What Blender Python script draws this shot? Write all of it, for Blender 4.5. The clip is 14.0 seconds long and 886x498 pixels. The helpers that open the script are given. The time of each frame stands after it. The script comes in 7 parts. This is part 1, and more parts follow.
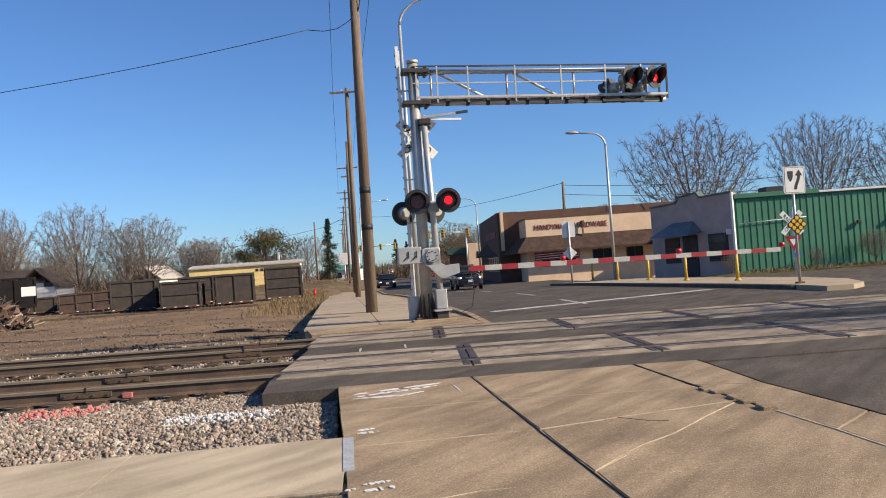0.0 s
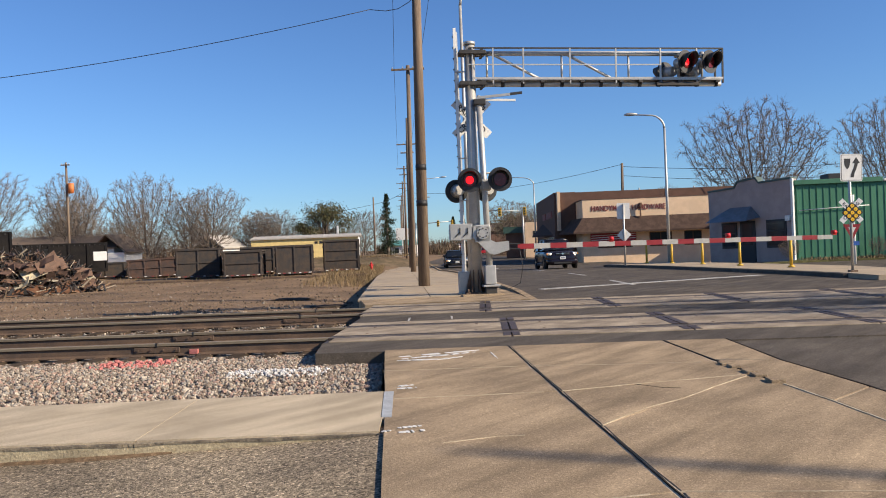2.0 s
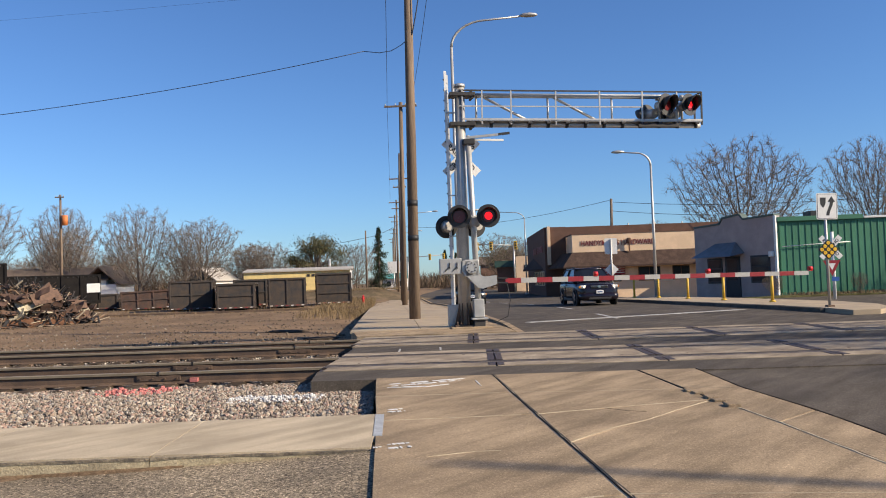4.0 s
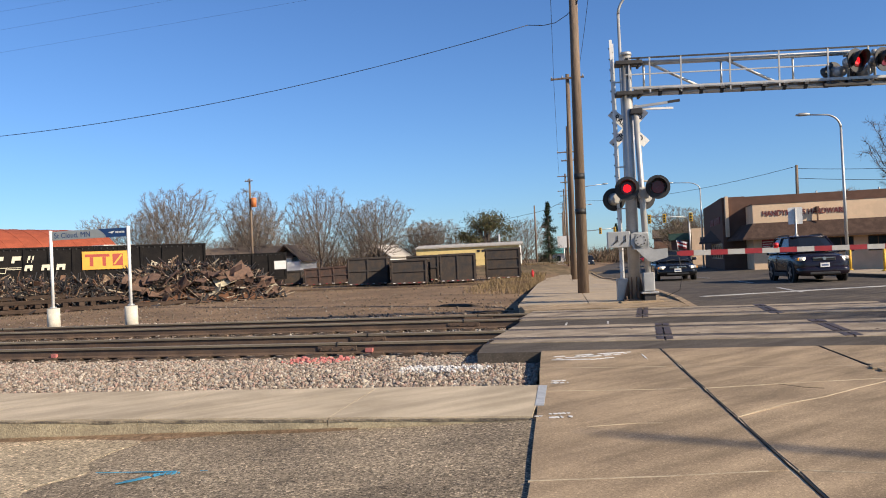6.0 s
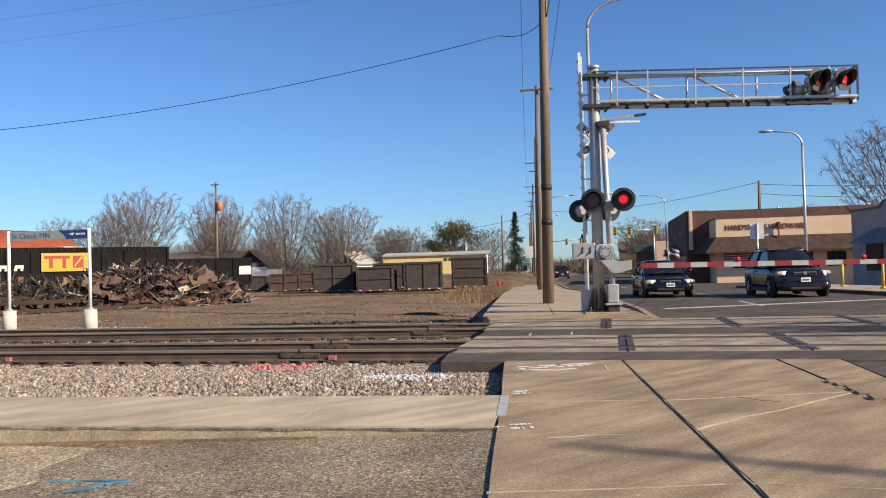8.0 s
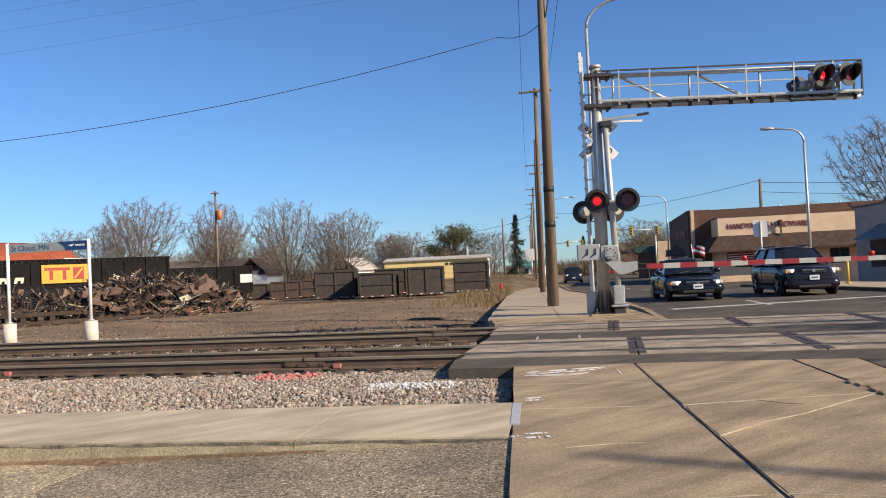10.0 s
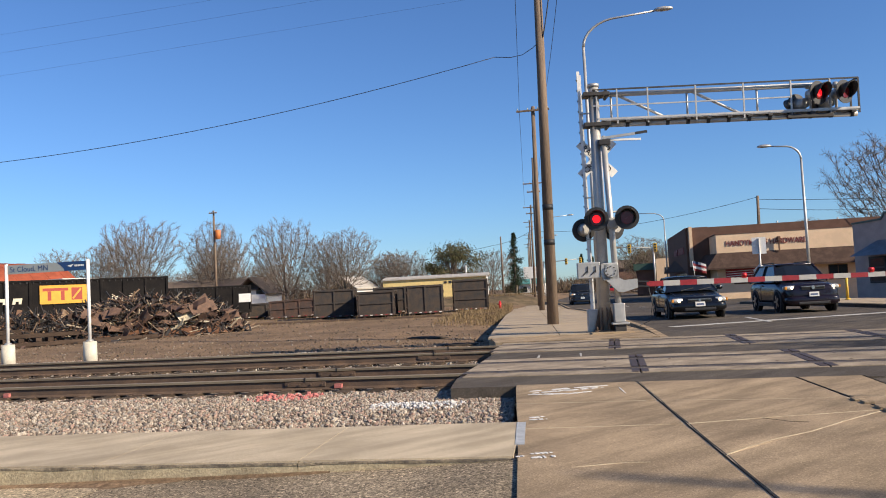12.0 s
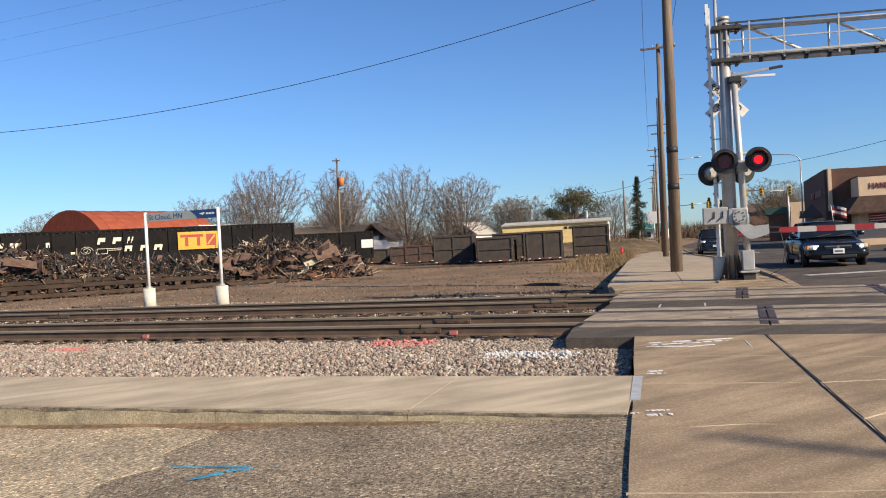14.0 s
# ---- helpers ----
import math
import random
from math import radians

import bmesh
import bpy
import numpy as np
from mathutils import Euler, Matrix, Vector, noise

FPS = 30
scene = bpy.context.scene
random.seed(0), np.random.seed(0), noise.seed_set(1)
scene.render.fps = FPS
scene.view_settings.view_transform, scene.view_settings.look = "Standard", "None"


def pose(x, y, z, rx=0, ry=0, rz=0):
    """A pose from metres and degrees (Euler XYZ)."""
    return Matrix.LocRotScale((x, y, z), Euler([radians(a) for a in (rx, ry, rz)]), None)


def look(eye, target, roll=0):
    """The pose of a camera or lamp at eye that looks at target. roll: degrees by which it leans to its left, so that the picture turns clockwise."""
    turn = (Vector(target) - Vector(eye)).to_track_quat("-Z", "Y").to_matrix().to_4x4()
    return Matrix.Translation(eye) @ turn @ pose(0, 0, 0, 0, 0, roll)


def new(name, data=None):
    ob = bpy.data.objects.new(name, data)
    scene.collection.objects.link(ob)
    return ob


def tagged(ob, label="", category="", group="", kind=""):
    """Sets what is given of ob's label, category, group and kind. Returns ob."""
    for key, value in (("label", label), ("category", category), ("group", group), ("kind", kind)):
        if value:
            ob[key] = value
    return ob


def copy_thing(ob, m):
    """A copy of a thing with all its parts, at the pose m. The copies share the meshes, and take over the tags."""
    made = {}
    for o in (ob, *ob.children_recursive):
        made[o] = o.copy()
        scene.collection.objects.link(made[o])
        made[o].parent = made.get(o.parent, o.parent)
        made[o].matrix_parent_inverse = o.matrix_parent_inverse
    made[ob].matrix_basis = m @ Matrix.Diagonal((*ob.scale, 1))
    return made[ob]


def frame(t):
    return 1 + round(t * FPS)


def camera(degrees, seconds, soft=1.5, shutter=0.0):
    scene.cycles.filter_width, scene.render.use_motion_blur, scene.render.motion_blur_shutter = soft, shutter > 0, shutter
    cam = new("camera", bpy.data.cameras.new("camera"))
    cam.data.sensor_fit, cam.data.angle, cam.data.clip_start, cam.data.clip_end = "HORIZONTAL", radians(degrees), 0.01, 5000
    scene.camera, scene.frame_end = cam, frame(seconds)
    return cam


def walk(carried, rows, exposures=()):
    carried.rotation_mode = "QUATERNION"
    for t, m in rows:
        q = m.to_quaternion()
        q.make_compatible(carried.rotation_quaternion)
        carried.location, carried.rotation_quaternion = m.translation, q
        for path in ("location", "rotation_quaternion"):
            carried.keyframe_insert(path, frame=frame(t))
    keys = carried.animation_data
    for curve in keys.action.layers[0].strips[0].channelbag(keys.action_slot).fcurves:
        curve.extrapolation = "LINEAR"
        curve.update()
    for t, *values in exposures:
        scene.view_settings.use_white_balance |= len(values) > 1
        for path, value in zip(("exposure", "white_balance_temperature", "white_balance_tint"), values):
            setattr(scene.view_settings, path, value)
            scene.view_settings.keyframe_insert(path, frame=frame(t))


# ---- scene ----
cam = camera(57.3, 14.0, soft=1.0)
PATH = [
    (0, (1.078, -11.005, 1.273), (1.127, -9.006, 1.317), -4.1),
    (0.5, (1.124, -11.094, 1.257), (1.2, -9.097, 1.355), -4.1),
    (1, (1.134, -11.187, 1.251), (1.148, -9.19, 1.358), -3.6),
    (1.5, (1.154, -11.384, 1.236), (1.112, -9.384, 1.262), -3.1),
    (2, (1.246, -11.642, 1.227), (1.15, -9.644, 1.224), -2.3),
    (2.5, (1.272, -11.893, 1.231), (1.097, -9.902, 1.162), -1.7),
    (3, (1.274, -12.088, 1.229), (1.162, -10.093, 1.148), -2.4),
    (3.2, (1.322, -12.154, 1.238), (1.244, -10.156, 1.215), -2.2),
    (5.3, (1.326, -12.411, 1.238), (1.248, -10.416, 1.348), -1.8),
    (5.5, (1.36, -12.417, 1.234), (1.152, -10.43, 1.326), -1.7),
    (6, (1.424, -12.433, 1.218), (0.936, -10.493, 1.252), -2.6),
    (6.5, (1.444, -12.406, 1.21), (0.927, -10.475, 1.251), -2.9),
    (7, (1.451, -12.411, 1.21), (0.977, -10.469, 1.282), -2.1),
    (7.5, (1.446, -12.413, 1.216), (1.012, -10.461, 1.28), -1.4),
    (7.7, (1.451, -12.414, 1.222), (1.036, -10.459, 1.275), -1.4),
    (9.8, (1.315, -12.204, 1.219), (0.907, -10.246, 1.269), -2.4),
    (10, (1.334, -12.199, 1.228), (0.925, -10.243, 1.29), -2.7),
    (10.5, (1.331, -12.192, 1.229), (0.93, -10.234, 1.319), -3.3),
    (11, (1.308, -12.189, 1.227), (0.892, -10.236, 1.341), -3.5),
    (11.5, (1.294, -12.213, 1.233), (0.868, -10.263, 1.36), -3.3),
    (12, (1.292, -12.21, 1.237), (0.89, -10.254, 1.344), -3.0),
    (12.5, (1.334, -12.164, 1.241), (0.901, -10.213, 1.319), -2.7),
    (13, (1.36, -12.12, 1.261), (0.754, -10.214, 1.277), -3.0),
    (13.5, (1.365, -12.061, 1.269), (0.647, -10.195, 1.261), -3.8),
    (14, (1.322, -12.0, 1.266), (0.629, -10.124, 1.254), -3.0),
]
walk(cam, [(t, look(eye, target, roll)) for t, eye, target, roll in PATH])

# ---- light ----
SUN_FROM = Vector((0.945, -0.327, 0.0)).normalized()
SUN_ELEV = radians(29)
world = bpy.data.worlds.new("sky")
scene.world = world
world.use_nodes = True
wn = world.node_tree
sky = wn.nodes.new("ShaderNodeTexSky")
sky.sky_type, sky.sun_disc = "NISHITA", False
sky.sun_elevation = SUN_ELEV
sky.sun_rotation = math.atan2(SUN_FROM.x, SUN_FROM.y)
sky.air_density, sky.dust_density, sky.ozone_density = 1.0, 0.2, 3.0
tint = wn.nodes.new("ShaderNodeMix")
tint.data_type, tint.blend_type = "RGBA", "MULTIPLY"
tint.inputs[0].default_value = 1.0
tint.inputs[7].default_value = (0.62, 0.86, 1.20, 1)
wn.links.new(sky.outputs[0], tint.inputs[6])
wn.links.new(tint.outputs[2], wn.nodes["Background"].inputs[0])
wn.nodes["Background"].inputs[1].default_value = 0.088
scene.view_settings.exposure = 0.42
sun = new("sun", bpy.data.lights.new("sun", "SUN"))
sun.data.energy, sun.data.angle, sun.data.color = 5.6, radians(0.5), (1.0, 0.86, 0.68)
s_dir = SUN_FROM * math.cos(SUN_ELEV) + Vector((0, 0, math.sin(SUN_ELEV)))
sun.matrix_world = look(s_dir * 60, (0, 0, 0))


# ---- materials ----
def mat(name, color, rough=0.8, metal=0.0, var=0.25, scale=3.0, fine=60.0, bump=0.15, second=None, rnd=0.0, mix=(0.42, 0.62), coat=0.0, stretch=None, speck=0.0, streak=0.0, pebble=62.0):
    """A worn surface: base colour broken by patches and grain, with fine relief."""
    m = bpy.data.materials.new(name)
    m.use_nodes = True
    n, l = m.node_tree.nodes, m.node_tree.links
    b = n["Principled BSDF"]
    b.inputs["Metallic"].default_value = metal
    if rough >= 0.85:
        b.inputs["Specular IOR Level"].default_value = 0.12
    if coat:
        b.inputs["Coat Weight"].default_value = coat
        b.inputs["Coat Roughness"].default_value = 0.06
    tc = n.new("ShaderNodeTexCoord")
    vec = tc.outputs["Object"]
    if stretch:
        mp = n.new("ShaderNodeMapping")
        mp.inputs["Scale"].default_value = stretch
        l.new(vec, mp.inputs[0])
        vec = mp.outputs[0]
    big, small = n.new("ShaderNodeTexNoise"), n.new("ShaderNodeTexNoise")
    for tex, sc, det in ((big, scale, 4.0), (small, fine, 3.0)):
        l.new(vec, tex.inputs["Vector"])
        tex.inputs["Scale"].default_value = sc
        tex.inputs["Detail"].default_value = det
        tex.inputs["Roughness"].default_value = 0.6
    c2 = second or tuple(c * (1 - var) for c in color)
    ramp = n.new("ShaderNodeValToRGB")
    ramp.color_ramp.elements[0].position, ramp.color_ramp.elements[1].position = mix
    ramp.color_ramp.elements[0].color = (*c2, 1)
    ramp.color_ramp.elements[1].color = (*color, 1)
    l.new(big.outputs["Fac"], ramp.inputs[0])
    grain = n.new("ShaderNodeMapRange")
    grain.inputs["From Min"].default_value, grain.inputs["From Max"].default_value = 0.3, 0.7
    grain.inputs["To Min"].default_value, grain.inputs["To Max"].default_value = 1 - var, 1 + var * 0.6
    l.new(small.outputs["Fac"], grain.inputs[0])
    fac = grain.outputs[0]
    if rnd:
        oi = n.new("ShaderNodeObjectInfo")
        r2 = n.new("ShaderNodeMapRange")
        r2.inputs["To Min"].default_value, r2.inputs["To Max"].default_value = 1 - rnd, 1 + rnd
        l.new(oi.outputs["Random"], r2.inputs[0])
        mu = n.new("ShaderNodeMath")
        mu.operation = "MULTIPLY"
        l.new(fac, mu.inputs[0]), l.new(r2.outputs[0], mu.inputs[1])
        fac = mu.outputs[0]
    mul = n.new("ShaderNodeVectorMath")
    mul.operation = "SCALE"
    l.new(ramp.outputs[0], mul.inputs[0]), l.new(fac, mul.inputs["Scale"])
    l.new(mul.outputs[0], b.inputs["Base Color"])
    if streak:
        # long faint stains and tyre rubs across the surface
        mp2 = n.new("ShaderNodeMapping")
        mp2.vector_type = "TEXTURE"
        mp2.inputs["Rotation"].default_value = (0, 0, 0.9)
        mp2.inputs["Scale"].default_value = (2.4, 0.42, 1.0)
        sn = n.new("ShaderNodeTexNoise")
        sn.inputs["Scale"].default_value, sn.inputs["Detail"].default_value = 1.6, 5.0
        sr = n.new("ShaderNodeMapRange")
        sr.inputs["From Min"].default_value, sr.inputs["From Max"].default_value = 0.35, 0.65
        sr.inputs["To Min"].default_value, sr.inputs["To Max"].default_value = 1 - streak, 1 + streak * 0.5
        l.new(tc.outputs["Object"], mp2.inputs[0]), l.new(mp2.outputs[0], sn.inputs["Vector"]), l.new(sn.outputs["Fac"], sr.inputs[0])
        m3 = n.new("ShaderNodeVectorMath")
        m3.operation = "SCALE"
        l.new(mul.outputs[0], m3.inputs[0]), l.new(sr.outputs[0], m3.inputs["Scale"])
        l.new(m3.outputs[0], b.inputs["Base Color"])
        mul = m3
    if speck:
        # exposed pebbles: pale and dark grains of their own
        vo = n.new("ShaderNodeTexVoronoi")
        vo.inputs["Scale"].default_value = pebble
        l.new(vec, vo.inputs["Vector"])
        pr = n.new("ShaderNodeValToRGB")
        for k, (pos, c) in enumerate(((0.0, 0.45), (0.45, 0.85), (0.78, 1.15), (1.0, 2.1))):
            e = pr.color_ramp.elements[0] if k == 0 else pr.color_ramp.elements[-1] if k == 3 else pr.color_ramp.elements.new(pos)
            c = 1 + (c - 1) * speck
            e.color = (c, c, c, 1)
        l.new(vo.outputs["Color"], pr.inputs[0])
        m2 = n.new("ShaderNodeVectorMath")
        m2.operation = "MULTIPLY"
        l.new(mul.outputs[0], m2.inputs[0]), l.new(pr.outputs[0], m2.inputs[1])
        l.new(m2.outputs[0], b.inputs["Base Color"])
    rr = n.new("ShaderNodeMapRange")
    rr.inputs["To Min"].default_value, rr.inputs["To Max"].default_value = max(rough - 0.12, 0.03), min(rough + 0.12, 1)
    l.new(big.outputs["Fac"], rr.inputs[0]), l.new(rr.outputs[0], b.inputs["Roughness"])
    if bump:
        bp = n.new("ShaderNodeBump")
        bp.inputs["Strength"].default_value, bp.inputs["Distance"].default_value = bump, 0.02
        l.new(small.outputs["Fac"], bp.inputs["Height"]), l.new(bp.outputs[0], b.inputs["Normal"])
    return m


def island(name, colors, rough=0.85, metal=0.0, bump=0.3, fine=80.0):
    """A heap material: each loose piece takes a colour of its own."""
    m = mat(name, (0.5, 0.5, 0.5), rough, metal, fine=fine, bump=bump)
    n, l = m.node_tree.nodes, m.node_tree.links
    geo = n.new("ShaderNodeNewGeometry")
    ramp = n.new("ShaderNodeValToRGB")
    ramp.color_ramp.interpolation = "CONSTANT"
    e = ramp.color_ramp.elements
    while len(e) < len(colors):
        e.new(0.5)
    for k, c in enumerate(colors):
        e[k].position = k / len(colors)
        e[k].color = (*c, 1)
    l.new(geo.outputs["Random Per Island"], ramp.inputs[0])
    grain = next(x for x in n if x.type == "VECT_MATH")
    l.new(ramp.outputs[0], grain.inputs[0])
    return m


def glow(name, color, strength):
    m = bpy.data.materials.new(name)
    m.use_nodes = True
    b = m.node_tree.nodes["Principled BSDF"]
    b.inputs["Base Color"].default_value = (*color, 1)
    b.inputs["Emission Color"].default_value = (*color, 1)
    b.inputs["Emission Strength"].default_value = strength
    return m


CONCRETE = mat("concrete_slab", (0.425, 0.315, 0.198), 0.9, var=0.26, scale=0.9, fine=120, bump=0.25, second=(0.30, 0.222, 0.141), mix=(0.34, 0.66), speck=0.50, streak=0.30, pebble=95)
CONCRETE_LIGHT = mat("concrete_light", (0.54, 0.44, 0.305), 0.9, var=0.20, scale=1.1, fine=110, bump=0.2, second=(0.44, 0.355, 0.24), mix=(0.35, 0.6), speck=0.2, streak=0.22, pebble=110)
SAND = mat("joint_sand", (0.52, 0.43, 0.30), 0.95, var=0.3, scale=2.5, fine=60, second=(0.36, 0.29, 0.20), mix=(0.35, 0.55))
CONCRETE_SUN = mat("walk_concrete", (0.43, 0.335, 0.225), 0.9, var=0.16, scale=0.9, fine=110, bump=0.2, second=(0.34, 0.275, 0.20), mix=(0.35, 0.65), rnd=0.06)
PANEL = mat("crossing_panel_concrete", (0.40, 0.325, 0.235), 0.9, var=0.25, scale=1.6, fine=90, bump=0.2, second=(0.27, 0.215, 0.155), rnd=0.09, speck=0.25, streak=0.22, pebble=90)
ASPHALT = mat("road_asphalt", (0.135, 0.112, 0.088), 0.88, var=0.32, scale=0.5, fine=90, bump=0.3, second=(0.088, 0.074, 0.060), mix=(0.35, 0.65), speck=0.5, streak=0.28, pebble=75)
ASPHALT_OLD = mat("parking_asphalt", (0.38, 0.30, 0.20), 0.9, var=0.42, scale=0.9, fine=80, bump=0.5, second=(0.235, 0.186, 0.126), mix=(0.36, 0.62), speck=1.5, pebble=66)
ASPHALT_PALE = mat("pale_gravel_asphalt", (0.58, 0.46, 0.295), 0.92, var=0.42, scale=0.9, fine=70, bump=0.6, second=(0.43, 0.34, 0.22), mix=(0.36, 0.62), speck=1.3, pebble=54)
RUBBER = mat("flangeway_rubber", (0.052, 0.036, 0.028), 0.7, var=0.3, scale=4)
PURPLE = mat("joint_steel", (0.085, 0.062, 0.056), 0.65, 0.2, var=0.3, scale=5)
RUST = mat("rusty_rail", (0.155, 0.098, 0.062), 0.8, 0.1, var=0.28, scale=2.2, fine=70, bump=0.2, second=(0.10, 0.066, 0.045))
RAILHEAD_SUNLIT = mat("sunlit_rail_head_side", (0.30, 0.245, 0.165), 0.6, 0.15, var=0.2, scale=1.4, fine=60, bump=0.1, second=(0.21, 0.165, 0.11), stretch=(0.15, 1, 1))
RAILTOP = mat("polished_rail_head", (0.085, 0.074, 0.066), 0.5, 0.3, var=0.2, scale=4)
TIE = mat("creosoted_tie", (0.09, 0.065, 0.045), 0.9, var=0.35, scale=6, rnd=0.25)
DIRT = mat("bare_dirt", (0.285, 0.19, 0.114), 0.95, var=0.4, scale=0.35, fine=28, bump=0.7, second=(0.17, 0.115, 0.07), mix=(0.35, 0.65), speck=0.5, pebble=22)
BALLAST_BED = mat("ballast_bed", (0.24, 0.20, 0.16), 0.95, var=0.5, scale=3, fine=30, bump=1.0, second=(0.15, 0.12, 0.095))
STONES = island("ballast_stones", [(0.37, 0.31, 0.24), (0.285, 0.212, 0.16), (0.275, 0.25, 0.215), (0.36, 0.245, 0.19), (0.15, 0.125, 0.102), (0.47, 0.405, 0.32), (0.315, 0.26, 0.20), (0.21, 0.165, 0.128)], 0.9)
GALV = mat("galvanised_steel", (0.52, 0.50, 0.46), 0.5, 0.55, var=0.14, scale=3, fine=40, bump=0.05)
ALU = mat("cast_aluminium", (0.46, 0.45, 0.42), 0.5, 0.5, var=0.15, scale=4, fine=60, bump=0.08)
BLACK = mat("black_paint", (0.022, 0.021, 0.021), 0.6, var=0.3, scale=4)
WHITE = mat("white_paint", (0.78, 0.76, 0.71), 0.6, var=0.08, scale=5)
PAINTLINE = mat("worn_road_paint", (0.55, 0.53, 0.48), 0.8, var=0.3, scale=3, fine=40, second=(0.30, 0.28, 0.25))
REDSTRIPE = mat("red_reflective", (0.30, 0.02, 0.025), 0.45, var=0.15, scale=5)
GREYSTRIPE = mat("white_reflective", (0.44, 0.42, 0.38), 0.45, var=0.1, scale=5)
YELLOW = mat("yellow_paint", (0.66, 0.40, 0.035), 0.55, var=0.18, scale=6)
WOODPOLE = mat("weathered_pole_wood", (0.235, 0.175, 0.125), 0.9, var=0.3, scale=5, fine=60, bump=0.35, second=(0.15, 0.11, 0.08), stretch=(1, 1, 0.06))


# ---- building tools ----
def mesh(name, bm, material, smooth=False):
    me = bpy.data.meshes.new(name)
    bmesh.ops.recalc_face_normals(bm, faces=bm.faces)
    bm.to_mesh(me)
    bm.free()
    for m in material if isinstance(material, (list, tuple)) else [material]:
        me.materials.append(m)
    if smooth:
        for p in me.polygons:
            p.use_smooth = True
    return me


def part(name, bm, material, parent=None, label="", smooth=False, at=None):
    ob = new(name, mesh(name, bm, material, smooth))
    if parent is not None:
        ob.parent = parent
    if at is not None:
        ob.matrix_basis = at
    return tagged(ob, label)


def share(name, me, parent, at):
    ob = new(name, me)
    ob.parent = parent
    ob.matrix_basis = at
    return ob


def thing(name, at, label, category, group="", kind=""):
    ob = new(name)
    ob.matrix_basis = at
    return tagged(ob, label, category, group, kind)


def box(bm, x0, x1, y0, y1, z0, z1, bevel=0.0, m=None, mi=0):
    c = bmesh.ops.create_cube(bm, size=1.0)
    vs = c["verts"]
    for v in vs:
        v.co = Vector(((x0 + x1) / 2 + v.co.x * (x1 - x0), (y0 + y1) / 2 + v.co.y * (y1 - y0), (z0 + z1) / 2 + v.co.z * (z1 - z0)))
    if m is not None:
        bmesh.ops.transform(bm, matrix=m, verts=vs)
    fs = {f for v in vs for f in v.link_faces}
    for f in fs:
        f.material_index = mi
    if bevel:
        es = list({e for v in vs for e in v.link_edges})
        bmesh.ops.bevel(bm, geom=es, offset=bevel, segments=2, affect="EDGES", profile=0.5)
    return bm


def tube(bm, p, q, r0, r1=None, n=10, mi=0):
    """A tapered round bar from p to q."""
    p, q = Vector(p), Vector(q)
    r1 = r0 if r1 is None else r1
    d = (q - p)
    m = Matrix.Translation((p + q) / 2) @ d.to_track_quat("Z", "Y").to_matrix().to_4x4()
    c = bmesh.ops.create_cone(bm, cap_ends=True, segments=n, radius1=r0, radius2=max(r1, 1e-4), depth=d.length, matrix=m)
    for f in {f for v in c["verts"] for f in v.link_faces}:
        f.material_index = mi
        f.smooth = len(f.verts) == 4
    return bm


def bar(bm, p, q, w, h, mi=0):
    """A square bar from p to q."""
    p, q = Vector(p), Vector(q)
    d = q - p
    m = Matrix.Translation((p + q) / 2) @ d.to_track_quat("Z", "Y").to_matrix().to_4x4()
    return box(bm, -w / 2, w / 2, -h / 2, h / 2, -d.length / 2, d.length / 2, 0, m, mi)


def prism(bm, pts, z0, z1, mi=0):
    """An upright prism over a plan outline."""
    a = [bm.verts.new((x, y, z0)) for x, y in pts]
    b = [bm.verts.new((x, y, z1)) for x, y in pts]
    fs = [bm.faces.new(b), bm.faces.new(a[::-1])]
    for i in range(len(pts)):
        j = (i + 1) % len(pts)
        fs.append(bm.faces.new((a[i], a[j], b[j], b[i])))
    for f in fs:
        f.material_index = mi
    return bm


def extrude_x(bm, prof, x0, x1, mi=0):
    """A profile in (y, z) drawn out along x."""
    a = [bm.verts.new((x0, y, z)) for y, z in prof]
    b = [bm.verts.new((x1, y, z)) for y, z in prof]
    fs = [bm.faces.new(a), bm.faces.new(b[::-1])]
    for i in range(len(prof)):
        j = (i + 1) % len(prof)
        fs.append(bm.faces.new((a[i], b[i], b[j], a[j])))
    for f in fs:
        f.material_index = mi
    return bm


def pipe(bm, pts, r, n=8, mi=0, r1=None):
    """A bent pipe through points, from radius r to r1."""
    pts = [Vector(p) for p in pts]
    r1 = r if r1 is None else r1
    rings = []
    for i, p in enumerate(pts):
        d = (pts[min(i + 1, len(pts) - 1)] - pts[max(i - 1, 0)]).normalized()
        q = d.to_track_quat("Z", "Y")
        rr = r + (r1 - r) * i / (len(pts) - 1)
        rings.append([bm.verts.new(p + q @ Vector((rr * math.cos(2 * math.pi * k / n), rr * math.sin(2 * math.pi * k / n), 0))) for k in range(n)])
    for a, b in zip(rings, rings[1:]):
        for k in range(n):
            f = bm.faces.new((a[k], a[(k + 1) % n], b[(k + 1) % n], b[k]))
            f.smooth, f.material_index = True, mi
    bm.faces.new(rings[0][::-1]), bm.faces.new(rings[-1])
    return bm


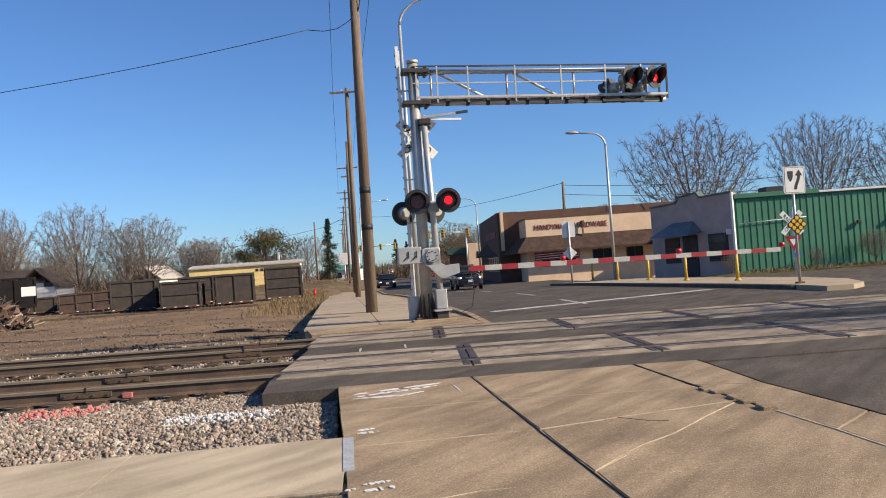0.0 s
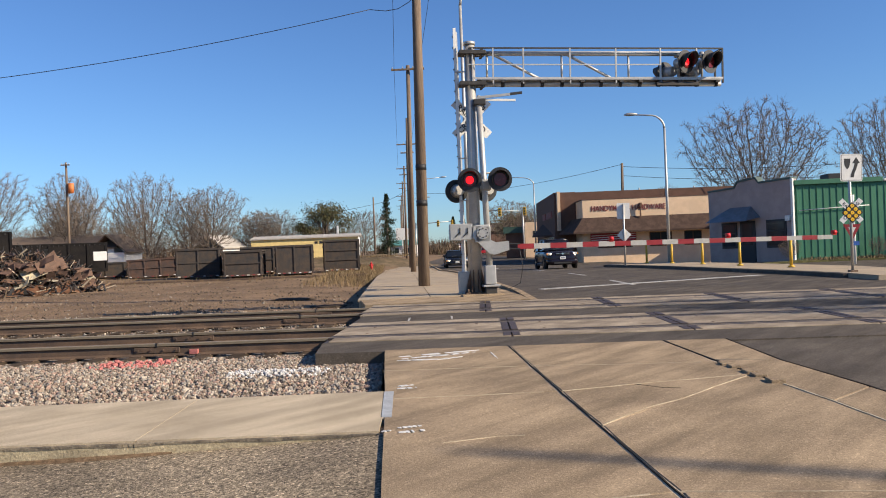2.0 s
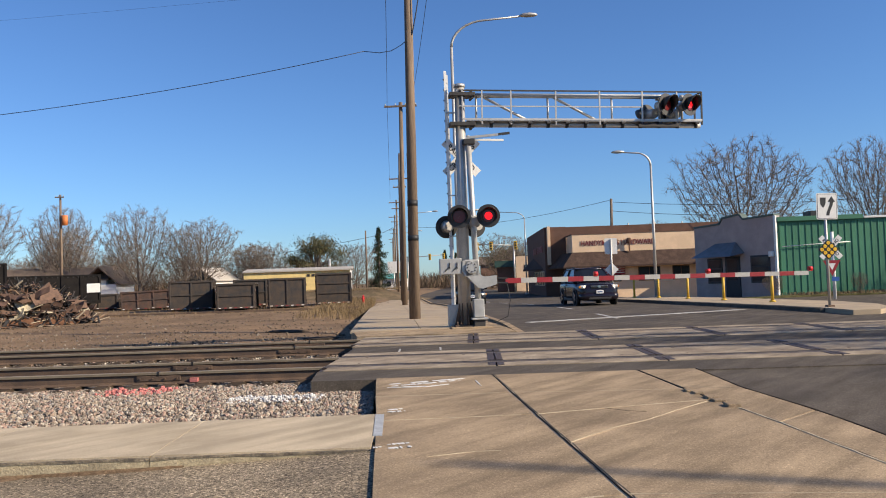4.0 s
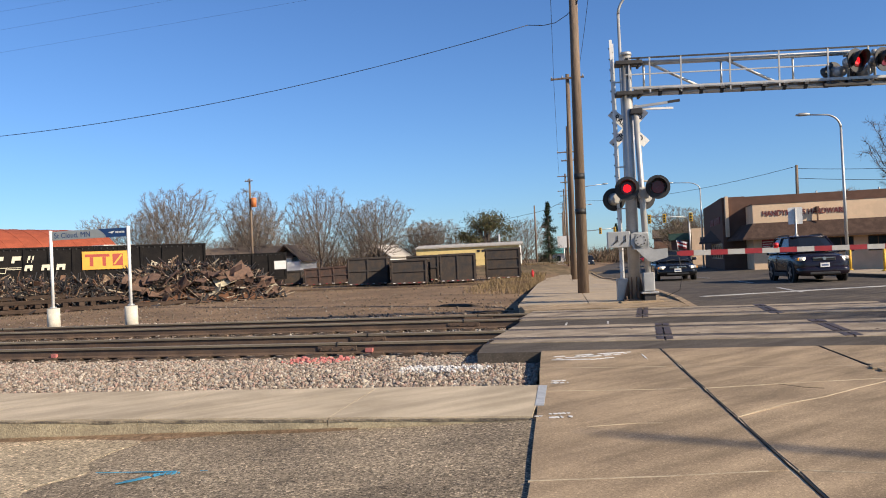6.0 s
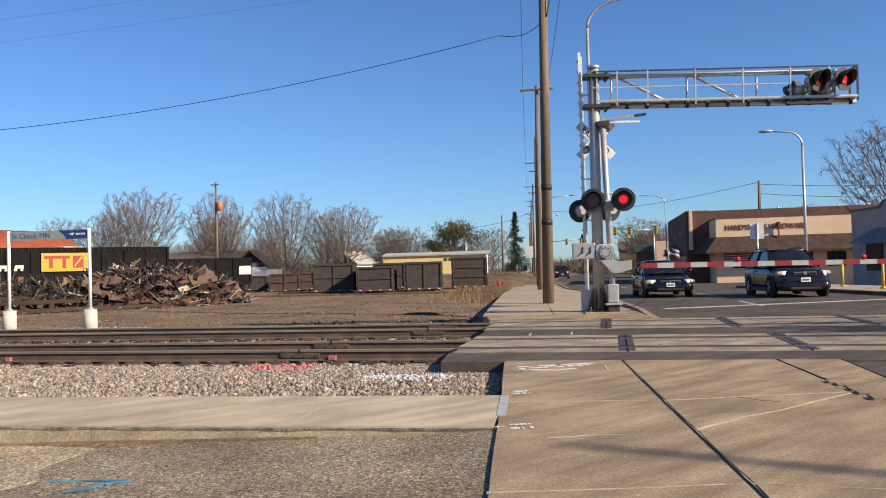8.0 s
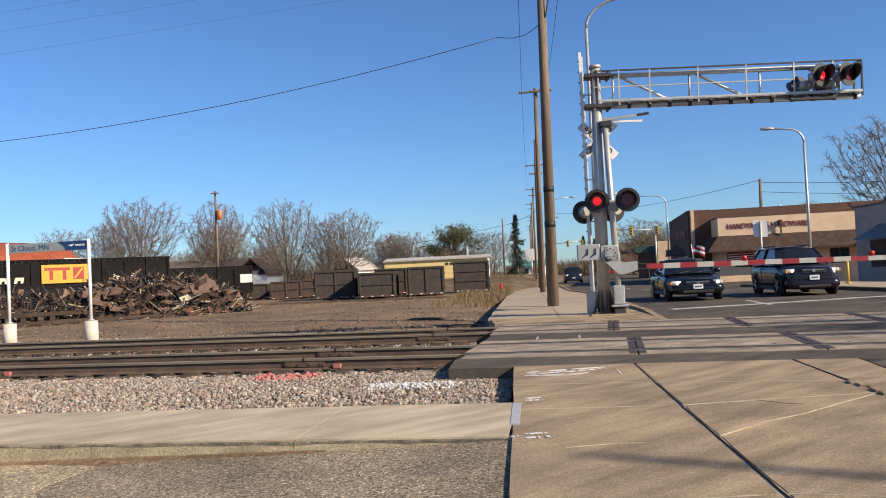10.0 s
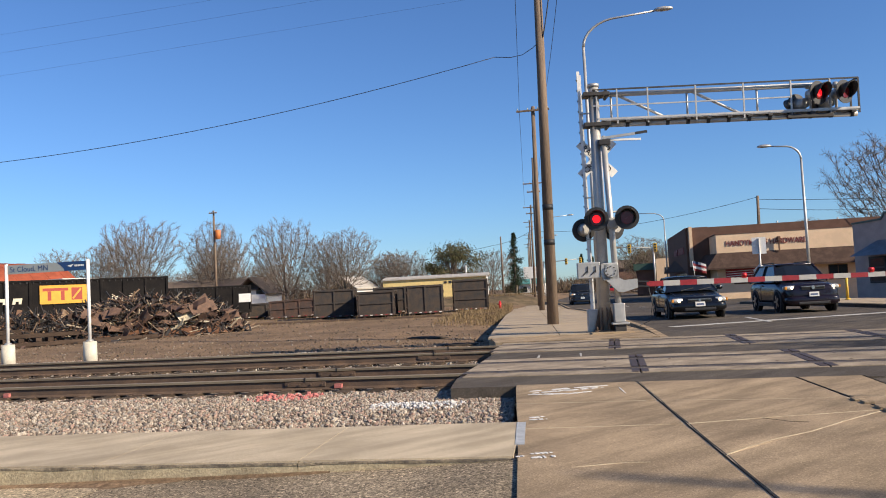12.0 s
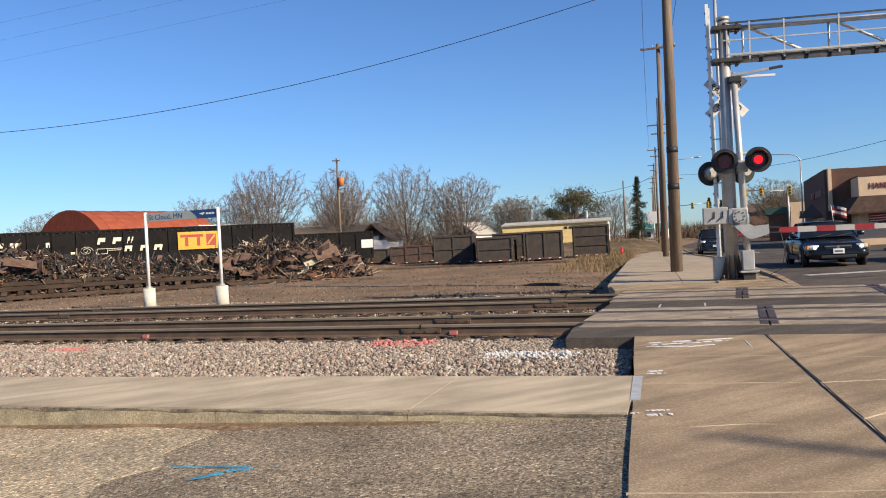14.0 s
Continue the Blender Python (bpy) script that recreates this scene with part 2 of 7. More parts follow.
def lettering(name, words, size, material, parent, at, label="", depth=0.004, xs=1.0, bold=0.0, align="LEFT"):
    """Built-in font letters as a mesh, standing in the xz plane and facing -y."""
    cu = bpy.data.curves.new(name, "FONT")
    cu.body, cu.size, cu.extrude, cu.align_x, cu.offset = words, size, depth, align, bold
    tmp = bpy.data.objects.new(name, cu)
    scene.collection.objects.link(tmp)
    me = bpy.data.meshes.new_from_object(tmp.evaluated_get(bpy.context.evaluated_depsgraph_get()))
    bpy.data.objects.remove(tmp)
    bpy.data.curves.remove(cu)
    me.transform(Matrix.Diagonal((xs, 1, 1, 1)))
    me.transform(Matrix.Rotation(radians(90), 4, "X"))
    me.materials.clear()
    me.materials.append(material)
    ob = new(name, me)
    ob.parent = parent
    ob.matrix_basis = at
    return tagged(ob, label)


STREET = radians(6.0)


def st(a, b, z=0.0):
    """A place by the street: a metres to its right, b along it, from the corner of the walk at the rails."""
    return Vector((a * math.cos(STREET) - b * math.sin(STREET), a * math.sin(STREET) + b * math.cos(STREET), z))


def st_pose(a, b, z=0.0, turn=0.0):
    p = st(a, b, z)
    return pose(p.x, p.y, p.z, 0, 0, 6.0 + turn)


def dip(y):
    """How far the street falls away beyond the rails."""
    return float(np.interp(y, [14, 27, 36, 45, 120, 400], [0.0, -0.05, -0.2, -0.4, -0.45, -0.4]))


def ribbon(sections, under):
    """A strip through sections (left xy, right xy, z), with a skirt below."""
    bm = bmesh.new()
    rows = []
    for (x0, y0), (x1, y1), z in sections:
        rows.append([bm.verts.new(v) for v in ((x0, y0, under), (x0, y0, z), (x1, y1, z), (x1, y1, under))])
    for a, b in zip(rows, rows[1:]):
        for k in range(4):
            bm.faces.new((a[k], a[(k + 1) % 4], b[(k + 1) % 4], b[k]))
    bm.faces.new(rows[0]), bm.faces.new(rows[-1][::-1])
    return bm


# ---- ground, road, walks, crossing ----
def setting(name, bm, material, label, smooth=False):
    return tagged(new(name, mesh(name, bm, material, smooth)), label, "", "", "structure")


RAILS = (0.0, 1.505, 4.28, 5.785)
GROUND_Z = -0.42


def ground_level(x, y):
    """The lie of the land: low by the rails, level in the yard, falling with the street."""
    yard = min(1, max(0, (y - 9) / 25)) * min(1, max(0, (-x - 1) / 6))
    street = dip(y) * min(1, max(0, (x + 9) / 6))
    return GROUND_Z + 0.28 * yard + street


def ground_sheet():
    """One sheet out to the horizon, a little lower than the crossing and softly uneven near the rails."""
    xs = sorted({*np.linspace(-60, 60, 81).tolist(), *(s * 60 * 1.35 ** k for k in range(1, 15) for s in (-1, 1))})
    ys = sorted({*np.linspace(-30, 90, 81).tolist(), *(90 * 1.35 ** k for k in range(1, 14)), *(-30 * 1.5 ** k for k in range(1, 11))})
    vs = []
    for y in ys:
        for x in xs:
            near = max(0.0, 1 - abs(x) / 55) * max(0.0, 1 - abs(y - 25) / 55)
            z = ground_level(x, y) + 0.10 * near * noise.noise((x * 0.22, y * 0.22, 0.3)) + 0.04 * near * noise.noise((x * 0.9, y * 0.9, 4.0))
            vs.append((x, y, z))
    n = len(xs)
    fs = [(j * n + i, j * n + i + 1, (j + 1) * n + i + 1, (j + 1) * n + i) for j in range(len(ys) - 1) for i in range(n - 1)]
    me = bpy.data.meshes.new("ground")
    me.from_pydata(vs, [], fs)
    me.materials.append(DIRT)
    for p in me.polygons:
        p.use_smooth = True
    tagged(new("ground", me), "bare brown dirt and gravel yard ground", "", "", "structure")


ground_sheet()

# the road: near side, between the rails, far side
bm = prism(bmesh.new(), [(4.10, -40), (26, -40), (26, -1.02), (4.10, -1.02)], -0.7, -0.03)
setting("road_near", bm, ASPHALT, "dark grey asphalt road before the rails")
bm = prism(bmesh.new(), [(-0.85, -1.77), (30, -1.77), (30, -0.62), (-0.98, -0.62)], -0.5, -0.012)
setting("road_strip_near", bm, ASPHALT, "asphalt strip along the crossing panels")
bm = prism(bmesh.new(), [(-1.0, 2.12), (30, 2.12), (30, 3.67), (-1.05, 3.67)], -0.5, -0.012)
setting("road_strip_middle", bm, ASPHALT, "asphalt between the two tracks")
secs = [((2.30, 6.40), (40, 6.40), -0.03), ((st(3.1, 14).x, 14), (40, 14), -0.03)]
for y, r in ((20, 40), (27, 16.0), (36, 13.5), (45, 12.5), (60, 11), (90, 7.5), (150, 1), (330, -18)):
    secs.append(((st(3.1, y).x, y), (r, y), -0.03 + dip(y)))
setting("road_far", ribbon(secs, -1.4), ASPHALT, "worn grey asphalt street beyond the rails")

# the near walk: poured slabs with joints and slanting cracks
NEAR_SLABS = (
    [(0.0, -1.74), (1.51, -1.72), (1.68, -3.43), (0.20, -3.45)],
    [(0.20, -3.45), (1.68, -3.43), (1.83, -4.88), (0.40, -5.00)],
    [(0.40, -5.00), (1.83, -4.88), (2.13, -7.67), (0.73, -8.00)],
    [(0.73, -8.00), (2.13, -7.67), (2.43, -10.5), (1.04, -10.8)],
    [(1.04, -10.8), (2.43, -10.5), (3.00, -15.5), (1.63, -15.5)],
    [(1.54, -1.72), (3.38, -1.70), (3.50, -3.55), (1.71, -3.43)],
    [(1.71, -3.43), (3.50, -3.55), (3.60, -4.33), (1.86, -4.88)],
    [(1.86, -4.88), (3.60, -4.33), (2.00, -6.18)],
    [(2.00, -6.18), (3.60, -4.33), (3.74, -5.60), (3.90, -7.80), (2.16, -7.67)],
    [(2.16, -7.67), (3.90, -7.80), (4.00, -10.8), (2.46, -10.5)],
    [(2.46, -10.5), (4.00, -10.8), (4.1, -15.5), (3.03, -15.5)],
    [(3.41, -1.70), (4.13, -1.72), (4.12, -3.60), (3.53, -3.40)],
    [(3.53, -3.40), (4.12, -3.60), (4.26, -5.10), (3.77, -5.60), (3.63, -4.33)],
    [(3.77, -5.60), (4.26, -5.10), (4.36, -10.8), (4.03, -10.8), (3.93, -7.80)],
    [(4.03, -10.8), (4.36, -10.8), (4.45, -15.5), (4.13, -15.5)],
)


def inset(pts, d):
    """The outline drawn in by d."""
    c = Vector((sum(p[0] for p in pts) / len(pts), sum(p[1] for p in pts) / len(pts)))
    out = []
    for i, p in enumerate(pts):
        a, b, q = Vector(pts[i - 1]), Vector(p), Vector(pts[(i + 1) % len(pts)])
        u, v = (a - b).normalized(), (q - b).normalized()
        k = (u + v)
        if k.length < 0.2:
            k = c - b
        k.normalize()
        if k.dot(c - b) < 0:
            k = -k
        out.append(tuple(b + k * d))
    return out


def rough_outline(pts, step=0.35, amp=0.008):
    out = []
    for i, p in enumerate(pts):
        a, b = Vector(p), Vector(pts[(i + 1) % len(pts)])
        n = max(1, int((b - a).length / step))
        t = Vector((-(b - a).y, (b - a).x)).normalized()
        for k in range(n):
            w = a + (b - a) * k / n
            out.append(tuple(w + t * (amp * noise.noise((w.x * 3, w.y * 3, 7.7)) if k else 0)))
    return out


walk_near = setting("pavement_near", prism(bmesh.new(), [(0.03, -1.76), (4.10, -1.74), (4.43, -15.6), (1.68, -15.6), (0.43, -5.2)], -0.6, -0.005), SAND, "worn beige concrete walk with open joints and cracks")
for k, pts in enumerate(NEAR_SLABS):
    bm = prism(bmesh.new(), rough_outline(inset(pts, 0.007)), -0.09, 0.001 - 0.0008 * ((k * 7) % 3))
    top = [e for e in bm.edges if all(v.co.z > -0.02 for v in e.verts)]
    bmesh.ops.bevel(bm, geom=top, offset=0.008, segments=1, affect="EDGES")
    part("slab", bm, CONCRETE, walk_near)
DARKGAP = mat("open_joint", (0.035, 0.028, 0.022), 0.95, var=0.3, scale=6)


def crack(pts, w, seed, m=None, z=0.0026):
    """An open, ragged joint between slabs."""
    rnd = random.Random(seed)
    up, dn = [], []
    for (x0, y0), (x1, y1) in zip(pts, pts[1:]):
        n = max(2, int(math.hypot(x1 - x0, y1 - y0) / 0.12))
        for k in range(n):
            c = Vector((x0, y0)).lerp(Vector((x1, y1)), k / n)
            t = Vector((y0 - y1, x1 - x0)).normalized()
            o = rnd.gauss(0, w * 0.12)
            up.append(tuple(c + t * (w * rnd.uniform(0.32, 0.6) + o))), dn.append(tuple(c - t * (w * rnd.uniform(0.32, 0.6) - o)))
    part("joint_gap", prism(bmesh.new(), up + dn[::-1], -0.05, z), m or DARKGAP, walk_near, "sand-filled joint" if m else "dark open joint")


crack([(1.525, -1.73), (1.60, -2.5), (1.695, -3.43), (1.845, -4.88), (1.985, -6.18), (2.145, -7.67), (2.445, -10.5), (3.02, -15.5)], 0.011, 1)
crack([(3.395, -1.71), (3.515, -3.40), (3.56, -3.8)], 0.018, 2)
crack([(3.56, -3.8), (3.615, -4.33), (3.68, -4.85)], 0.036, 22)
crack([(2.50, -4.66), (2.68, -4.86), (2.98, -4.98)], 0.010, 3)
crack([(4.14, -1.73), (4.13, -3.60), (4.275, -5.1), (4.38, -10.8)], 0.016, 4)
for k, ln in enumerate(([(0.20, -3.45), (1.68, -3.43)], [(1.71, -3.43), (2.6, -3.52), (3.50, -3.55)], [(0.40, -5.00), (1.1, -4.96), (1.83, -4.88)], [(1.86, -4.88), (2.5, -4.66), (3.60, -4.33)], [(0.73, -8.00), (1.4, -7.86), (2.13, -7.67)], [(2.16, -7.67), (3.90, -7.80)], [(2.00, -6.18), (2.4, -5.66), (2.75, -5.34), (3.1, -4.9), (3.60, -4.33)], [(3.68, -4.85), (3.755, -5.6), (3.91, -7.8)], [(3.53, -3.40), (4.12, -3.60)], [(0.95, -6.55), (1.3, -6.42), (1.65, -6.40)])):
    crack(ln, (0.007, 0.008, 0.014, 0.014, 0.016, 0.010, 0.011, 0.016, 0.008, 0.007)[k], 10 + k, SAND, 0.0032)
# a broken kerb lip along the joint
bm = bmesh.new()
for k in (0, 1, 3, 4, 6):
    y = -3.75 - k * 0.17 + 0.03 * random.random()
    x = 3.53 - (y + 3.7) * 0.12
    box(bm, x - 0.02 - 0.05 * random.random(), x + 0.05, y - 0.09, y + 0.03 + 0.05 * random.random(), -0.01, 0.018 + 0.012 * random.random(), 0.006)
part("broken_edge", bm, CONCRETE, walk_near, "chipped raised concrete edge")

# parking asphalt, a paler patch on it, and the long platform kerb
LOT_FALL = ((-60, -0.22), (-8, -0.215), (-4.94, -0.195), (-3.2, -0.15), (-1.2, -0.10), (-0.26, -0.062), (0.50, -0.022), (0.66, -0.03))


def lot_level(x, y):
    return float(np.interp(x + 0.119 * (y + 6.2), [a for a, b in LOT_FALL], [b for a, b in LOT_FALL]))


bm = bmesh.new()
cols = [[bm.verts.new((x - 0.119 * (y + 6.2), y, z)) for y in (-5.95, -40)] for x, z in LOT_FALL]
for a, b in zip(cols, cols[1:]):
    bm.faces.new((a[0], a[1], b[1], b[0]))
skirt = bmesh.ops.extrude_face_region(bm, geom=list(bm.faces))
bmesh.ops.translate(bm, vec=(0, 0, -0.4), verts=[v for v in skirt["geom"] if isinstance(v, bmesh.types.BMVert)])
lot = setting("parking_asphalt", bm, ASPHALT_OLD, "coarse weathered dark asphalt with exposed pebbles")


def lot_patch(pts, material, name, label, up):
    """A thin ragged overlay that follows the fall of the lot."""
    bm = bmesh.new()
    nx = 26
    rows = []
    for i in range(len(pts)):
        y, xa, xb = pts[i]
        rows.append([bm.verts.new((x, y, lot_level(x, y) + up)) for x in [xb + (xa - xb) * (k / nx) ** 1.8 + ((0.16 * noise.noise((y * 2.3, 0.0, 2.2)) + 0.05 * noise.noise((y * 9.0, 0.0, 5.2))) * max(0.0, 1 - k / 6)) for k in range(nx + 1)]])
    for p, q in zip(rows, rows[1:]):
        for k in range(nx):
            bm.faces.new((p[k], p[k + 1], q[k + 1], q[k]))
    bmesh.ops.recalc_face_normals(bm, faces=bm.faces)
    ext = bmesh.ops.extrude_face_region(bm, geom=list(bm.faces))
    bmesh.ops.translate(bm, vec=(0, 0, -0.03), verts=[v for v in ext["geom"] if isinstance(v, bmesh.types.BMVert)])
    bmesh.ops.recalc_face_normals(bm, faces=bm.faces)
    part(name, bm, material, lot, label)


lot_patch([(-6.45 - 0.12 * k, -30.0, -2.72 + 0.05 * math.sin(k * 0.9) + 0.016 * k) for k in range(64)], ASPHALT_PALE, "gravel_patch", "pale gravelly worn patch", 0.003)
# dirt washed along the foot of the kerb
for k, (xa, xb, w) in enumerate(((-0.9, -2.2, 0.05), (-2.1, -3.4, 0.16), (-3.3, -5.2, 0.09), (-5.1, -9.0, 0.07))):
    n = 14
    bm = bmesh.new()
    top = []
    for i in range(n + 1):
        x = xa + (xb - xa) * i / n
        y = -6.19 + 0.05 * x
        d = w * (0.35 + math.sin(math.pi * i / n)) * (1 + 0.5 * noise.noise((x * 4, 1.0, k)))
        top.append([bm.verts.new((x, y, lot_level(x, y) + 0.02)), bm.verts.new((x, y - d * 0.6, lot_level(x, y) + 0.014)), bm.verts.new((x, y - d - 0.03, lot_level(x, y) - 0.004))])
    for p, q in zip(top, top[1:]):
        for i in range(2):
            bm.faces.new((p[i], p[i + 1], q[i + 1], q[i]))
    bmesh.ops.recalc_face_normals(bm, faces=bm.faces)
    part("dirt_drift", bm, DIRT, lot, "brown dirt drift along the kerb foot", True)

KERBFACE = mat("stained_kerb_face", (0.50, 0.415, 0.265), 0.95, var=0.3, scale=3.2, fine=60, bump=0.4, second=(0.33, 0.275, 0.18), mix=(0.36, 0.6), speck=0.25)
LIP = mat("dirty_shaded_kerb_lip", (0.13, 0.11, 0.085), 0.95, var=0.4, scale=6, fine=50, bump=0.5, second=(0.34, 0.28, 0.19), mix=(0.40, 0.60))
platform = setting("platform_kerb", prism(bmesh.new(), [(-60, -7.5), (-60, -9.14), (0.47, -6.14), (0.30, -4.68)], -0.6, -0.05), CONCRETE_LIGHT, "long pale concrete platform strip with a kerb face")
xr = 0.50
for k, w in enumerate((1.66, 1.70, 1.77, 1.7, 1.7, 1.7, 1.7, 1.7, 3.4, 3.4, 3.4, 6.8, 9.0)):
    x0, x1 = xr - w + 0.003, xr - 0.003
    far0, far1 = -4.63 + 0.055 * x0, -4.63 + 0.055 * x1
    near0, near1 = -6.20 + 0.05 * x0, -6.20 + 0.05 * x1
    skew = 0.11 if k == 0 else 0.0
    bm = prism(bmesh.new(), [(x0 - 0.10, far0), (x0, near0), (x1, near1), (x1 - max(skew, 0.10), far1)], -0.16, 0.0)
    bmesh.ops.bevel(bm, geom=[x for x in bm.edges if all(v.co.z > -0.01 for v in x.verts) and abs(x.verts[0].co.x - x.verts[1].co.x) > 0.2], offset=0.018, segments=2, affect="EDGES")
    slab = part("slab", bm, CONCRETE_LIGHT, platform)
    # the stained face below a chipped lip darkened for dirt and overhang shade
    bm = prism(bmesh.new(), [(x0, near0 + 0.02), (x0, near0 - 0.008), (x1, near1 - 0.008), (x1, near1 + 0.02)], -0.40, -0.022)
    part("kerb_face", bm, KERBFACE, slab, "stained yellowish kerb face")
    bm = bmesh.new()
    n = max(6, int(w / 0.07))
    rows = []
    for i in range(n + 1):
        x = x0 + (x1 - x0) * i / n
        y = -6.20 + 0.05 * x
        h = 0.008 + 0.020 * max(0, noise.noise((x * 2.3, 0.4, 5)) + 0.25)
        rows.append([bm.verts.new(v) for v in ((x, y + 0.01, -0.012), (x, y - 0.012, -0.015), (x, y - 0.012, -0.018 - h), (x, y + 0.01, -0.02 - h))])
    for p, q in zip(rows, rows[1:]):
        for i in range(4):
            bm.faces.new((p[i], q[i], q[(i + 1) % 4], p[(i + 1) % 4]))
    part("kerb_lip", bm, LIP, slab, "chipped lip, dark with dirt line and painted overhang shade")
    xr -= w
setting("joint_sealant", prism(bmesh.new(), [(0.352, -4.66), (0.46, -5.72), (0.535, -5.72), (0.435, -4.66)], -0.1, 0.004), mat("grey_sealant", (0.44, 0.45, 0.45), 0.7, var=0.2, scale=8), "pale grey joint sealant")

# the walk across the rails' far side
secs = [((-1.42, 6.42), (2.26, 6.42), 0.02)]
for b in (9, 14, 20, 27, 36, 45, 60, 90, 150, 330):
    secs.append((tuple(st(-1.0, b).xy), tuple(st(2.95, b).xy), 0.03 + dip(b)))
walk_far = setting("pavement_far", ribbon(secs, -1.3), CONCRETE, "sunlit beige concrete walk along the street")
for k in range(30):
    b0, b1 = 8.0 + k * 2.0, 8.0 + (k + 1) * 2.0
    for a0, a1 in ((-0.97, 0.78), (0.80, 2.55)):
        q = [st(a, b) for a, b in ((a0, b0 + 0.012), (a1, b0 + 0.012), (a1, b1 - 0.012), (a0, b1 - 0.012))]
        bm = prism(bmesh.new(), [tuple(v.xy) for v in q], 0.0, 0.045 + 0.008 * random.random())
        for v in bm.verts:
            v.co.z += dip(v.co.y)
        part("slab", bm, CONCRETE_SUN, walk_far)
secs = [((2.28, 6.45), (2.45, 6.45), 0.0)]
for b in (9, 14, 20, 27, 36, 45, 60, 90, 150, 330):
    secs.append((tuple(st(2.97, b).xy), tuple(st(3.13, b).xy), 0.085 + dip(b)))
setting("kerb_far", ribbon(secs, -1.0), CONCRETE, "low concrete kerb along the street")

# ---- crossing panels, each between the rails or outside them ----
crossing = setting("level_crossing", prism(bmesh.new(), [(-1.0, -0.62), (24, -0.62), (24, 6.42), (-1.15, 6.42)], -0.5, -0.03), RUBBER, "concrete panel rail crossing over two tracks")


def panel_row(joints, y0, y1, left):
    edges = [left] + joints
    for x0, x1 in zip(edges, edges[1:]):
        bm = box(bmesh.new(), x0 + 0.012, x1 - 0.012, y0, y1, -0.25, 0.002, 0.008)
        part("panel", bm, PANEL, crossing)
        for sx in (x0 + 0.5, x1 - 0.5):
            for sy in (y0 + 0.12, y1 - 0.12):
                if y1 - y0 > 0.8:
                    part("bolt", tube(bmesh.new(), (sx, sy, 0), (sx, sy, 0.006), 0.025, n=8), RUST, crossing)


J1 = [1.61 + 2.44 * k for k in range(10)]
J2 = [1.27 + 2.44 * k for k in range(10)]
for js, ra, rb in ((J1, RAILS[0], RAILS[1]), (J2, RAILS[2], RAILS[3])):
    panel_row(js, ra - 0.62, ra - 0.17, -0.92 - 0.05 * ra)
    panel_row(js, ra + 0.17, rb - 0.17, -1.0 - 0.05 * ra)
    panel_row(js, rb + 0.17, rb + 0.62, -1.02 - 0.05 * ra)
    for y in (ra, rb):
        for s in (-1, 1):
            part("flangeway_filler", box(bmesh.new(), -1.0 - 0.05 * ra, 24, y + (0.042 if s > 0 else -0.168), y + (0.168 if s > 0 else -0.042), -0.2, -0.002), RUBBER, crossing, "dark rubber flangeway filler")
    for x in js[:-1]:
        for dx in (-0.062, 0.062):
            for y0, y1 in ((ra - 0.60, ra - 0.17), (ra + 0.17, rb - 0.17), (rb + 0.17, rb + 0.60)):
                part("joint_plate", box(bmesh.new(), x + dx - 0.05, x + dx + 0.05, y0, y1, 0.0, 0.008), PURPLE, crossing)


# ---- rails and ties ----
def rail_profile(y, top=0.0):
    r = [(-0.07, -0.18), (0.07, -0.18), (0.07, -0.168), (0.016, -0.145), (0.010, -0.055), (0.036, -0.040), (0.037, -0.008), (0.028, 0.0), (-0.028, 0.0), (-0.037, -0.008), (-0.036, -0.040), (-0.010, -0.055), (-0.016, -0.145), (-0.07, -0.168)]
    return [(y + a, top + b) for a, b in r]


tracks = []
for k in (0, 1):
    track = thing("railway_track", pose(0, 0, 0), "rusty steel rails on dark wooden ties in grey ballast", "railway track", "main tracks")
    tracks.append(track)
    for y in RAILS[2 * k: 2 * k + 2]:
        bm = extrude_x(bmesh.new(), rail_profile(y, -0.004), -140, 90)
        # head sides get a lighter tan, painted as if the sun lit them
        for f in bm.faces:
            z = f.calc_center_median().z
            f.material_index = 1 if f.normal.z > 0.9 and z > -0.02 else 2 if z > -0.046 and abs(f.normal.x) < 0.5 else 0
        rail = part("rail", bm, [RUST, RAILTOP, RAILHEAD_SUNLIT], track, "rusty rail with a worn head, its sides painted sunlit tan")
        # bolted joints
        for x in ((-3.55 if k == 0 else -2.4), -15.4):
            bm = box(bmesh.new(), x - 0.34, x + 0.34, y - 0.034, y - 0.008, -0.14, -0.06, 0.006)
            for i in range(4):
                tube(bm, (x - 0.28 + i * 0.19, y - 0.05, -0.1), (x - 0.28 + i * 0.19, y - 0.03, -0.1), 0.014, n=6)
            part("joint_bar", bm, RUST, rail)
            part("joint_gap", box(bmesh.new(), x - 0.012, x + 0.012, y - 0.041, y + 0.041, -0.06, 0.0006), BLACK, rail)
    y0, y1 = RAILS[2 * k] - 0.55, RAILS[2 * k + 1] + 0.55
    me = mesh("tie", box(bmesh.new(), -0.115, 0.115, y0, y1, -0.36, -0.185, 0.012), TIE)
    plate = mesh("tie_plate", box(bmesh.new(), -0.09, 0.09, -0.17, 0.17, -0.187, -0.172), RUST)
    for i in range(110):
        x = -1.3 - i * 0.51
        tie = share("tie", me, track, pose(x + random.uniform(-0.03, 0.03), random.uniform(-0.06, 0.06), 0, 0, 0, random.uniform(-0.7, 0.7)))
        for y in RAILS[2 * k: 2 * k + 2]:
            if i < 40:
                share("tie_plate", plate, tie, pose(0, y, 0))

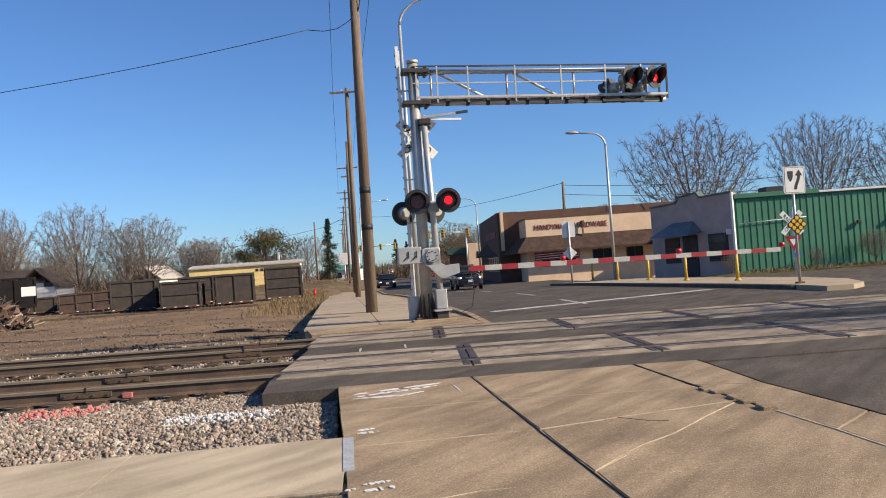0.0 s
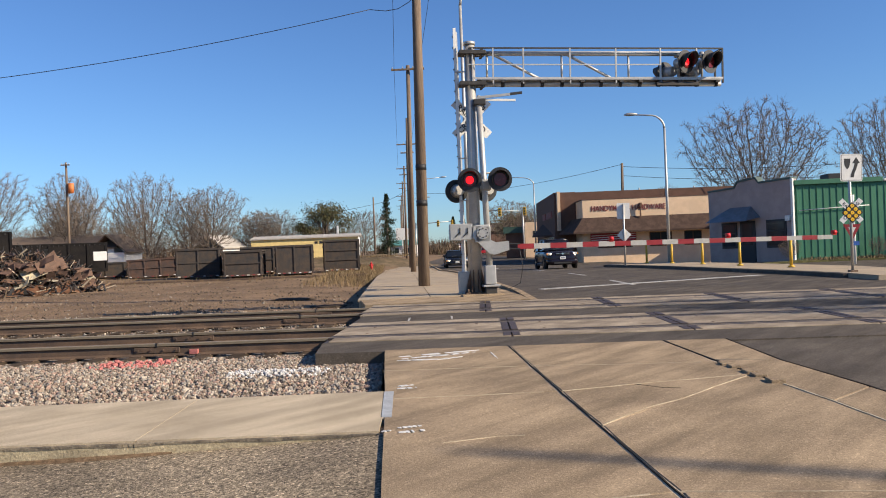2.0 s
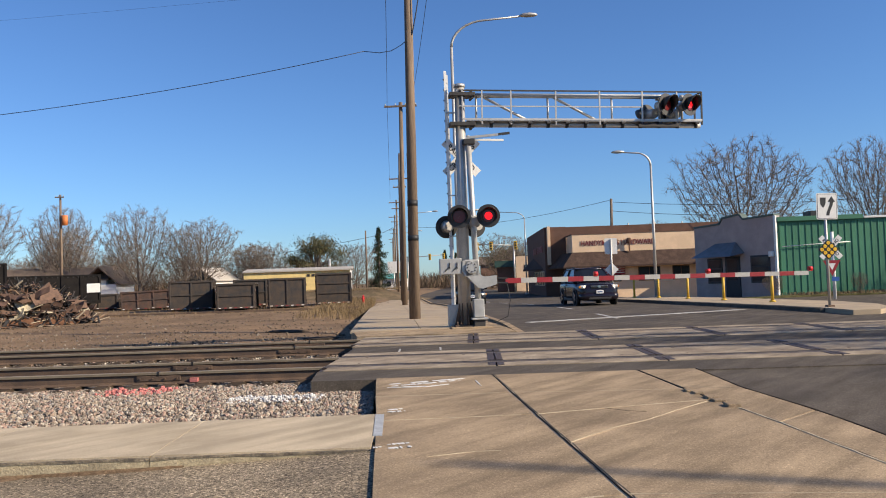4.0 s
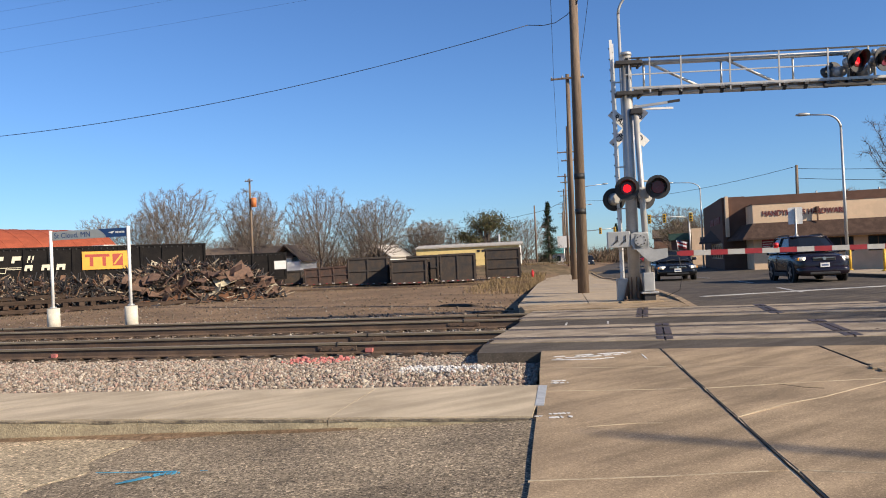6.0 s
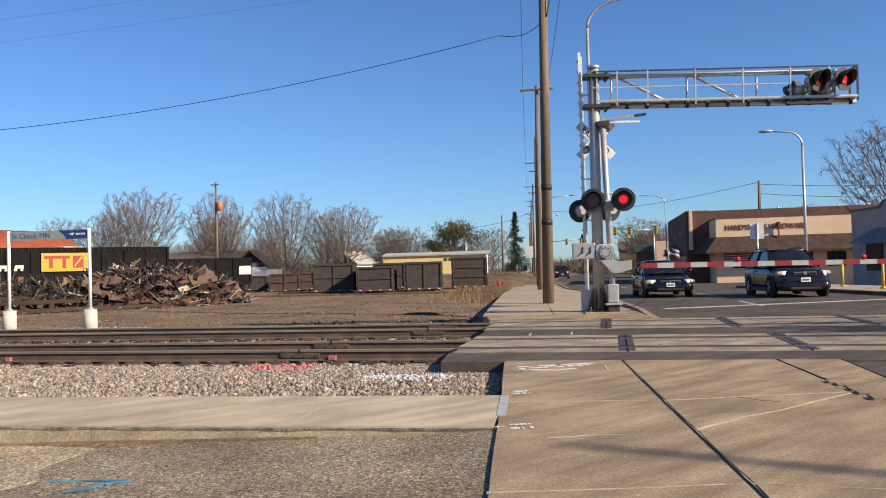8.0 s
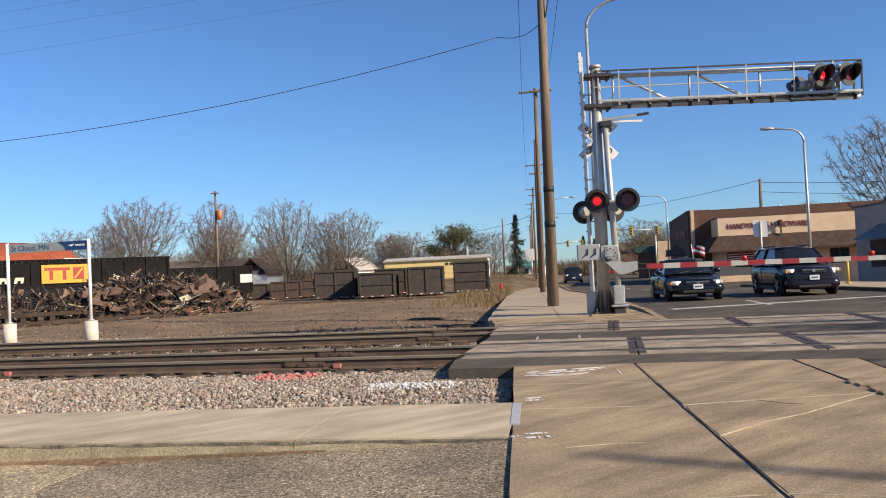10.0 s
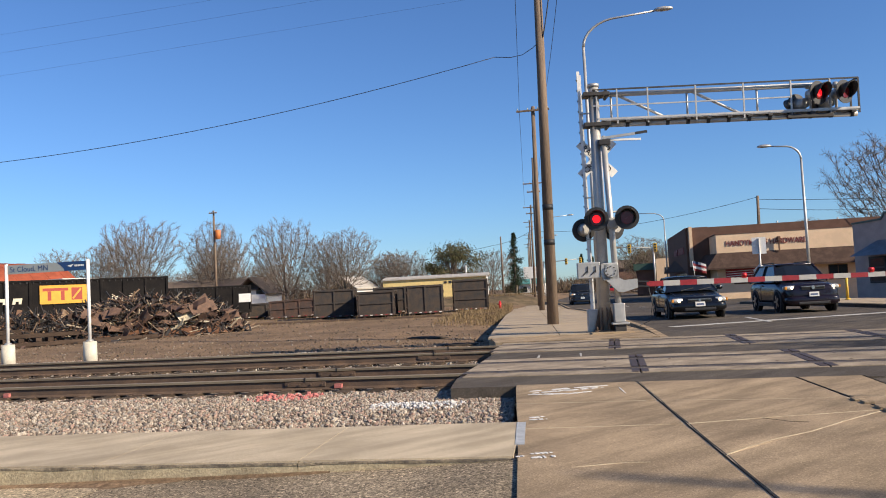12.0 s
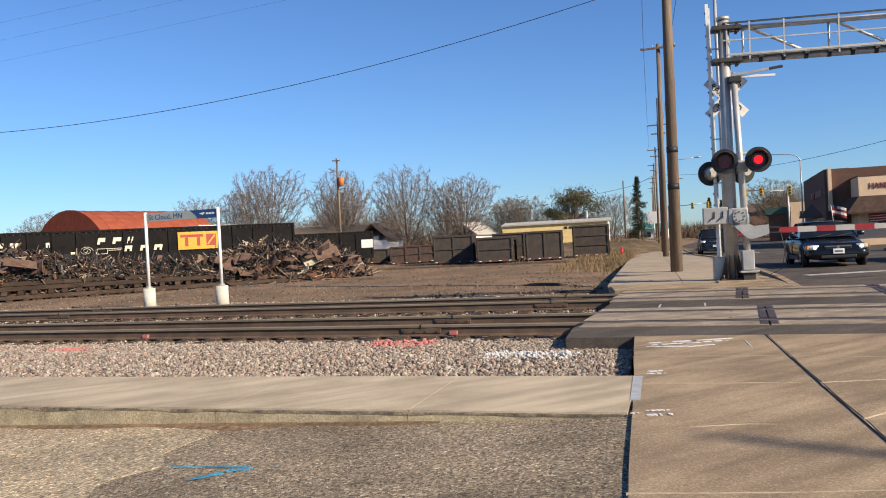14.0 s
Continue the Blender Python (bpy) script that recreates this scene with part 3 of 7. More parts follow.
# ballast: a bed and thousands of stones
bed = bmesh.new()
extrude_x(bed, [(-5.8, -0.6), (-5.8, -0.13), (-2.6, -0.15), (-1.0, -0.20), (-0.55, -0.225), (2.1, -0.225), (3.0, -0.24), (3.9, -0.225), (6.4, -0.225), (8.6, -0.36), (10.5, -0.52)], -140, -0.95)
setting("ballast_bed", bed, BALLAST_BED, "bed of crushed grey stone under the tracks")
bed = prism(bmesh.new(), [(-0.96, -4.8), (0.30, -4.6), (-0.01, -1.8), (-0.96, -1.78)], -0.6, -0.15)
setting("ballast_end", bed, BALLAST_BED, "crushed stone beside the walk")


def bed_height(y):
    return float(np.interp(y, [-4.6, -2.6, -1.0, -0.55, 2.1, 3.0, 4.0, 6.7, 8.6, 10.5], [-0.13, -0.15, -0.20, -0.225, -0.225, -0.24, -0.225, -0.225, -0.38, -0.46]))


def stones(name, label, count, spot, lo, hi, material=None):
    """Loose stones, all in one mesh, each a small lopsided crystal."""
    t = (1 + 5 ** 0.5) / 2
    base = np.array([(-1, t, 0), (1, t, 0), (-1, -t, 0), (1, -t, 0), (0, -1, t), (0, 1, t), (0, -1, -t), (0, 1, -t), (t, 0, -1), (t, 0, 1), (-t, 0, -1), (-t, 0, 1)]) / 1.9
    tri = np.array([(0, 11, 5), (0, 5, 1), (0, 1, 7), (0, 7, 10), (0, 10, 11), (1, 5, 9), (5, 11, 4), (11, 10, 2), (10, 7, 6), (7, 1, 8), (3, 9, 4), (3, 4, 2), (3, 2, 6), (3, 6, 8), (3, 8, 9), (4, 9, 5), (2, 4, 11), (6, 2, 10), (8, 6, 7), (9, 8, 1)])
    rng = np.random.default_rng(len(name) * 7 + count)
    vs, fs = [], []
    for k in range(count):
        x, y, z = spot(rng)
        r = lo + (hi - lo) * rng.random() ** 2
        q = Euler(rng.random(3) * 6.3).to_matrix()
        p = base * (1 + 0.35 * (rng.random((12, 1)) - 0.5)) * (r * (0.6 + 0.8 * rng.random(3)))
        vs.append(p @ np.array(q) + (x, y, z))
        fs.append(tri + 12 * k)
    me = bpy.data.meshes.new(name)
    me.from_pydata(np.concatenate(vs).tolist(), [], np.concatenate(fs).tolist())
    me.materials.append(material or STONES)
    return tagged(new(name, me), label, "gravel", "", "stuff")


def near_spot(rng):
    y = rng.uniform(-5.2, -0.30)
    x = -11.5 * rng.random() ** 1.15 + (-0.9 if y > -1.8 else -0.02 - 0.11 * (y + 1.8))
    return x, y, bed_height(y) + 0.004 + 0.02 * rng.random()


def mid_spot(rng):
    y = rng.uniform(0.1, 9.0)
    x = -1.1 - 26 * rng.random() ** 1.1
    return x, y, bed_height(y) + 0.004 + 0.015 * rng.random()


stones("ballast_near", "loose grey and pink crushed stone along the rail", 44000, near_spot, 0.009, 0.029)
stones("ballast_between", "loose crushed stone between the tracks", 16000, mid_spot, 0.014, 0.036)


# ---- the signal mast with its lamps and gate ----
LENS_DARK = mat("unlit_red_lens", (0.16, 0.012, 0.012), 0.25, var=0.2, scale=8, bump=0.0)
FLASH_GLOW = glow("red_flash_glow", (1.0, 0.010, 0.016), 1.15)
HOOD = mat("black_hood", (0.03, 0.029, 0.028), 0.5, var=0.2, scale=5, bump=0.05)
GRATING = mat("walkway_grating", (0.17, 0.16, 0.15), 0.6, 0.4, var=0.3, scale=6)
LABEL_BLACK = mat("sign_black", (0.02, 0.02, 0.022), 0.6, var=0.1, scale=4)
flashers = []


def flasher(name, parent, at, side):
    """A round lamp facing -y: housing, dark backing disc, hood, lens, and an added, always glowing disc that slides out
    past the lens to imitate a flash.
    """
    lamp = part(name, tube(bmesh.new(), (0, 0.02, 0), (0, 0.30, 0), 0.17, 0.12, 20), GALV, parent, "grey lamp housing", at=at)
    part("backing_disc", tube(bmesh.new(), (0, -0.012, 0), (0, 0.02, 0), 0.295, 0.285, 32), HOOD, lamp, "black round backing disc")
    bm = bmesh.new()
    rim = []
    for k in range(33):
        a = math.pi * (k / 32) * 1.5 - math.pi * 0.25
        depth = 0.30 * max(0.12, math.sin(math.pi * k / 32)) ** 0.6
        rim.append([bm.verts.new((rr * math.cos(a), y, rr * math.sin(a))) for rr, y in ((0.19, -0.01), (0.20, -depth), (0.212, -depth), (0.202, -0.01))])
    for p, q in zip(rim, rim[1:]):
        for k in range(4):
            bm.faces.new((p[k], q[k], q[(k + 1) % 4], p[(k + 1) % 4]))
    bm.faces.new(rim[0]), bm.faces.new(rim[-1][::-1])
    part("hood", bm, HOOD, lamp, "black visor hood", True)
    part("lens", tube(bmesh.new(), (0, -0.024, 0), (0, -0.010, 0), 0.155, 0.165, 28), LENS_DARK, lamp, "dark red glass lens")
    lit = part("sliding_glow_disc", tube(bmesh.new(), (0, -0.008, 0), (0, 0.0, 0), 0.098, 0.098, 24), FLASH_GLOW, lamp, "glowing red disc slid out for each flash")
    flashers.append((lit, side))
    return lamp


MAST = pose(1.08, 8.5, 0.03, 0, 0, 8.0)
mast = thing("railroad_signal", MAST, "grey steel cantilever crossing signal with flashing red lamps", "railroad signal")
bm = tube(bmesh.new(), (0, 0, 0.05), (0.05, 0, 6.19), 0.145, 0.13, 24)
tube(bm, (0.05, 0, 6.19), (0.05, 0, 6.27), 0.15, 0.145, 24)
part("main_post", bm, GALV, mast, "galvanised round main post", True)
bm = box(bmesh.new(), -0.30, 0.30, -0.30, 0.30, 0.03, 0.07, 0.006)
for k in range(8):
    a = k * math.pi / 4 + 0.2
    m = Matrix.Rotation(a, 4, "Z")
    prs = [bm.verts.new(m @ Vector(v)) for v in ((0.15, -0.012, 0.07), (0.29, -0.012, 0.07), (0.15, -0.012, 0.62), (0.15, 0.012, 0.07), (0.29, 0.012, 0.07), (0.15, 0.012, 0.62))]
    bm.faces.new(prs[:3]), bm.faces.new(prs[:2:-1]), bm.faces.new((prs[1], prs[4], prs[5], prs[2]))
part("base_flange", bm, RUST, mast, "rust-stained finned base flange")
part("footing", box(bmesh.new(), -0.42, 0.6, -0.55, 0.42, -0.3, 0.035, 0.02), CONCRETE, mast, "concrete footing")
for k in range(4):
    part("anchor_bolt", tube(bmesh.new(), ((-0.24, 0.24)[k % 2], (-0.24, 0.24)[k // 2], 0.05), ((-0.24, 0.24)[k % 2], (-0.24, 0.24)[k // 2], 0.16), 0.02, n=6), RUST, mast)

BEFORE = set(mast.children)
# cantilever: chords, posts, braces, walkway, handrails
L = 6.48
DARK_STEEL_AND_SHADE = mat("dark_steel_and_shade", (0.06, 0.055, 0.05), 0.6, 0.3, var=0.3, scale=5)
part("top_chord", tube(bmesh.new(), (0.1, 0, 5.99), (5.6, 0, 5.99), 0.062, n=12), GALV, mast, "", True)
part("bottom_chord", tube(bmesh.new(), (0.1, 0, 5.22), (L, 0, 5.22), 0.065, n=12), GALV, mast, "", True)
for z in (5.22, 5.99):
    part("clamp", box(bmesh.new(), -0.24, 0.42, -0.20, 0.20, z - 0.05, z + 0.05, 0.012), DARK_STEEL_AND_SHADE, mast, "dark bolted clamp")
    part("clamp_plate", box(bmesh.new(), 0.30, 0.36, -0.16, 0.16, z - 0.11, z + 0.11, 0.008), DARK_STEEL_AND_SHADE, mast)
for x in (0.09, 0.60, 1.36, 2.54, 3.71, 4.86, 5.80):
    part("front_post", bar(bmesh.new(), (x, -0.15, 5.21), (x, -0.15, 6.09), 0.035, 0.04), GALV, mast)
for x in (0.47, 2.36, 4.08):
    part("truss_post", tube(bmesh.new(), (x, 0, 5.22), (x, 0, 5.99), 0.028, n=8), GALV, mast)
for x in (0.66, 2.52):
    part("brace", tube(bmesh.new(), (x, 0, 5.95), (x + 1.28, 0, 5.28), 0.036, n=8), GALV, mast)
part("walkway", box(bmesh.new(), 0.2, L, -0.17, 0.17, 5.295, 5.315), GALV, mast, "galvanised steel walkway")
for k in range(13):
    x = 0.35 + k * 0.5
    part("walkway_bearer", box(bmesh.new(), x - 0.05, x + 0.05, -0.17, 0.17, 5.24, 5.293), DARK_STEEL_AND_SHADE, mast)
    # dark rings on the chord stand for its brackets and their shadows
    part("strap_shadow_band", tube(bmesh.new(), (x - 0.045, 0, 5.22), (x + 0.045, 0, 5.22), 0.071, n=12), DARK_STEEL_AND_SHADE, mast)
part("toe_rail", bar(bmesh.new(), (0.1, -0.17, 5.34), (L, -0.17, 5.34), 0.02, 0.05), GALV, mast)
part("cable_tray", box(bmesh.new(), 4.75, 5.85, -0.175, -0.08, 5.15, 5.24, 0.01), DARK_STEEL_AND_SHADE, mast, "dark cable tray")
part("hand_rail", bar(bmesh.new(), (0.0, -0.15, 6.09), (L, -0.15, 6.09), 0.036, 0.036), DARK_STEEL_AND_SHADE, mast)
part("hand_rail", bar(bmesh.new(), (L, -0.15, 6.09), (L, 0.3, 6.09), 0.036, 0.036), DARK_STEEL_AND_SHADE, mast)
part("middle_rail", bar(bmesh.new(), (0.0, -0.15, 5.68), (4.86, -0.15, 5.68), 0.03, 0.03), GALV, mast)
part("end_frame", bar(bmesh.new(), (L, 0.3, 5.22), (L, 0.3, 6.09), 0.04, 0.04), DARK_STEEL_AND_SHADE, mast)
part("end_frame", bar(bmesh.new(), (L, -0.15, 5.22), (L, -0.15, 6.09), 0.04, 0.04), DARK_STEEL_AND_SHADE, mast)
for x, side in ((5.40, 0), (6.02, 1)):
    part("lamp_stem", tube(bmesh.new(), (x, 0.05, 5.28), (x, 0.05, 5.99), 0.035, n=8), GALV, mast)
    part("lamp_collar", tube(bmesh.new(), (x, 0.05, 5.92), (x, 0.05, 6.05), 0.11, 0.05, 14), GALV, mast, "pale lamp collar")
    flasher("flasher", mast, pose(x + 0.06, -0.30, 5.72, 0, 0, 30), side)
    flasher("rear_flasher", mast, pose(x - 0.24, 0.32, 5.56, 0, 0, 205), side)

# the cantilever droops a little
DROOP = Matrix.Translation((0, 0, 5.5)) @ Matrix.Rotation(radians(1.1), 4, 'Y') @ Matrix.Translation((0, 0, -5.5))
for ob in mast.children:
    if ob not in BEFORE:
        ob.matrix_basis = DROOP @ ob.matrix_basis

# lamps on the post
for x, side in ((-0.14, 0), (0.60, 1)):
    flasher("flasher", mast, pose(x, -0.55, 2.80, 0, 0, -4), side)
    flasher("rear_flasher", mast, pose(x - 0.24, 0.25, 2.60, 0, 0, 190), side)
part("lamp_crossarm", tube(bmesh.new(), (-0.35, -0.18, 2.95), (0.7, -0.30, 3.0), 0.025, n=8), GALV, mast)
part("junction_box", box(bmesh.new(), 0.16, 0.42, -0.3, -0.06, 2.55, 2.85, 0.05), ALU, mast, "rounded aluminium junction box")

# the thinner gate post in front, with its cap arms
bm = tube(bmesh.new(), (0.32, -0.22, 0.35), (0.20, -0.22, 4.80), 0.078, 0.072, 16)
tube(bm, (0.20, -0.22, 4.80), (0.20, -0.22, 4.90), 0.05, 0.04, 12)
part("gate_post", bm, GALV, mast, "slim galvanised gate post", True)
part("cap_arm", bar(bmesh.new(), (0.15, -0.24, 4.84), (0.98, -0.24, 4.91), 0.05, 0.06), ALU, mast)
part("arm_tip", bar(bmesh.new(), (0.98, -0.24, 4.915), (1.28, -0.24, 4.945), 0.05, 0.06), BLACK, mast, "dark arm tip")
part("cap_arm", bar(bmesh.new(), (0.15, -0.20, 4.80), (1.12, -0.20, 4.77), 0.05, 0.05), WHITE, mast)
part("post_clamp", box(bmesh.new(), 0.06, 0.36, -0.33, -0.10, 4.66, 4.80, 0.02), BLACK, mast)
bm = box(bmesh.new(), 0.17, 0.44, -0.40, -0.14, 0.26, 0.72, 0.02)
part("base_box", bm, ALU, mast, "pale grey base box")
part("base_skirt", box(bmesh.new(), 0.10, 0.52, -0.48, -0.06, 0.20, 0.25, 0.015), ALU, mast)
part("base_block", box(bmesh.new(), 0.17, 0.45, -0.42, -0.12, 0.0, 0.20, 0.015), DARK_STEEL_AND_SHADE, mast, "dark steel base block")

# ladder beside the post, seen edge on
lad = part("ladder", bar(bmesh.new(), (-0.30, 0.10, 0.55), (-0.30, 0.10, 6.65), 0.07, 0.045), WHITE, mast, "pale steel ladder")
part("ladder_stile", bar(bmesh.new(), (-0.22, 0.50, 0.55), (-0.22, 0.50, 6.65), 0.07, 0.045), WHITE, lad)
for k in range(22):
    part("rung", tube(bmesh.new(), (-0.355, 0.05, 0.75 + k * 0.27), (-0.20, 0.55, 0.75 + k * 0.27), 0.017, n=6), BLACK, lad)
for z in (2.35, 3.4, 5.55):
    part("ladder_bracket", bar(bmesh.new(), (-0.32, 0.08, z), (0.0, 0.05, z), 0.05, 0.03), GALV, lad)
part("relay_box", box(bmesh.new(), -0.42, -0.16, 0.05, 0.35, 0.02, 0.58, 0.012), ALU, mast, "grey relay box at the ladder foot")

# crossbuck behind the post
for ang, words in ((-45, "RAILROAD"), (45, "CROSSING")):
    m = pose(0.08, 0.33 - (0.012 if ang > 0 else 0), 4.42) @ Matrix.Rotation(radians(-ang), 4, "Y")
    b = part("crossbuck_board", box(bmesh.new(), -0.61, 0.61, -0.006, 0.004, -0.115, 0.115, 0.003), WHITE, mast, "white crossbuck board with black letters", at=m)
    lettering("letters", words, 0.2, LABEL_BLACK, b, pose(0, -0.009, -0.07), "black letters", 0.001, 0.95, 0.003, "CENTER")

# gate drive, counterweights and the lowered striped arm
gear = part("gate_gearbox", box(bmesh.new(), -0.05, 0.34, -0.42, -0.10, 1.28, 1.72, 0.03), ALU, mast, "cast aluminium gate drive")
part("round_cover", tube(bmesh.new(), (0.14, -0.47, 1.52), (0.14, -0.40, 1.52), 0.15, 0.16, 24), ALU, gear)
for k in range(8):
    a = k * math.pi / 4
    part("cover_bolt", tube(bmesh.new(), (0.14 + 0.11 * math.cos(a), -0.49, 1.52 + 0.11 * math.sin(a)), (0.14 + 0.11 * math.cos(a), -0.46, 1.52 + 0.11 * math.sin(a)), 0.018, n=6), BLACK, gear)
part("counterweight", box(bmesh.new(), -0.66, -0.10, -0.40, -0.22, 1.36, 1.76, 0.02), ALU, mast, "grey counterweight plates")
for x in (-0.45, -0.26):
    bm = bar(bmesh.new(), (x - 0.08, -0.415, 1.44), (x + 0.04, -0.415, 1.56), 0.018, 0.02)
    bar(bm, (x + 0.04, -0.415, 1.50), (x + 0.04, -0.415, 1.66), 0.018, 0.02)
    part("weight_bracket", bm, BLACK, mast)
bm = bmesh.new()
a = [bm.verts.new((x, -0.42, z)) for x, z in ((-0.10, 1.42), (0.02, 1.30), (0.30, 1.0), (0.42, 0.98), (0.78, 1.08), (0.78, 1.30), (0.46, 1.28), (0.34, 1.34), (0.32, 1.66), (-0.08, 1.70))]
b = [bm.verts.new(v.co + Vector((0, 0.14, 0))) for v in a]
bm.faces.new(a), bm.faces.new(b[::-1])
for k in range(len(a)):
    bm.faces.new((a[k], b[k], b[(k + 1) % len(a)], a[(k + 1) % len(a)]))
part("arm_casting", bm, ALU, mast, "bent aluminium arm casting")
for z in (1.10, 1.22):
    part("arm_adapter", bar(bmesh.new(), (0.74, -0.36, z + 0.02), (1.06, -0.36, z), 0.05, 0.03), BLACK, mast)
arm = thing("gate_arm", MAST @ pose(1.0, -0.36, 1.155, 0, 0.55), "lowered red and white striped gate arm", "gate arm")
n, seg = 20, 0.405
for k in range(n):
    h = 0.066 - 0.012 * k / n
    part("stripe", box(bmesh.new(), k * seg, (k + 1) * seg - 0.001, -0.02, 0.02, -h, h, 0.003), REDSTRIPE if k % 2 == 0 else GREYSTRIPE, arm, "red reflective stripe" if k % 2 == 0 else "white reflective stripe")
REDLAMP = mat("red_lamp_plastic", (0.55, 0.02, 0.02), 0.3, var=0.1, scale=6, bump=0)
for x in (2.35, 5.35, 8.15):
    bm = tube(bmesh.new(), (x - 0.055, 0, 0.12), (x + 0.055, 0, 0.12), 0.055, n=14)
    box(bm, x - 0.05, x + 0.05, -0.03, 0.03, 0.05, 0.1, 0.004)
    part("arm_lamp", bm, REDLAMP, arm, "small red arm lamp")
part("lamp_cable", pipe(bmesh.new(), [(0.05, 0, -0.08), (0.12, 0.02, -0.5), (0.05, 0.05, -0.9), (-0.3, 0.1, -1.06), (-0.55, 0.15, -0.98)], 0.008, 6), BLACK, arm, "hanging black cable")


# ---- poles and wires ----
def utility_pole(at, height, r, label, arms=(), lean=0.0, bands=()):
    p = thing("utility_pole", at, label, "utility pole", "street poles")
    part("pole", tube(bmesh.new(), (0, 0, -0.3), (lean * height, 0, height), r, r * 0.66, 16), WOODPOLE, p, "", True)
    for z, w in arms:
        part("crossarm", box(bmesh.new(), lean * z - w / 2, lean * z + w / 2, -0.07 - r, -r + 0.03, z - 0.06, z + 0.06, 0.01), WOODPOLE, p)
        for k in range(4):
            x = lean * z - w / 2 + 0.08 + k * (w - 0.16) / 3
            part("insulator", tube(bmesh.new(), (x, -r, z + 0.06), (x, -r, z + 0.2), 0.045, 0.03, 8), ALU, p)
    for z in bands:
        part("band", tube(bmesh.new(), (lean * z, 0, z - 0.08), (lean * z, 0, z + 0.1), r * (1 - 0.34 * z / height) + 0.006, n=16), BLACK, p, "dark ring round the pole", True)
    return p


utility_pole(pose(-0.62, 13.9, 0.03), 12.5, 0.185, "tall weathered wooden utility pole on the walk", (), 0.012, (2.62, 3.75))
utility_pole(pose(-3.35, 42, -0.5), 13.9, 0.19, "weathered wooden utility pole with a short crossarm", ((13.6, 2.2),), 0.012)
utility_pole(pose(-4.9, 58, -0.5), 13.0, 0.17, "weathered wooden utility pole", (), 0.01)
for b, h in ((75, 13.3), (108, 14.0), (141, 14.5), (178, 14.5), (220, 14.5)):
    v = st(1.45, b)
    utility_pole(pose(v.x, v.y, -0.5), h, 0.18, "distant wooden utility pole with crossarms", ((h - 0.4, 2.2), (h - 1.3, 1.4)), 0.006)
utility_pole(pose(13.6, 60, -0.4), 8.4, 0.17, "wooden utility pole by the store", (), 0.02)
tp = utility_pole(pose(-43.8, 75, -1.4), 13.6, 0.17, "wooden utility pole with an orange transformer", ((13.3, 1.0),), 0.0)
part("transformer", tube(bmesh.new(), (0.5, -0.1, 10.2), (0.5, -0.1, 11.3), 0.32, n=14), mat("orange_transformer", (0.62, 0.19, 0.05), 0.6), tp, "rusty orange transformer can", True)
utility_pole(pose(-46, 13.6, -0.4), 9.6, 0.17, "plain wooden utility pole at the yard edge", (), 0.0)
utility_pole(pose(-13.5, 100, -0.4), 9.0, 0.15, "thin wooden utility pole by the yellow building")

WIRE = mat("black_wire", (0.02, 0.02, 0.022), 0.6, var=0.1, scale=2, bump=0)


def wire(pts, r=0.012, sag=0.0, n=24, label="thin black overhead utility wire"):
    a, b = Vector(pts[0]), Vector(pts[1])
    q = [a.lerp(b, k / n) - Vector((0, 0, 4 * sag * (k / n) * (1 - k / n))) for k in range(n + 1)]
    return tagged(new("overhead_wire", mesh("overhead_wire", pipe(bmesh.new(), q, r, 5), WIRE)), label, "wire", "overhead wires")


wire(((-2.0, 13.9, 8.85), (-45.9, 13.6, 8.9)), 0.012, 2.0, 40, "black service wire strung over the yard")
tagged(new("overhead_wire", mesh("overhead_wire", pipe(bmesh.new(), [(-0.45, 13.85, 9.25), (-0.75, 13.85, 9.0), (-1.1, 13.88, 8.82), (-1.5, 13.9, 8.78), (-2.0, 13.9, 8.85)], 0.012, 6), WIRE)), "slack black wire loop at the pole", "wire", "overhead wires")
wire(((-0.4, 13.8, 9.3), (0.15, 13.6, 12.4)), 0.02, 0.25, 16)
for z0, z1, dy in ((18.9, 21.5, 0), (17.6, 20.8, 1), (16.1, 19.6, 2)):
    wire(((-62, 30.76 + 0.02 * dy, z0 - 0.9), (45, 30.76 + 0.02 * dy, z1)), 0.0045, 0.4, 40, "thin high overhead power wire")
for x, h in ((-62, 18.8), (45, 22.0)):
    utility_pole(pose(x, 31, -0.4), h, 0.22, "tall wooden power pole with crossarm", ((h - 0.7, 2.6), (h - 2.0, 2.6), (h - 3.4, 2.6)))
# unseen pole, added behind the viewpoint so its long shadow crosses the pavement
utility_pole(pose(27.0, -15.72, -0.1), 15.3, 0.10, "thin unseen pole added for its long shadow")
for a, b in (((-3.3, 42, 13.3), (-6.6, 75, 12.9)), ((-6.6, 75, 12.9), (-9.9, 108, 13.6)), ((-0.4, 13.9, 12.3), (-3.3, 42, 13.3))):
    for dx in (-0.8, 0.8):
        wire(((a[0] + dx, a[1], a[2]), (b[0] + dx, b[1], b[2])), 0.012, 0.4)
wire(((13.8, 60, 7.9), (-8.5, 108, 9.5)), 0.02, 0.9)
wire(((13.8, 60, 7.7), (40, 50, 7.0)), 0.02, 0.7)
wire(((13.8, 60, 6.9), (40, 54, 6.2)), 0.02, 0.7)
wire(((-13.5, 100, 7.6), (-60, 100, 4.5)), 0.025, 1.2)
wire(((-13.5, 100, 7.6), (-8.6, 100, 9.5)), 0.025, 0.3)


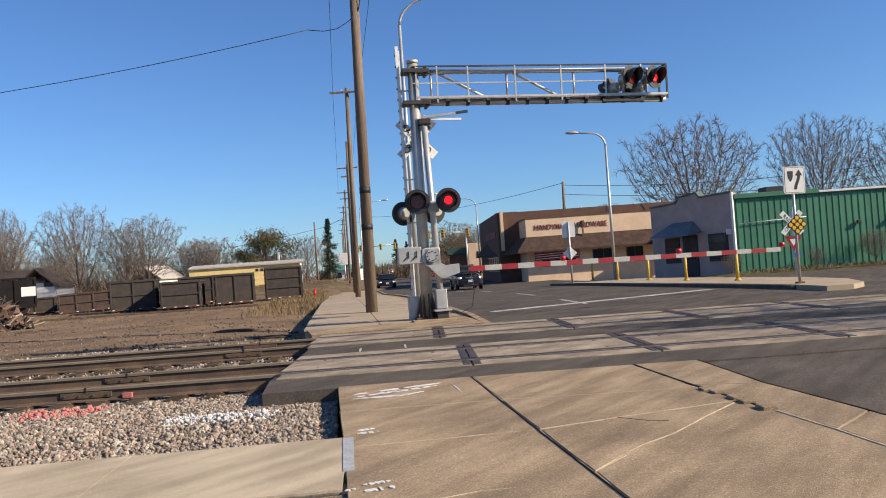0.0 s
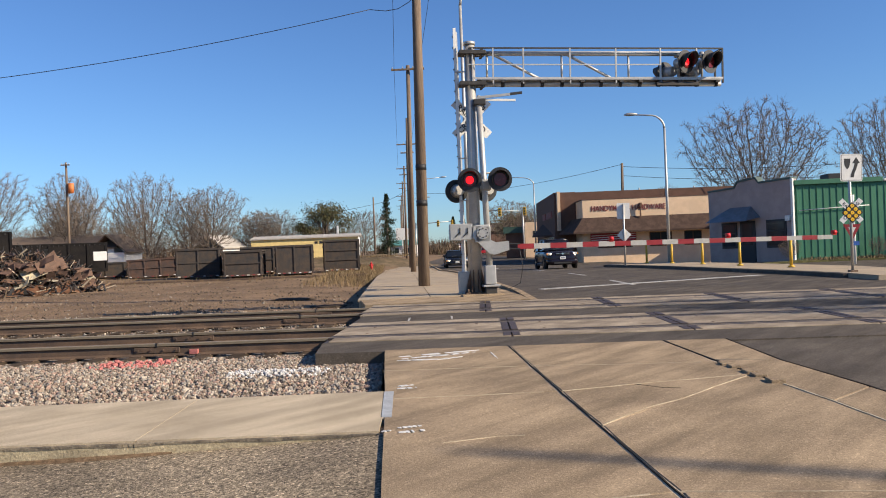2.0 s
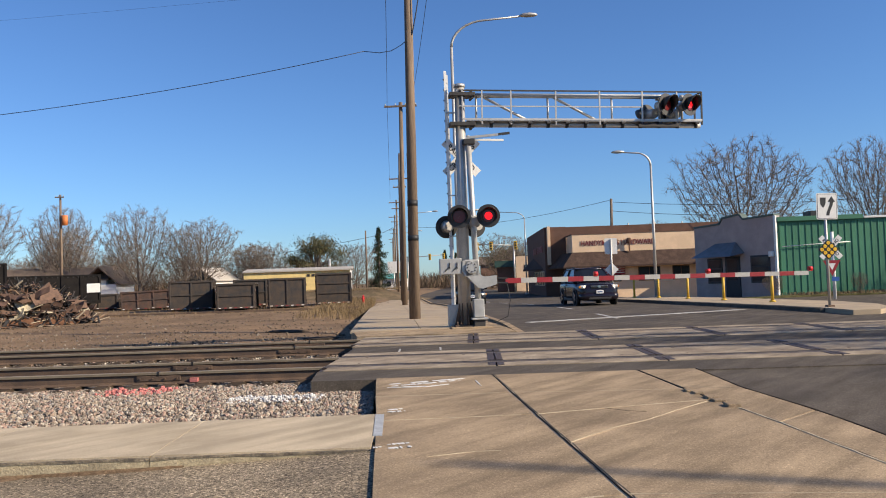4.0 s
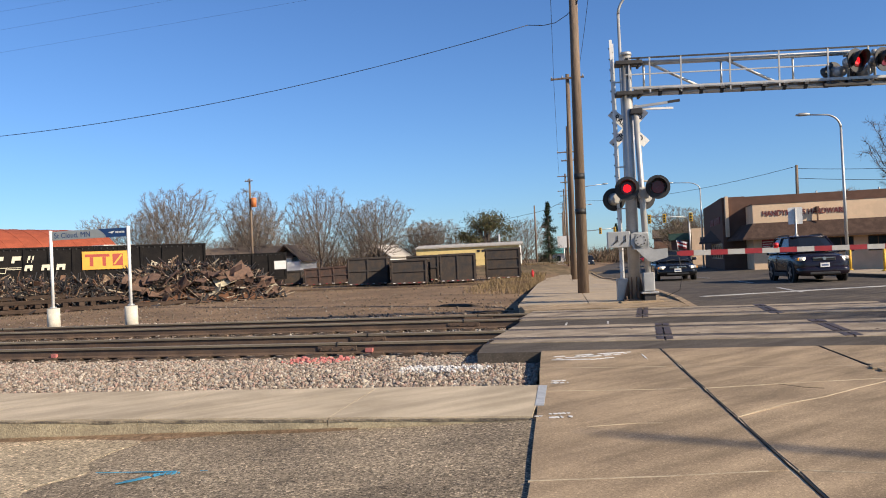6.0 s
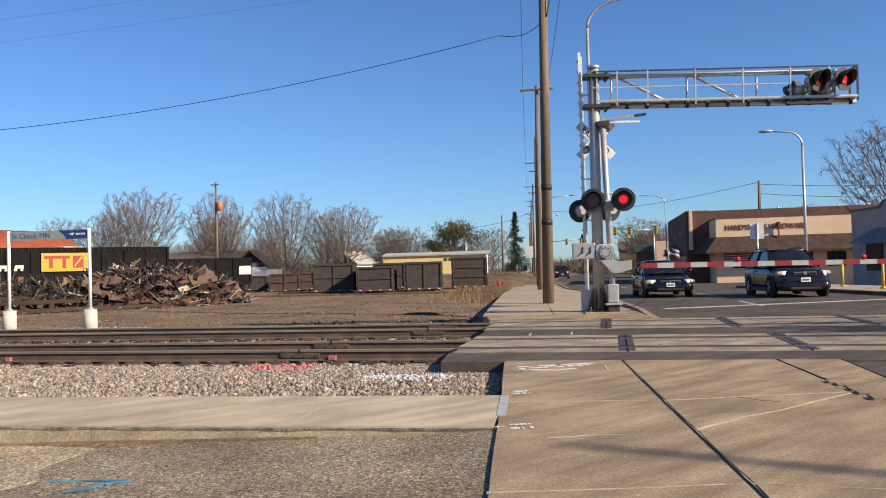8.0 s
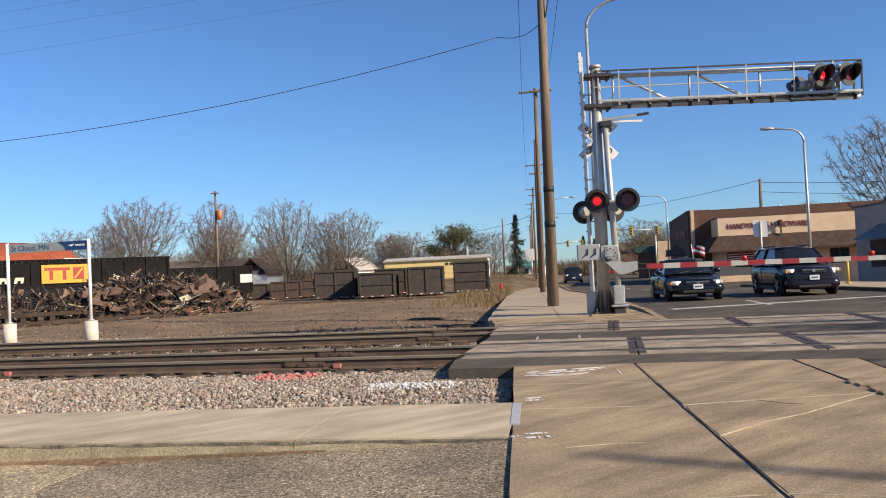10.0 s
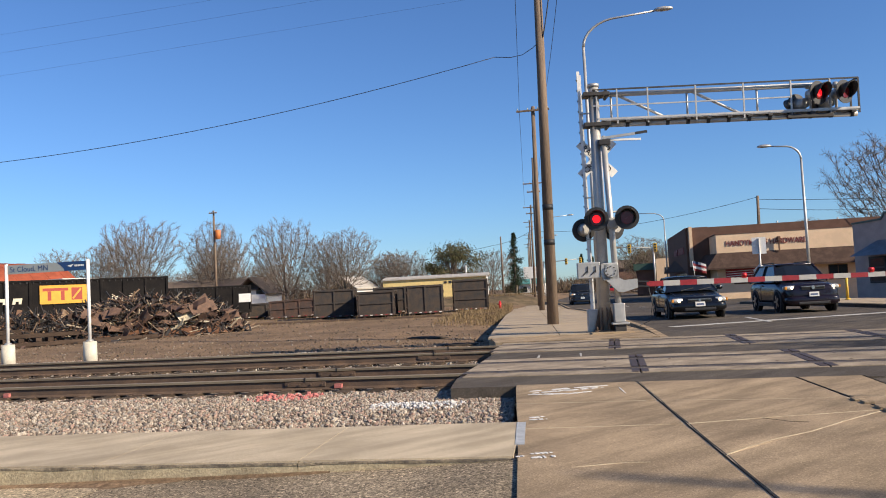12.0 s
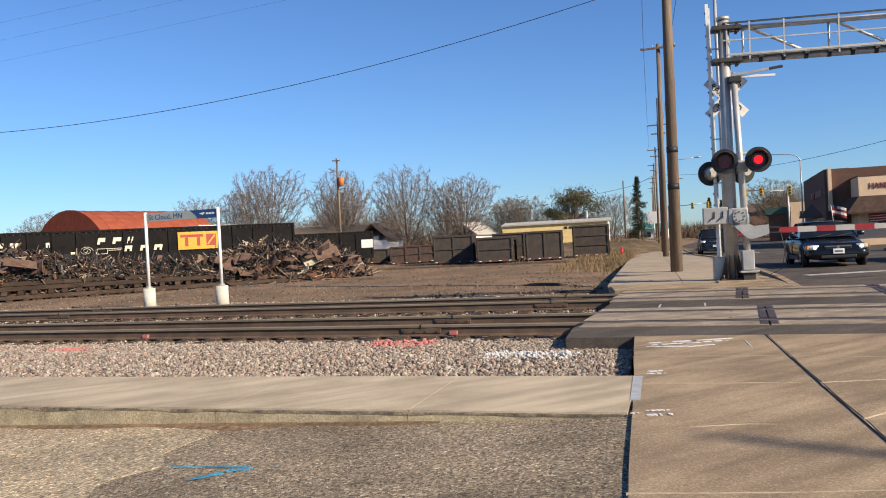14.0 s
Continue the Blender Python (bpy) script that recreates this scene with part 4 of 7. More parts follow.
def street_lamp(at, height, reach, label, turn=1):
    p = thing("street_lamp", at, label, "street lamp", "street lamps")
    part("pole", tube(bmesh.new(), (0, 0, 0), (0, 0, height * 0.9), 0.085, 0.055, 14), GALV, p, "", True)
    part("foot", box(bmesh.new(), -0.17, 0.17, -0.17, 0.17, -0.05, 0.12, 0.02), GALV, p)
    pts = [(0, 0, height * 0.9)]
    for k in range(1, 9):
        a = math.pi / 2 * k / 8
        pts.append((turn * reach * 0.42 * (1 - math.cos(a)), 0, height * (0.9 + 0.088 * math.sin(a))))
    pts.append((turn * reach * 0.85, 0, height * 0.996))
    part("arm", pipe(bmesh.new(), pts, 0.055, 10, r1=0.035), GALV, p, "", True)
    bm = bmesh.new()
    bmesh.ops.create_icosphere(bm, subdivisions=2, radius=1.0)
    for v in bm.verts:
        v.co = Vector((turn * reach * 0.95 + v.co.x * 0.36, v.co.y * 0.15, height * 0.998 + v.co.z * (0.10 if v.co.z > 0 else 0.07)))
    part("lamp_head", bm, GALV, p, "", True)
    return p


street_lamp(pose(0.80, 18, 0.0), 11.15, 3.1, "tall grey street lamp with a curved arm")
street_lamp(pose(10.72, 30, -0.1), 7.72, 1.75, "slim grey street lamp with a curved arm", -1)
for b, a0, h in ((78, 2.6, 9.5), (120, 2.6, 10)):
    v = st(a0, b)
    street_lamp(pose(v.x, v.y, -0.45), h, 3.0, "distant grey street lamp")
street_lamp(pose(6.8, 72, -0.4), 8.6, 3.0, "distant grey street lamp", -1)


# ---- median, bollards and road signs ----
MED = [(11.2, 9.3), (11.2, 11.0), (10.95, 13.2), (10.62, 15.3), (10.28, 17.4), (9.95, 19.3), (9.45, 22.2), (8.95, 25.2), (8.4, 28.6), (7.9, 32.6), (8.6, 33.6), (10.6, 33.4), (11.6, 28.5), (12.4, 24.0), (13.0, 19.5), (13.5, 15.5), (13.4, 12.5), (12.6, 10.1), (11.9, 9.3)]


def median_piece(name, pts, top, material, label):
    bm = prism(bmesh.new(), pts, -0.8, top)
    for v in bm.verts:
        v.co.z += dip(v.co.y)
    return setting(name, bm, material, label)


median_piece("median", MED, 0.10, CONCRETE_SUN, "raised concrete traffic median")
median_piece("median_kerb", [(x - 0.13, y) for x, y in MED[1:10]] + MED[9:0:-1], 0.085, mat("dark_kerb", (0.14, 0.12, 0.10), 0.9, var=0.3), "dark kerb along the median")


def bollard(at):
    b = thing("bollard", at, "yellow painted steel bollard on the median", "bollard", "median bollards")
    part("post", tube(bmesh.new(), (0, 0, 0.02), (0, 0, 0.96), 0.055, n=14), YELLOW, b, "", True)
    part("cap", tube(bmesh.new(), (0, 0, 0.96), (0, 0, 1.0), 0.058, 0.03, 14), YELLOW, b, "", True)
    part("foot_flange", tube(bmesh.new(), (0, 0, 0), (0, 0, 0.06), 0.13, 0.08, 14), YELLOW, b, "", True)
    return b


b0 = bollard(pose(11.70, 16.4, 0.10))
for x, y in ((11.24, 20.4), (10.85, 24.3), (10.45, 28.3), (9.98, 32.0)):
    copy_thing(b0, pose(x, y, 0.10 + dip(y)))


def plate(bm, pts, t=0.006):
    """A flat sign plate with an outline in (x, z), facing -y."""
    a = [bm.verts.new((x, 0, z)) for x, z in pts]
    b = [bm.verts.new((x, t, z)) for x, z in pts]
    bm.faces.new(a), bm.faces.new(b[::-1])
    for k in range(len(pts)):
        bm.faces.new((a[k], b[k], b[(k + 1) % len(pts)], a[(k + 1) % len(pts)]))
    return bm


def rounded(w, h, r, n=5):
    out = []
    for cx, cz, a0 in ((w / 2 - r, h / 2 - r, 0), (-w / 2 + r, h / 2 - r, 90), (-w / 2 + r, -h / 2 + r, 180), (w / 2 - r, -h / 2 + r, 270)):
        out += [(cx + r * math.cos(radians(a0 + 90 * k / n)), cz + r * math.sin(radians(a0 + 90 * k / n))) for k in range(n + 1)]
    return out


keep = thing("road_sign", pose(11.55, 11.5, 0.10, 0, 0, 2), "white median sign above a diamond object marker", "road sign")
part("post", tube(bmesh.new(), (0, 0, 0), (0, 0, 3.27), 0.04, n=10), GALV, keep, "", True)
part("foot", box(bmesh.new(), -0.1, 0.1, -0.1, 0.1, -0.01, 0.05, 0.01), RUST, keep)
pl = part("sign_plate", plate(bmesh.new(), rounded(0.61, 0.76, 0.05)), WHITE, keep, "white plate with black arrow", at=pose(0.04, -0.055, 2.90, 0, 1.5))
part("border", plate(bmesh.new(), rounded(0.56, 0.71, 0.04), 0.002), LABEL_BLACK, pl, at=pose(0, -0.003, 0))
part("face", plate(bmesh.new(), rounded(0.54, 0.69, 0.035), 0.002), WHITE, pl, at=pose(0, -0.006, 0))
part("median_symbol", plate(bmesh.new(), [(-0.20, 0.25), (-0.03, 0.25), (-0.04, 0.08), (-0.075, 0.0), (-0.115, -0.05), (-0.155, 0.0), (-0.19, 0.08)], 0.003), LABEL_BLACK, pl, at=pose(0, -0.010, 0))
bm = bmesh.new()
curve = [(0.02 + 0.11 * (1 - math.cos(math.pi * k / 10)) / 2 + 0.0, -0.27 + 0.40 * k / 10) for k in range(11)]
plate(bm, [(x - 0.045, z) for x, z in curve] + [(x + 0.045, z) for x, z in curve[::-1]], 0.003)
plate(bm, [(0.02, 0.12), (0.24, 0.12), (0.13, 0.29)], 0.003)
part("arrow", bm, LABEL_BLACK, pl, at=pose(0, -0.010, 0))
dia = part("marker_plate", plate(bmesh.new(), [(0.30, 0), (0, 0.30), (-0.30, 0), (0, -0.30)]), LABEL_BLACK, keep, "black diamond marker with yellow reflectors", at=pose(0.02, -0.055, 1.65))
REFL = mat("amber_reflector", (0.85, 0.50, 0.03), 0.35, var=0.1, scale=9, bump=0)
for i in range(3):
    for j in range(3):
        u, v = (i - 1) * 0.125, (j - 1) * 0.125
        x, z = (u - v), (u + v)
        c = part("reflector", tube(bmesh.new(), (x * 0.75, -0.014, z * 0.75), (x * 0.75, 0, z * 0.75), 0.052, 0.055, 14), REFL, dia)
        part("reflector_rim", tube(bmesh.new(), (x * 0.75, -0.016, z * 0.75), (x * 0.75, -0.013, z * 0.75), 0.010, n=10), LABEL_BLACK, c)

cb = thing("crossbuck_sign", pose(15.2, 19.5, 0.0, 0, 0, -2), "white crossbuck with a red yield sign on a post", "road sign")
part("post", tube(bmesh.new(), (0, 0, 0), (0, 0, 2.6), 0.06, n=10), WHITE, cb, "", True)
for ang, words in ((-48, "RAILROAD"), (48, "CROSSING")):
    m = pose(-0.1, -0.08 - (0.012 if ang > 0 else 0), 2.0) @ Matrix.Rotation(radians(-ang), 4, "Y")
    b = part("crossbuck_board", box(bmesh.new(), -0.55, 0.55, -0.006, 0.004, -0.105, 0.105, 0.003), WHITE, cb, "white crossbuck board with black letters", at=m)
    lettering("letters", words, 0.17, LABEL_BLACK, b, pose(0, -0.009, -0.06), "black letters", 0.001, 1.0, 0.002, "CENTER")
yl = part("yield_plate", plate(bmesh.new(), [(-0.36, 0.2), (0.30, 0.2), (-0.03, -0.40)]), REDSTRIPE, cb, "red and white yield triangle", at=pose(-0.05, -0.06, 1.3))
part("face", plate(bmesh.new(), [(-0.17, 0.08), (0.11, 0.08), (-0.03, -0.18)], 0.003), WHITE, yl, at=pose(0, -0.005, 0))
part("notice_plate", plate(bmesh.new(), rounded(0.28, 0.16, 0.02)), mat("blue_sign", (0.03, 0.12, 0.42), 0.5), cb, "small blue notice plate", at=pose(0.03, -0.06, 0.78))

bs = thing("road_sign", pose(8.15, 28, -0.0, 0, 0, -4), "unpainted backs of two road signs on a post", "road sign")
part("post", tube(bmesh.new(), (0, 0, 0), (0, 0, 3.0), 0.045, n=10), GALV, bs, "", True)
part("sign_plate", plate(bmesh.new(), rounded(0.62, 0.78, 0.04)), WHITE, bs, "", at=pose(0.0, 0.05, 2.66))
part("diamond_plate", plate(bmesh.new(), [(0.34, 0), (0, 0.34), (-0.34, 0), (0, -0.34)]), WHITE, bs, "", at=pose(0, 0.05, 1.5))

# station sign on two posts in concrete blocks
stn = thing("station_sign", pose(-15.85, 9.95, -0.19, 0, 0, 1), "grey and blue station name sign on two white posts", "station sign")
SIGNGREY = mat("sign_grey", (0.33, 0.35, 0.33), 0.5, var=0.08, scale=4, bump=0.03)
SIGNBLUE = mat("sign_blue", (0.015, 0.055, 0.16), 0.5, var=0.08, scale=4, bump=0.03)
for x in (-1.42, 1.42):
    part("post", tube(bmesh.new(), (x, 0, 0.45), (x, 0, 3.02), 0.05, n=14), WHITE, stn, "", True)
    bm = tube(bmesh.new(), (x, 0, -0.35), (x, 0, 0.50), 0.205, 0.195, 24)
    part("footing", bm, mat("footing_concrete", (0.62, 0.57, 0.46), 0.9, var=0.15, scale=5), stn, "pale round concrete footing")
    part("post_collar", tube(bmesh.new(), (x, 0, 0.50), (x, 0, 0.56), 0.13, 0.09, 16), ALU, stn, "", True)
bd = part("sign_board", box(bmesh.new(), -1.36, 1.36, -0.02, 0.02, 2.70, 2.98, 0.004), SIGNGREY, stn, "grey and blue board")
cv = [(0.35 + 0.28 * math.sin(k / 8 * math.pi / 2), 2.98 - 0.28 * (k / 8)) for k in range(9)]
part("blue_panel", plate(bmesh.new(), [(1.36, 2.70), (1.36, 2.98)] + [(x, z) for x, z in cv], 0.003), SIGNBLUE, bd, "dark blue panel", at=pose(0, -0.0245, 0))
lettering("letters", "St Cloud, MN", 0.24, SIGNBLUE, bd, pose(-1.28, -0.024, 2.76), "dark blue letters", 0.001, 1.0, 0.0)
bm = plate(bmesh.new(), [(0.72, 2.86), (0.95, 2.90), (0.86, 2.81)], 0.002)
for k in range(6):
    plate(bm, [(0.98 + k * 0.055, 2.82), (1.02 + k * 0.055, 2.82), (1.02 + k * 0.055, 2.88), (0.98 + k * 0.055, 2.88)], 0.002)
part("emblem", bm, WHITE, bd, "small white emblem bars", at=pose(0, -0.029, 0))

# road paint
def paint(pts, z=0.004, name="road_marking", label="worn white road line", m=None):
    return tagged(new(name, mesh(name, prism(bmesh.new(), pts, z - 0.01, z), m or PAINTLINE)), label, "road marking")


def stroke(p, q, w, **k):
    p, q = Vector(p), Vector(q)
    t = Vector((-(q - p).y, (q - p).x)).normalized() * w / 2
    return paint([tuple(p + t), tuple(p - t), tuple(q - t), tuple(q + t)], **k)


stroke((2.82, 10.9), (9.96, 14.3), 0.36, z=-0.024, label="worn white stop line across the lanes")
stroke((5.48, 11.5), (5.32, 14.6), 0.12, z=-0.023, label="worn white lane line")
for k in range(4):
    y = 19 + k * 9.0
    v0, v1 = st(7.2, y), st(7.2, y + 3)
    bm = ribbon([((v0.x - 0.06, v0.y), (v0.x + 0.06, v0.y), -0.022 + dip(v0.y)), ((v1.x - 0.06, v1.y), (v1.x + 0.06, v1.y), -0.022 + dip(v1.y))], -0.9)
    tagged(new("road_marking", mesh("road_marking", bm, PAINTLINE)), "worn white lane dash", "road marking")


def smear(name, label, m, marks, z, seed):
    """Sprayed marks as ragged flat blotches."""
    rnd = random.Random(seed)
    bm = bmesh.new()
    for x0, y0, x1, y1, w in marks:
        n = 14
        up, dn = [], []
        d = Vector((x1 - x0, y1 - y0))
        t = Vector((-d.y, d.x)).normalized()
        for k in range(n + 1):
            c = Vector((x0, y0)) + d * k / n
            h = w * (0.35 + 0.65 * math.sin(math.pi * (k + 0.5) / (n + 1))) * rnd.uniform(0.4, 1.1) / 2
            up.append(tuple(c + t * h)), dn.append(tuple(c - t * h))
        for k in range(n):
            if rnd.random() < 0.85:
                vs = [bm.verts.new((*p, z)) for p in (dn[k], dn[k + 1], up[k + 1], up[k])]
                vs2 = [bm.verts.new((*p, z - 0.004)) for p in (dn[k], dn[k + 1], up[k + 1], up[k])]
                bm.faces.new(vs), bm.faces.new(vs2[::-1])
                for i in range(4):
                    bm.faces.new((vs[i], vs2[i], vs2[(i + 1) % 4], vs[(i + 1) % 4]))
    return tagged(new(name, mesh(name, bm, m)), label, "paint mark")


CHALK = mat("white_spray_paint", (0.72, 0.70, 0.66), 0.85, var=0.2, scale=6, fine=50)
smear("spray_mark", "white sprayed survey scrawl on the walk", CHALK, [(0.25, -2.44, 1.16, -2.06, 0.11), (0.30, -2.62, 0.78, -2.36, 0.09), (0.58, -2.50, 1.12, -2.22, 0.10), (0.26, -2.74, 0.82, -2.72, 0.08), (0.7, -2.76, 0.98, -2.58, 0.08), (1.30, -2.3, 1.37, -2.85, 0.025)], 0.006, 1)
smear("spray_mark", "small white sprayed tick on the walk", CHALK, [(0.42, -4.42, 0.58, -4.36, 0.07), (0.44, -4.54, 0.62, -4.50, 0.07)], 0.006, 2)
smear("spray_mark", "small white sprayed mark on the walk", CHALK, [(0.62, -6.10, 0.78, -6.05, 0.06), (0.64, -6.24, 0.84, -6.18, 0.07), (0.52, -6.2, 0.58, -6.17, 0.05)], 0.006, 3)
smear("spray_mark", "faded blue utility line sprayed on asphalt", mat("blue_spray_paint", (0.10, 0.36, 0.52), 0.9, var=0.4, scale=6, fine=60), [(-2.40, -7.62, -1.25, -7.46, 0.022), (-1.98, -7.86, -1.80, -7.60, 0.06), (-1.86, -7.62, -1.70, -7.56, 0.09)], -0.112, 4)
for x, y in ((-0.1, 2.9), (0.65, 2.95)):
    stroke((x, y), (x + 0.03, y - 0.6), 0.035, z=-0.006, label="faint white tick on asphalt")
PINK = mat("pink_spray_paint", (0.56, 0.20, 0.175), 0.85, var=0.25, scale=8)
ROCKWHITE = mat("white_sprayed_stone", (0.60, 0.58, 0.55), 0.85, var=0.15, scale=8)
stones("sprayed_stones", "ballast stones sprayed pink", 130, lambda r: (-2.95 - 1.0 * r.random(), -0.75 - 0.7 * r.random(), -0.175 + 0.02 * r.random()), 0.015, 0.04, PINK)
stones("sprayed_stones", "ballast stones sprayed pink", 110, lambda r: (-8.85 - 0.6 * r.random(), -1.5 - 0.35 * r.random(), -0.165 + 0.02 * r.random()), 0.015, 0.04, PINK)
stones("sprayed_stones", "ballast stones sprayed white", 260, lambda r: (-0.55 - 1.15 * r.random(), -2.35 - 0.5 * r.random() ** 2, -0.125 + 0.02 * r.random()), 0.010, 0.026, ROCKWHITE)
for x, w in ((-3.05, 0.12), (-9.0, 0.1)):
    tagged(new("spray_mark", mesh("spray_mark", box(bmesh.new(), x, x + w, -0.075, -0.0145, -0.165, -0.10), PINK)), "pink sprayed patch on the rail web", "paint mark")


# ---- the scrap yard ----
BINGREY = mat("dark_bin_steel", (0.046, 0.049, 0.052), 0.86, 0.1, var=0.4, scale=2.2, fine=30, bump=0.15, second=(0.085, 0.066, 0.053), mix=(0.40, 0.72))
BINRUST = mat("rusty_bin_steel", (0.12, 0.068, 0.048), 0.8, 0.2, var=0.3, scale=2, fine=30, bump=0.2, second=(0.07, 0.05, 0.042))
BININSIDE = mat("rust_brown_steel", (0.17, 0.085, 0.05), 0.85, 0.1, var=0.35, scale=3)
CARBLACK = mat("gondola_black", (0.0075, 0.0078, 0.009), 0.88, var=0.35, scale=1.5, fine=20, second=(0.016, 0.014, 0.013), mix=(0.45, 0.8))
CARYELLOW = mat("gondola_yellow", (0.70, 0.36, 0.035), 0.6, var=0.12, scale=3)
CREAM = mat("cream_lettering", (0.66, 0.60, 0.45), 0.7, var=0.1, scale=4)


def roll_off(at, w, h, depth, front, label, rails=1, posts=1, lid=False):
    """An open steel roll-off container: its front gate faces -y."""
    c = thing("scrap_bin", at, label, "scrap bin", "roll-off bins")
    t = 0.06
    part("front_panel", box(bmesh.new(), -w / 2, w / 2, 0, t, 0.14, h, 0.01), front, c)
    part("back_panel", box(bmesh.new(), -w / 2, w / 2, depth - t, depth, 0.14, h, 0.01), front, c)
    for s in (-1, 1):
        part("side_panel", box(bmesh.new(), s * w / 2 - (t if s > 0 else 0), s * w / 2 + (0 if s > 0 else t), t, depth - t, 0.14, h, 0.005), front, c)
        for k in range(int(depth / 0.75)):
            y = 0.4 + k * 0.75
            part("side_rib", box(bmesh.new(), s * w / 2 - (0 if s > 0 else 0.07), s * w / 2 + (0.07 if s > 0 else 0), y, y + 0.09, 0.14, h - 0.04), front, c)
        part("side_top_rail", box(bmesh.new(), s * (w / 2) - 0.06, s * (w / 2) + 0.06, 0.0, depth, h - 0.02, h + 0.07, 0.012), front, c)
    part("floor_panel", box(bmesh.new(), -w / 2 + t, w / 2 - t, t, depth - t, 0.14, 0.2), BININSIDE, c)
    part("top_rail", box(bmesh.new(), -w / 2 - 0.05, w / 2 + 0.05, -0.07, 0.02, h - 0.06, h + 0.07, 0.012), front, c)
    part("bottom_rail", box(bmesh.new(), -w / 2 - 0.03, w / 2 + 0.03, -0.06, 0.02, 0.12, 0.24, 0.012), BINRUST, c, "rusty bottom rail with reflector tape")
    for k in range(7):
        x = -w / 2 + 0.18 + k * (w - 0.36) / 6
        part("reflector", box(bmesh.new(), x - 0.08, x + 0.08, -0.064, -0.058, 0.16, 0.20), REDSTRIPE if k % 2 else WHITE, c)
    for k in range(rails):
        z = 0.2 + (h - 0.2) * (k + 1) / (rails + 1)
        part("gate_rail", box(bmesh.new(), -w / 2 + 0.03, w / 2 - 0.03, -0.06, 0.01, z - 0.045, z + 0.045, 0.01), front, c)
    for k in range(posts + 2):
        x = -w / 2 + 0.05 + k * (w - 0.1) / (posts + 1)
        part("gate_post", box(bmesh.new(), x - 0.045, x + 0.045, -0.065, 0.01, 0.2, h, 0.01), front, c)
    for s in (-1, 1):
        for z in (0.5, h - 0.4):
            part("hinge", tube(bmesh.new(), (s * (w / 2 + 0.06), -0.04, z - 0.08), (s * (w / 2 + 0.06), -0.04, z + 0.08), 0.03, n=8), BINRUST, c)
    for s in (-1, 1):
        part("skid", box(bmesh.new(), s * w / 3 - 0.07, s * w / 3 + 0.07, 0.0, depth, 0.0, 0.13), BINRUST, c)
        part("roller", tube(bmesh.new(), (s * w / 2.4 - 0.1, 0.25, 0.09), (s * w / 2.4 + 0.1, 0.25, 0.09), 0.09, n=12), BINRUST, c)
    return c


roll_off(pose(-8.29, 43.0, -0.16, 0, 0, 10.5), 2.35, 2.15, 4.2, BINGREY, "tall dark grey steel scrap bin", 2, 0)
roll_off(pose(-10.5, 38.6, -0.14, 0, 0, 13), 2.28, 1.85, 4.2, BINGREY, "dark grey scrap bin with double doors", 0, 1)
roll_off(pose(-13.4, 37.3, -0.14, 0, 0, 12), 2.26, 1.62, 4.2, BINGREY, "grey-blue steel scrap bin with rusty rim", 1, 0)
roll_off(pose(-14.5, 44.6, -0.14, 0, 0, 14), 2.26, 1.9, 4.0, BINGREY, "dark scrap bin behind the others", 1, 0)
roll_off(pose(-16.85, 39.2, -0.14, 0, 0, 15.5), 2.68, 1.88, 4.2, BINGREY, "dark grey scrap bin with cross ribs", 1, 1)
roll_off(pose(-21.9, 51.5, -0.14, 0, 0, 18), 2.5, 1.3, 4.0, BINGREY, "dark grey scrap bin set back", 0, 1)
roll_off(pose(-22.6, 46.0, -0.16, 0, -1.5, 14), 3.4, 1.38, 5.5, BINRUST, "low rusty brown scrap bin", 1, 2)
roll_off(pose(-28.7, 50.0, -0.15, 0, 0, 18), 4.1, 1.22, 5.0, BINGREY, "low dark scrap bin", 0, 2)
roll_off(pose(-24.9, 51.5, -0.15, 0, 0, 0), 2.4, 1.25, 5.0, BINGREY, "low dark scrap bin in shade", 0, 1)


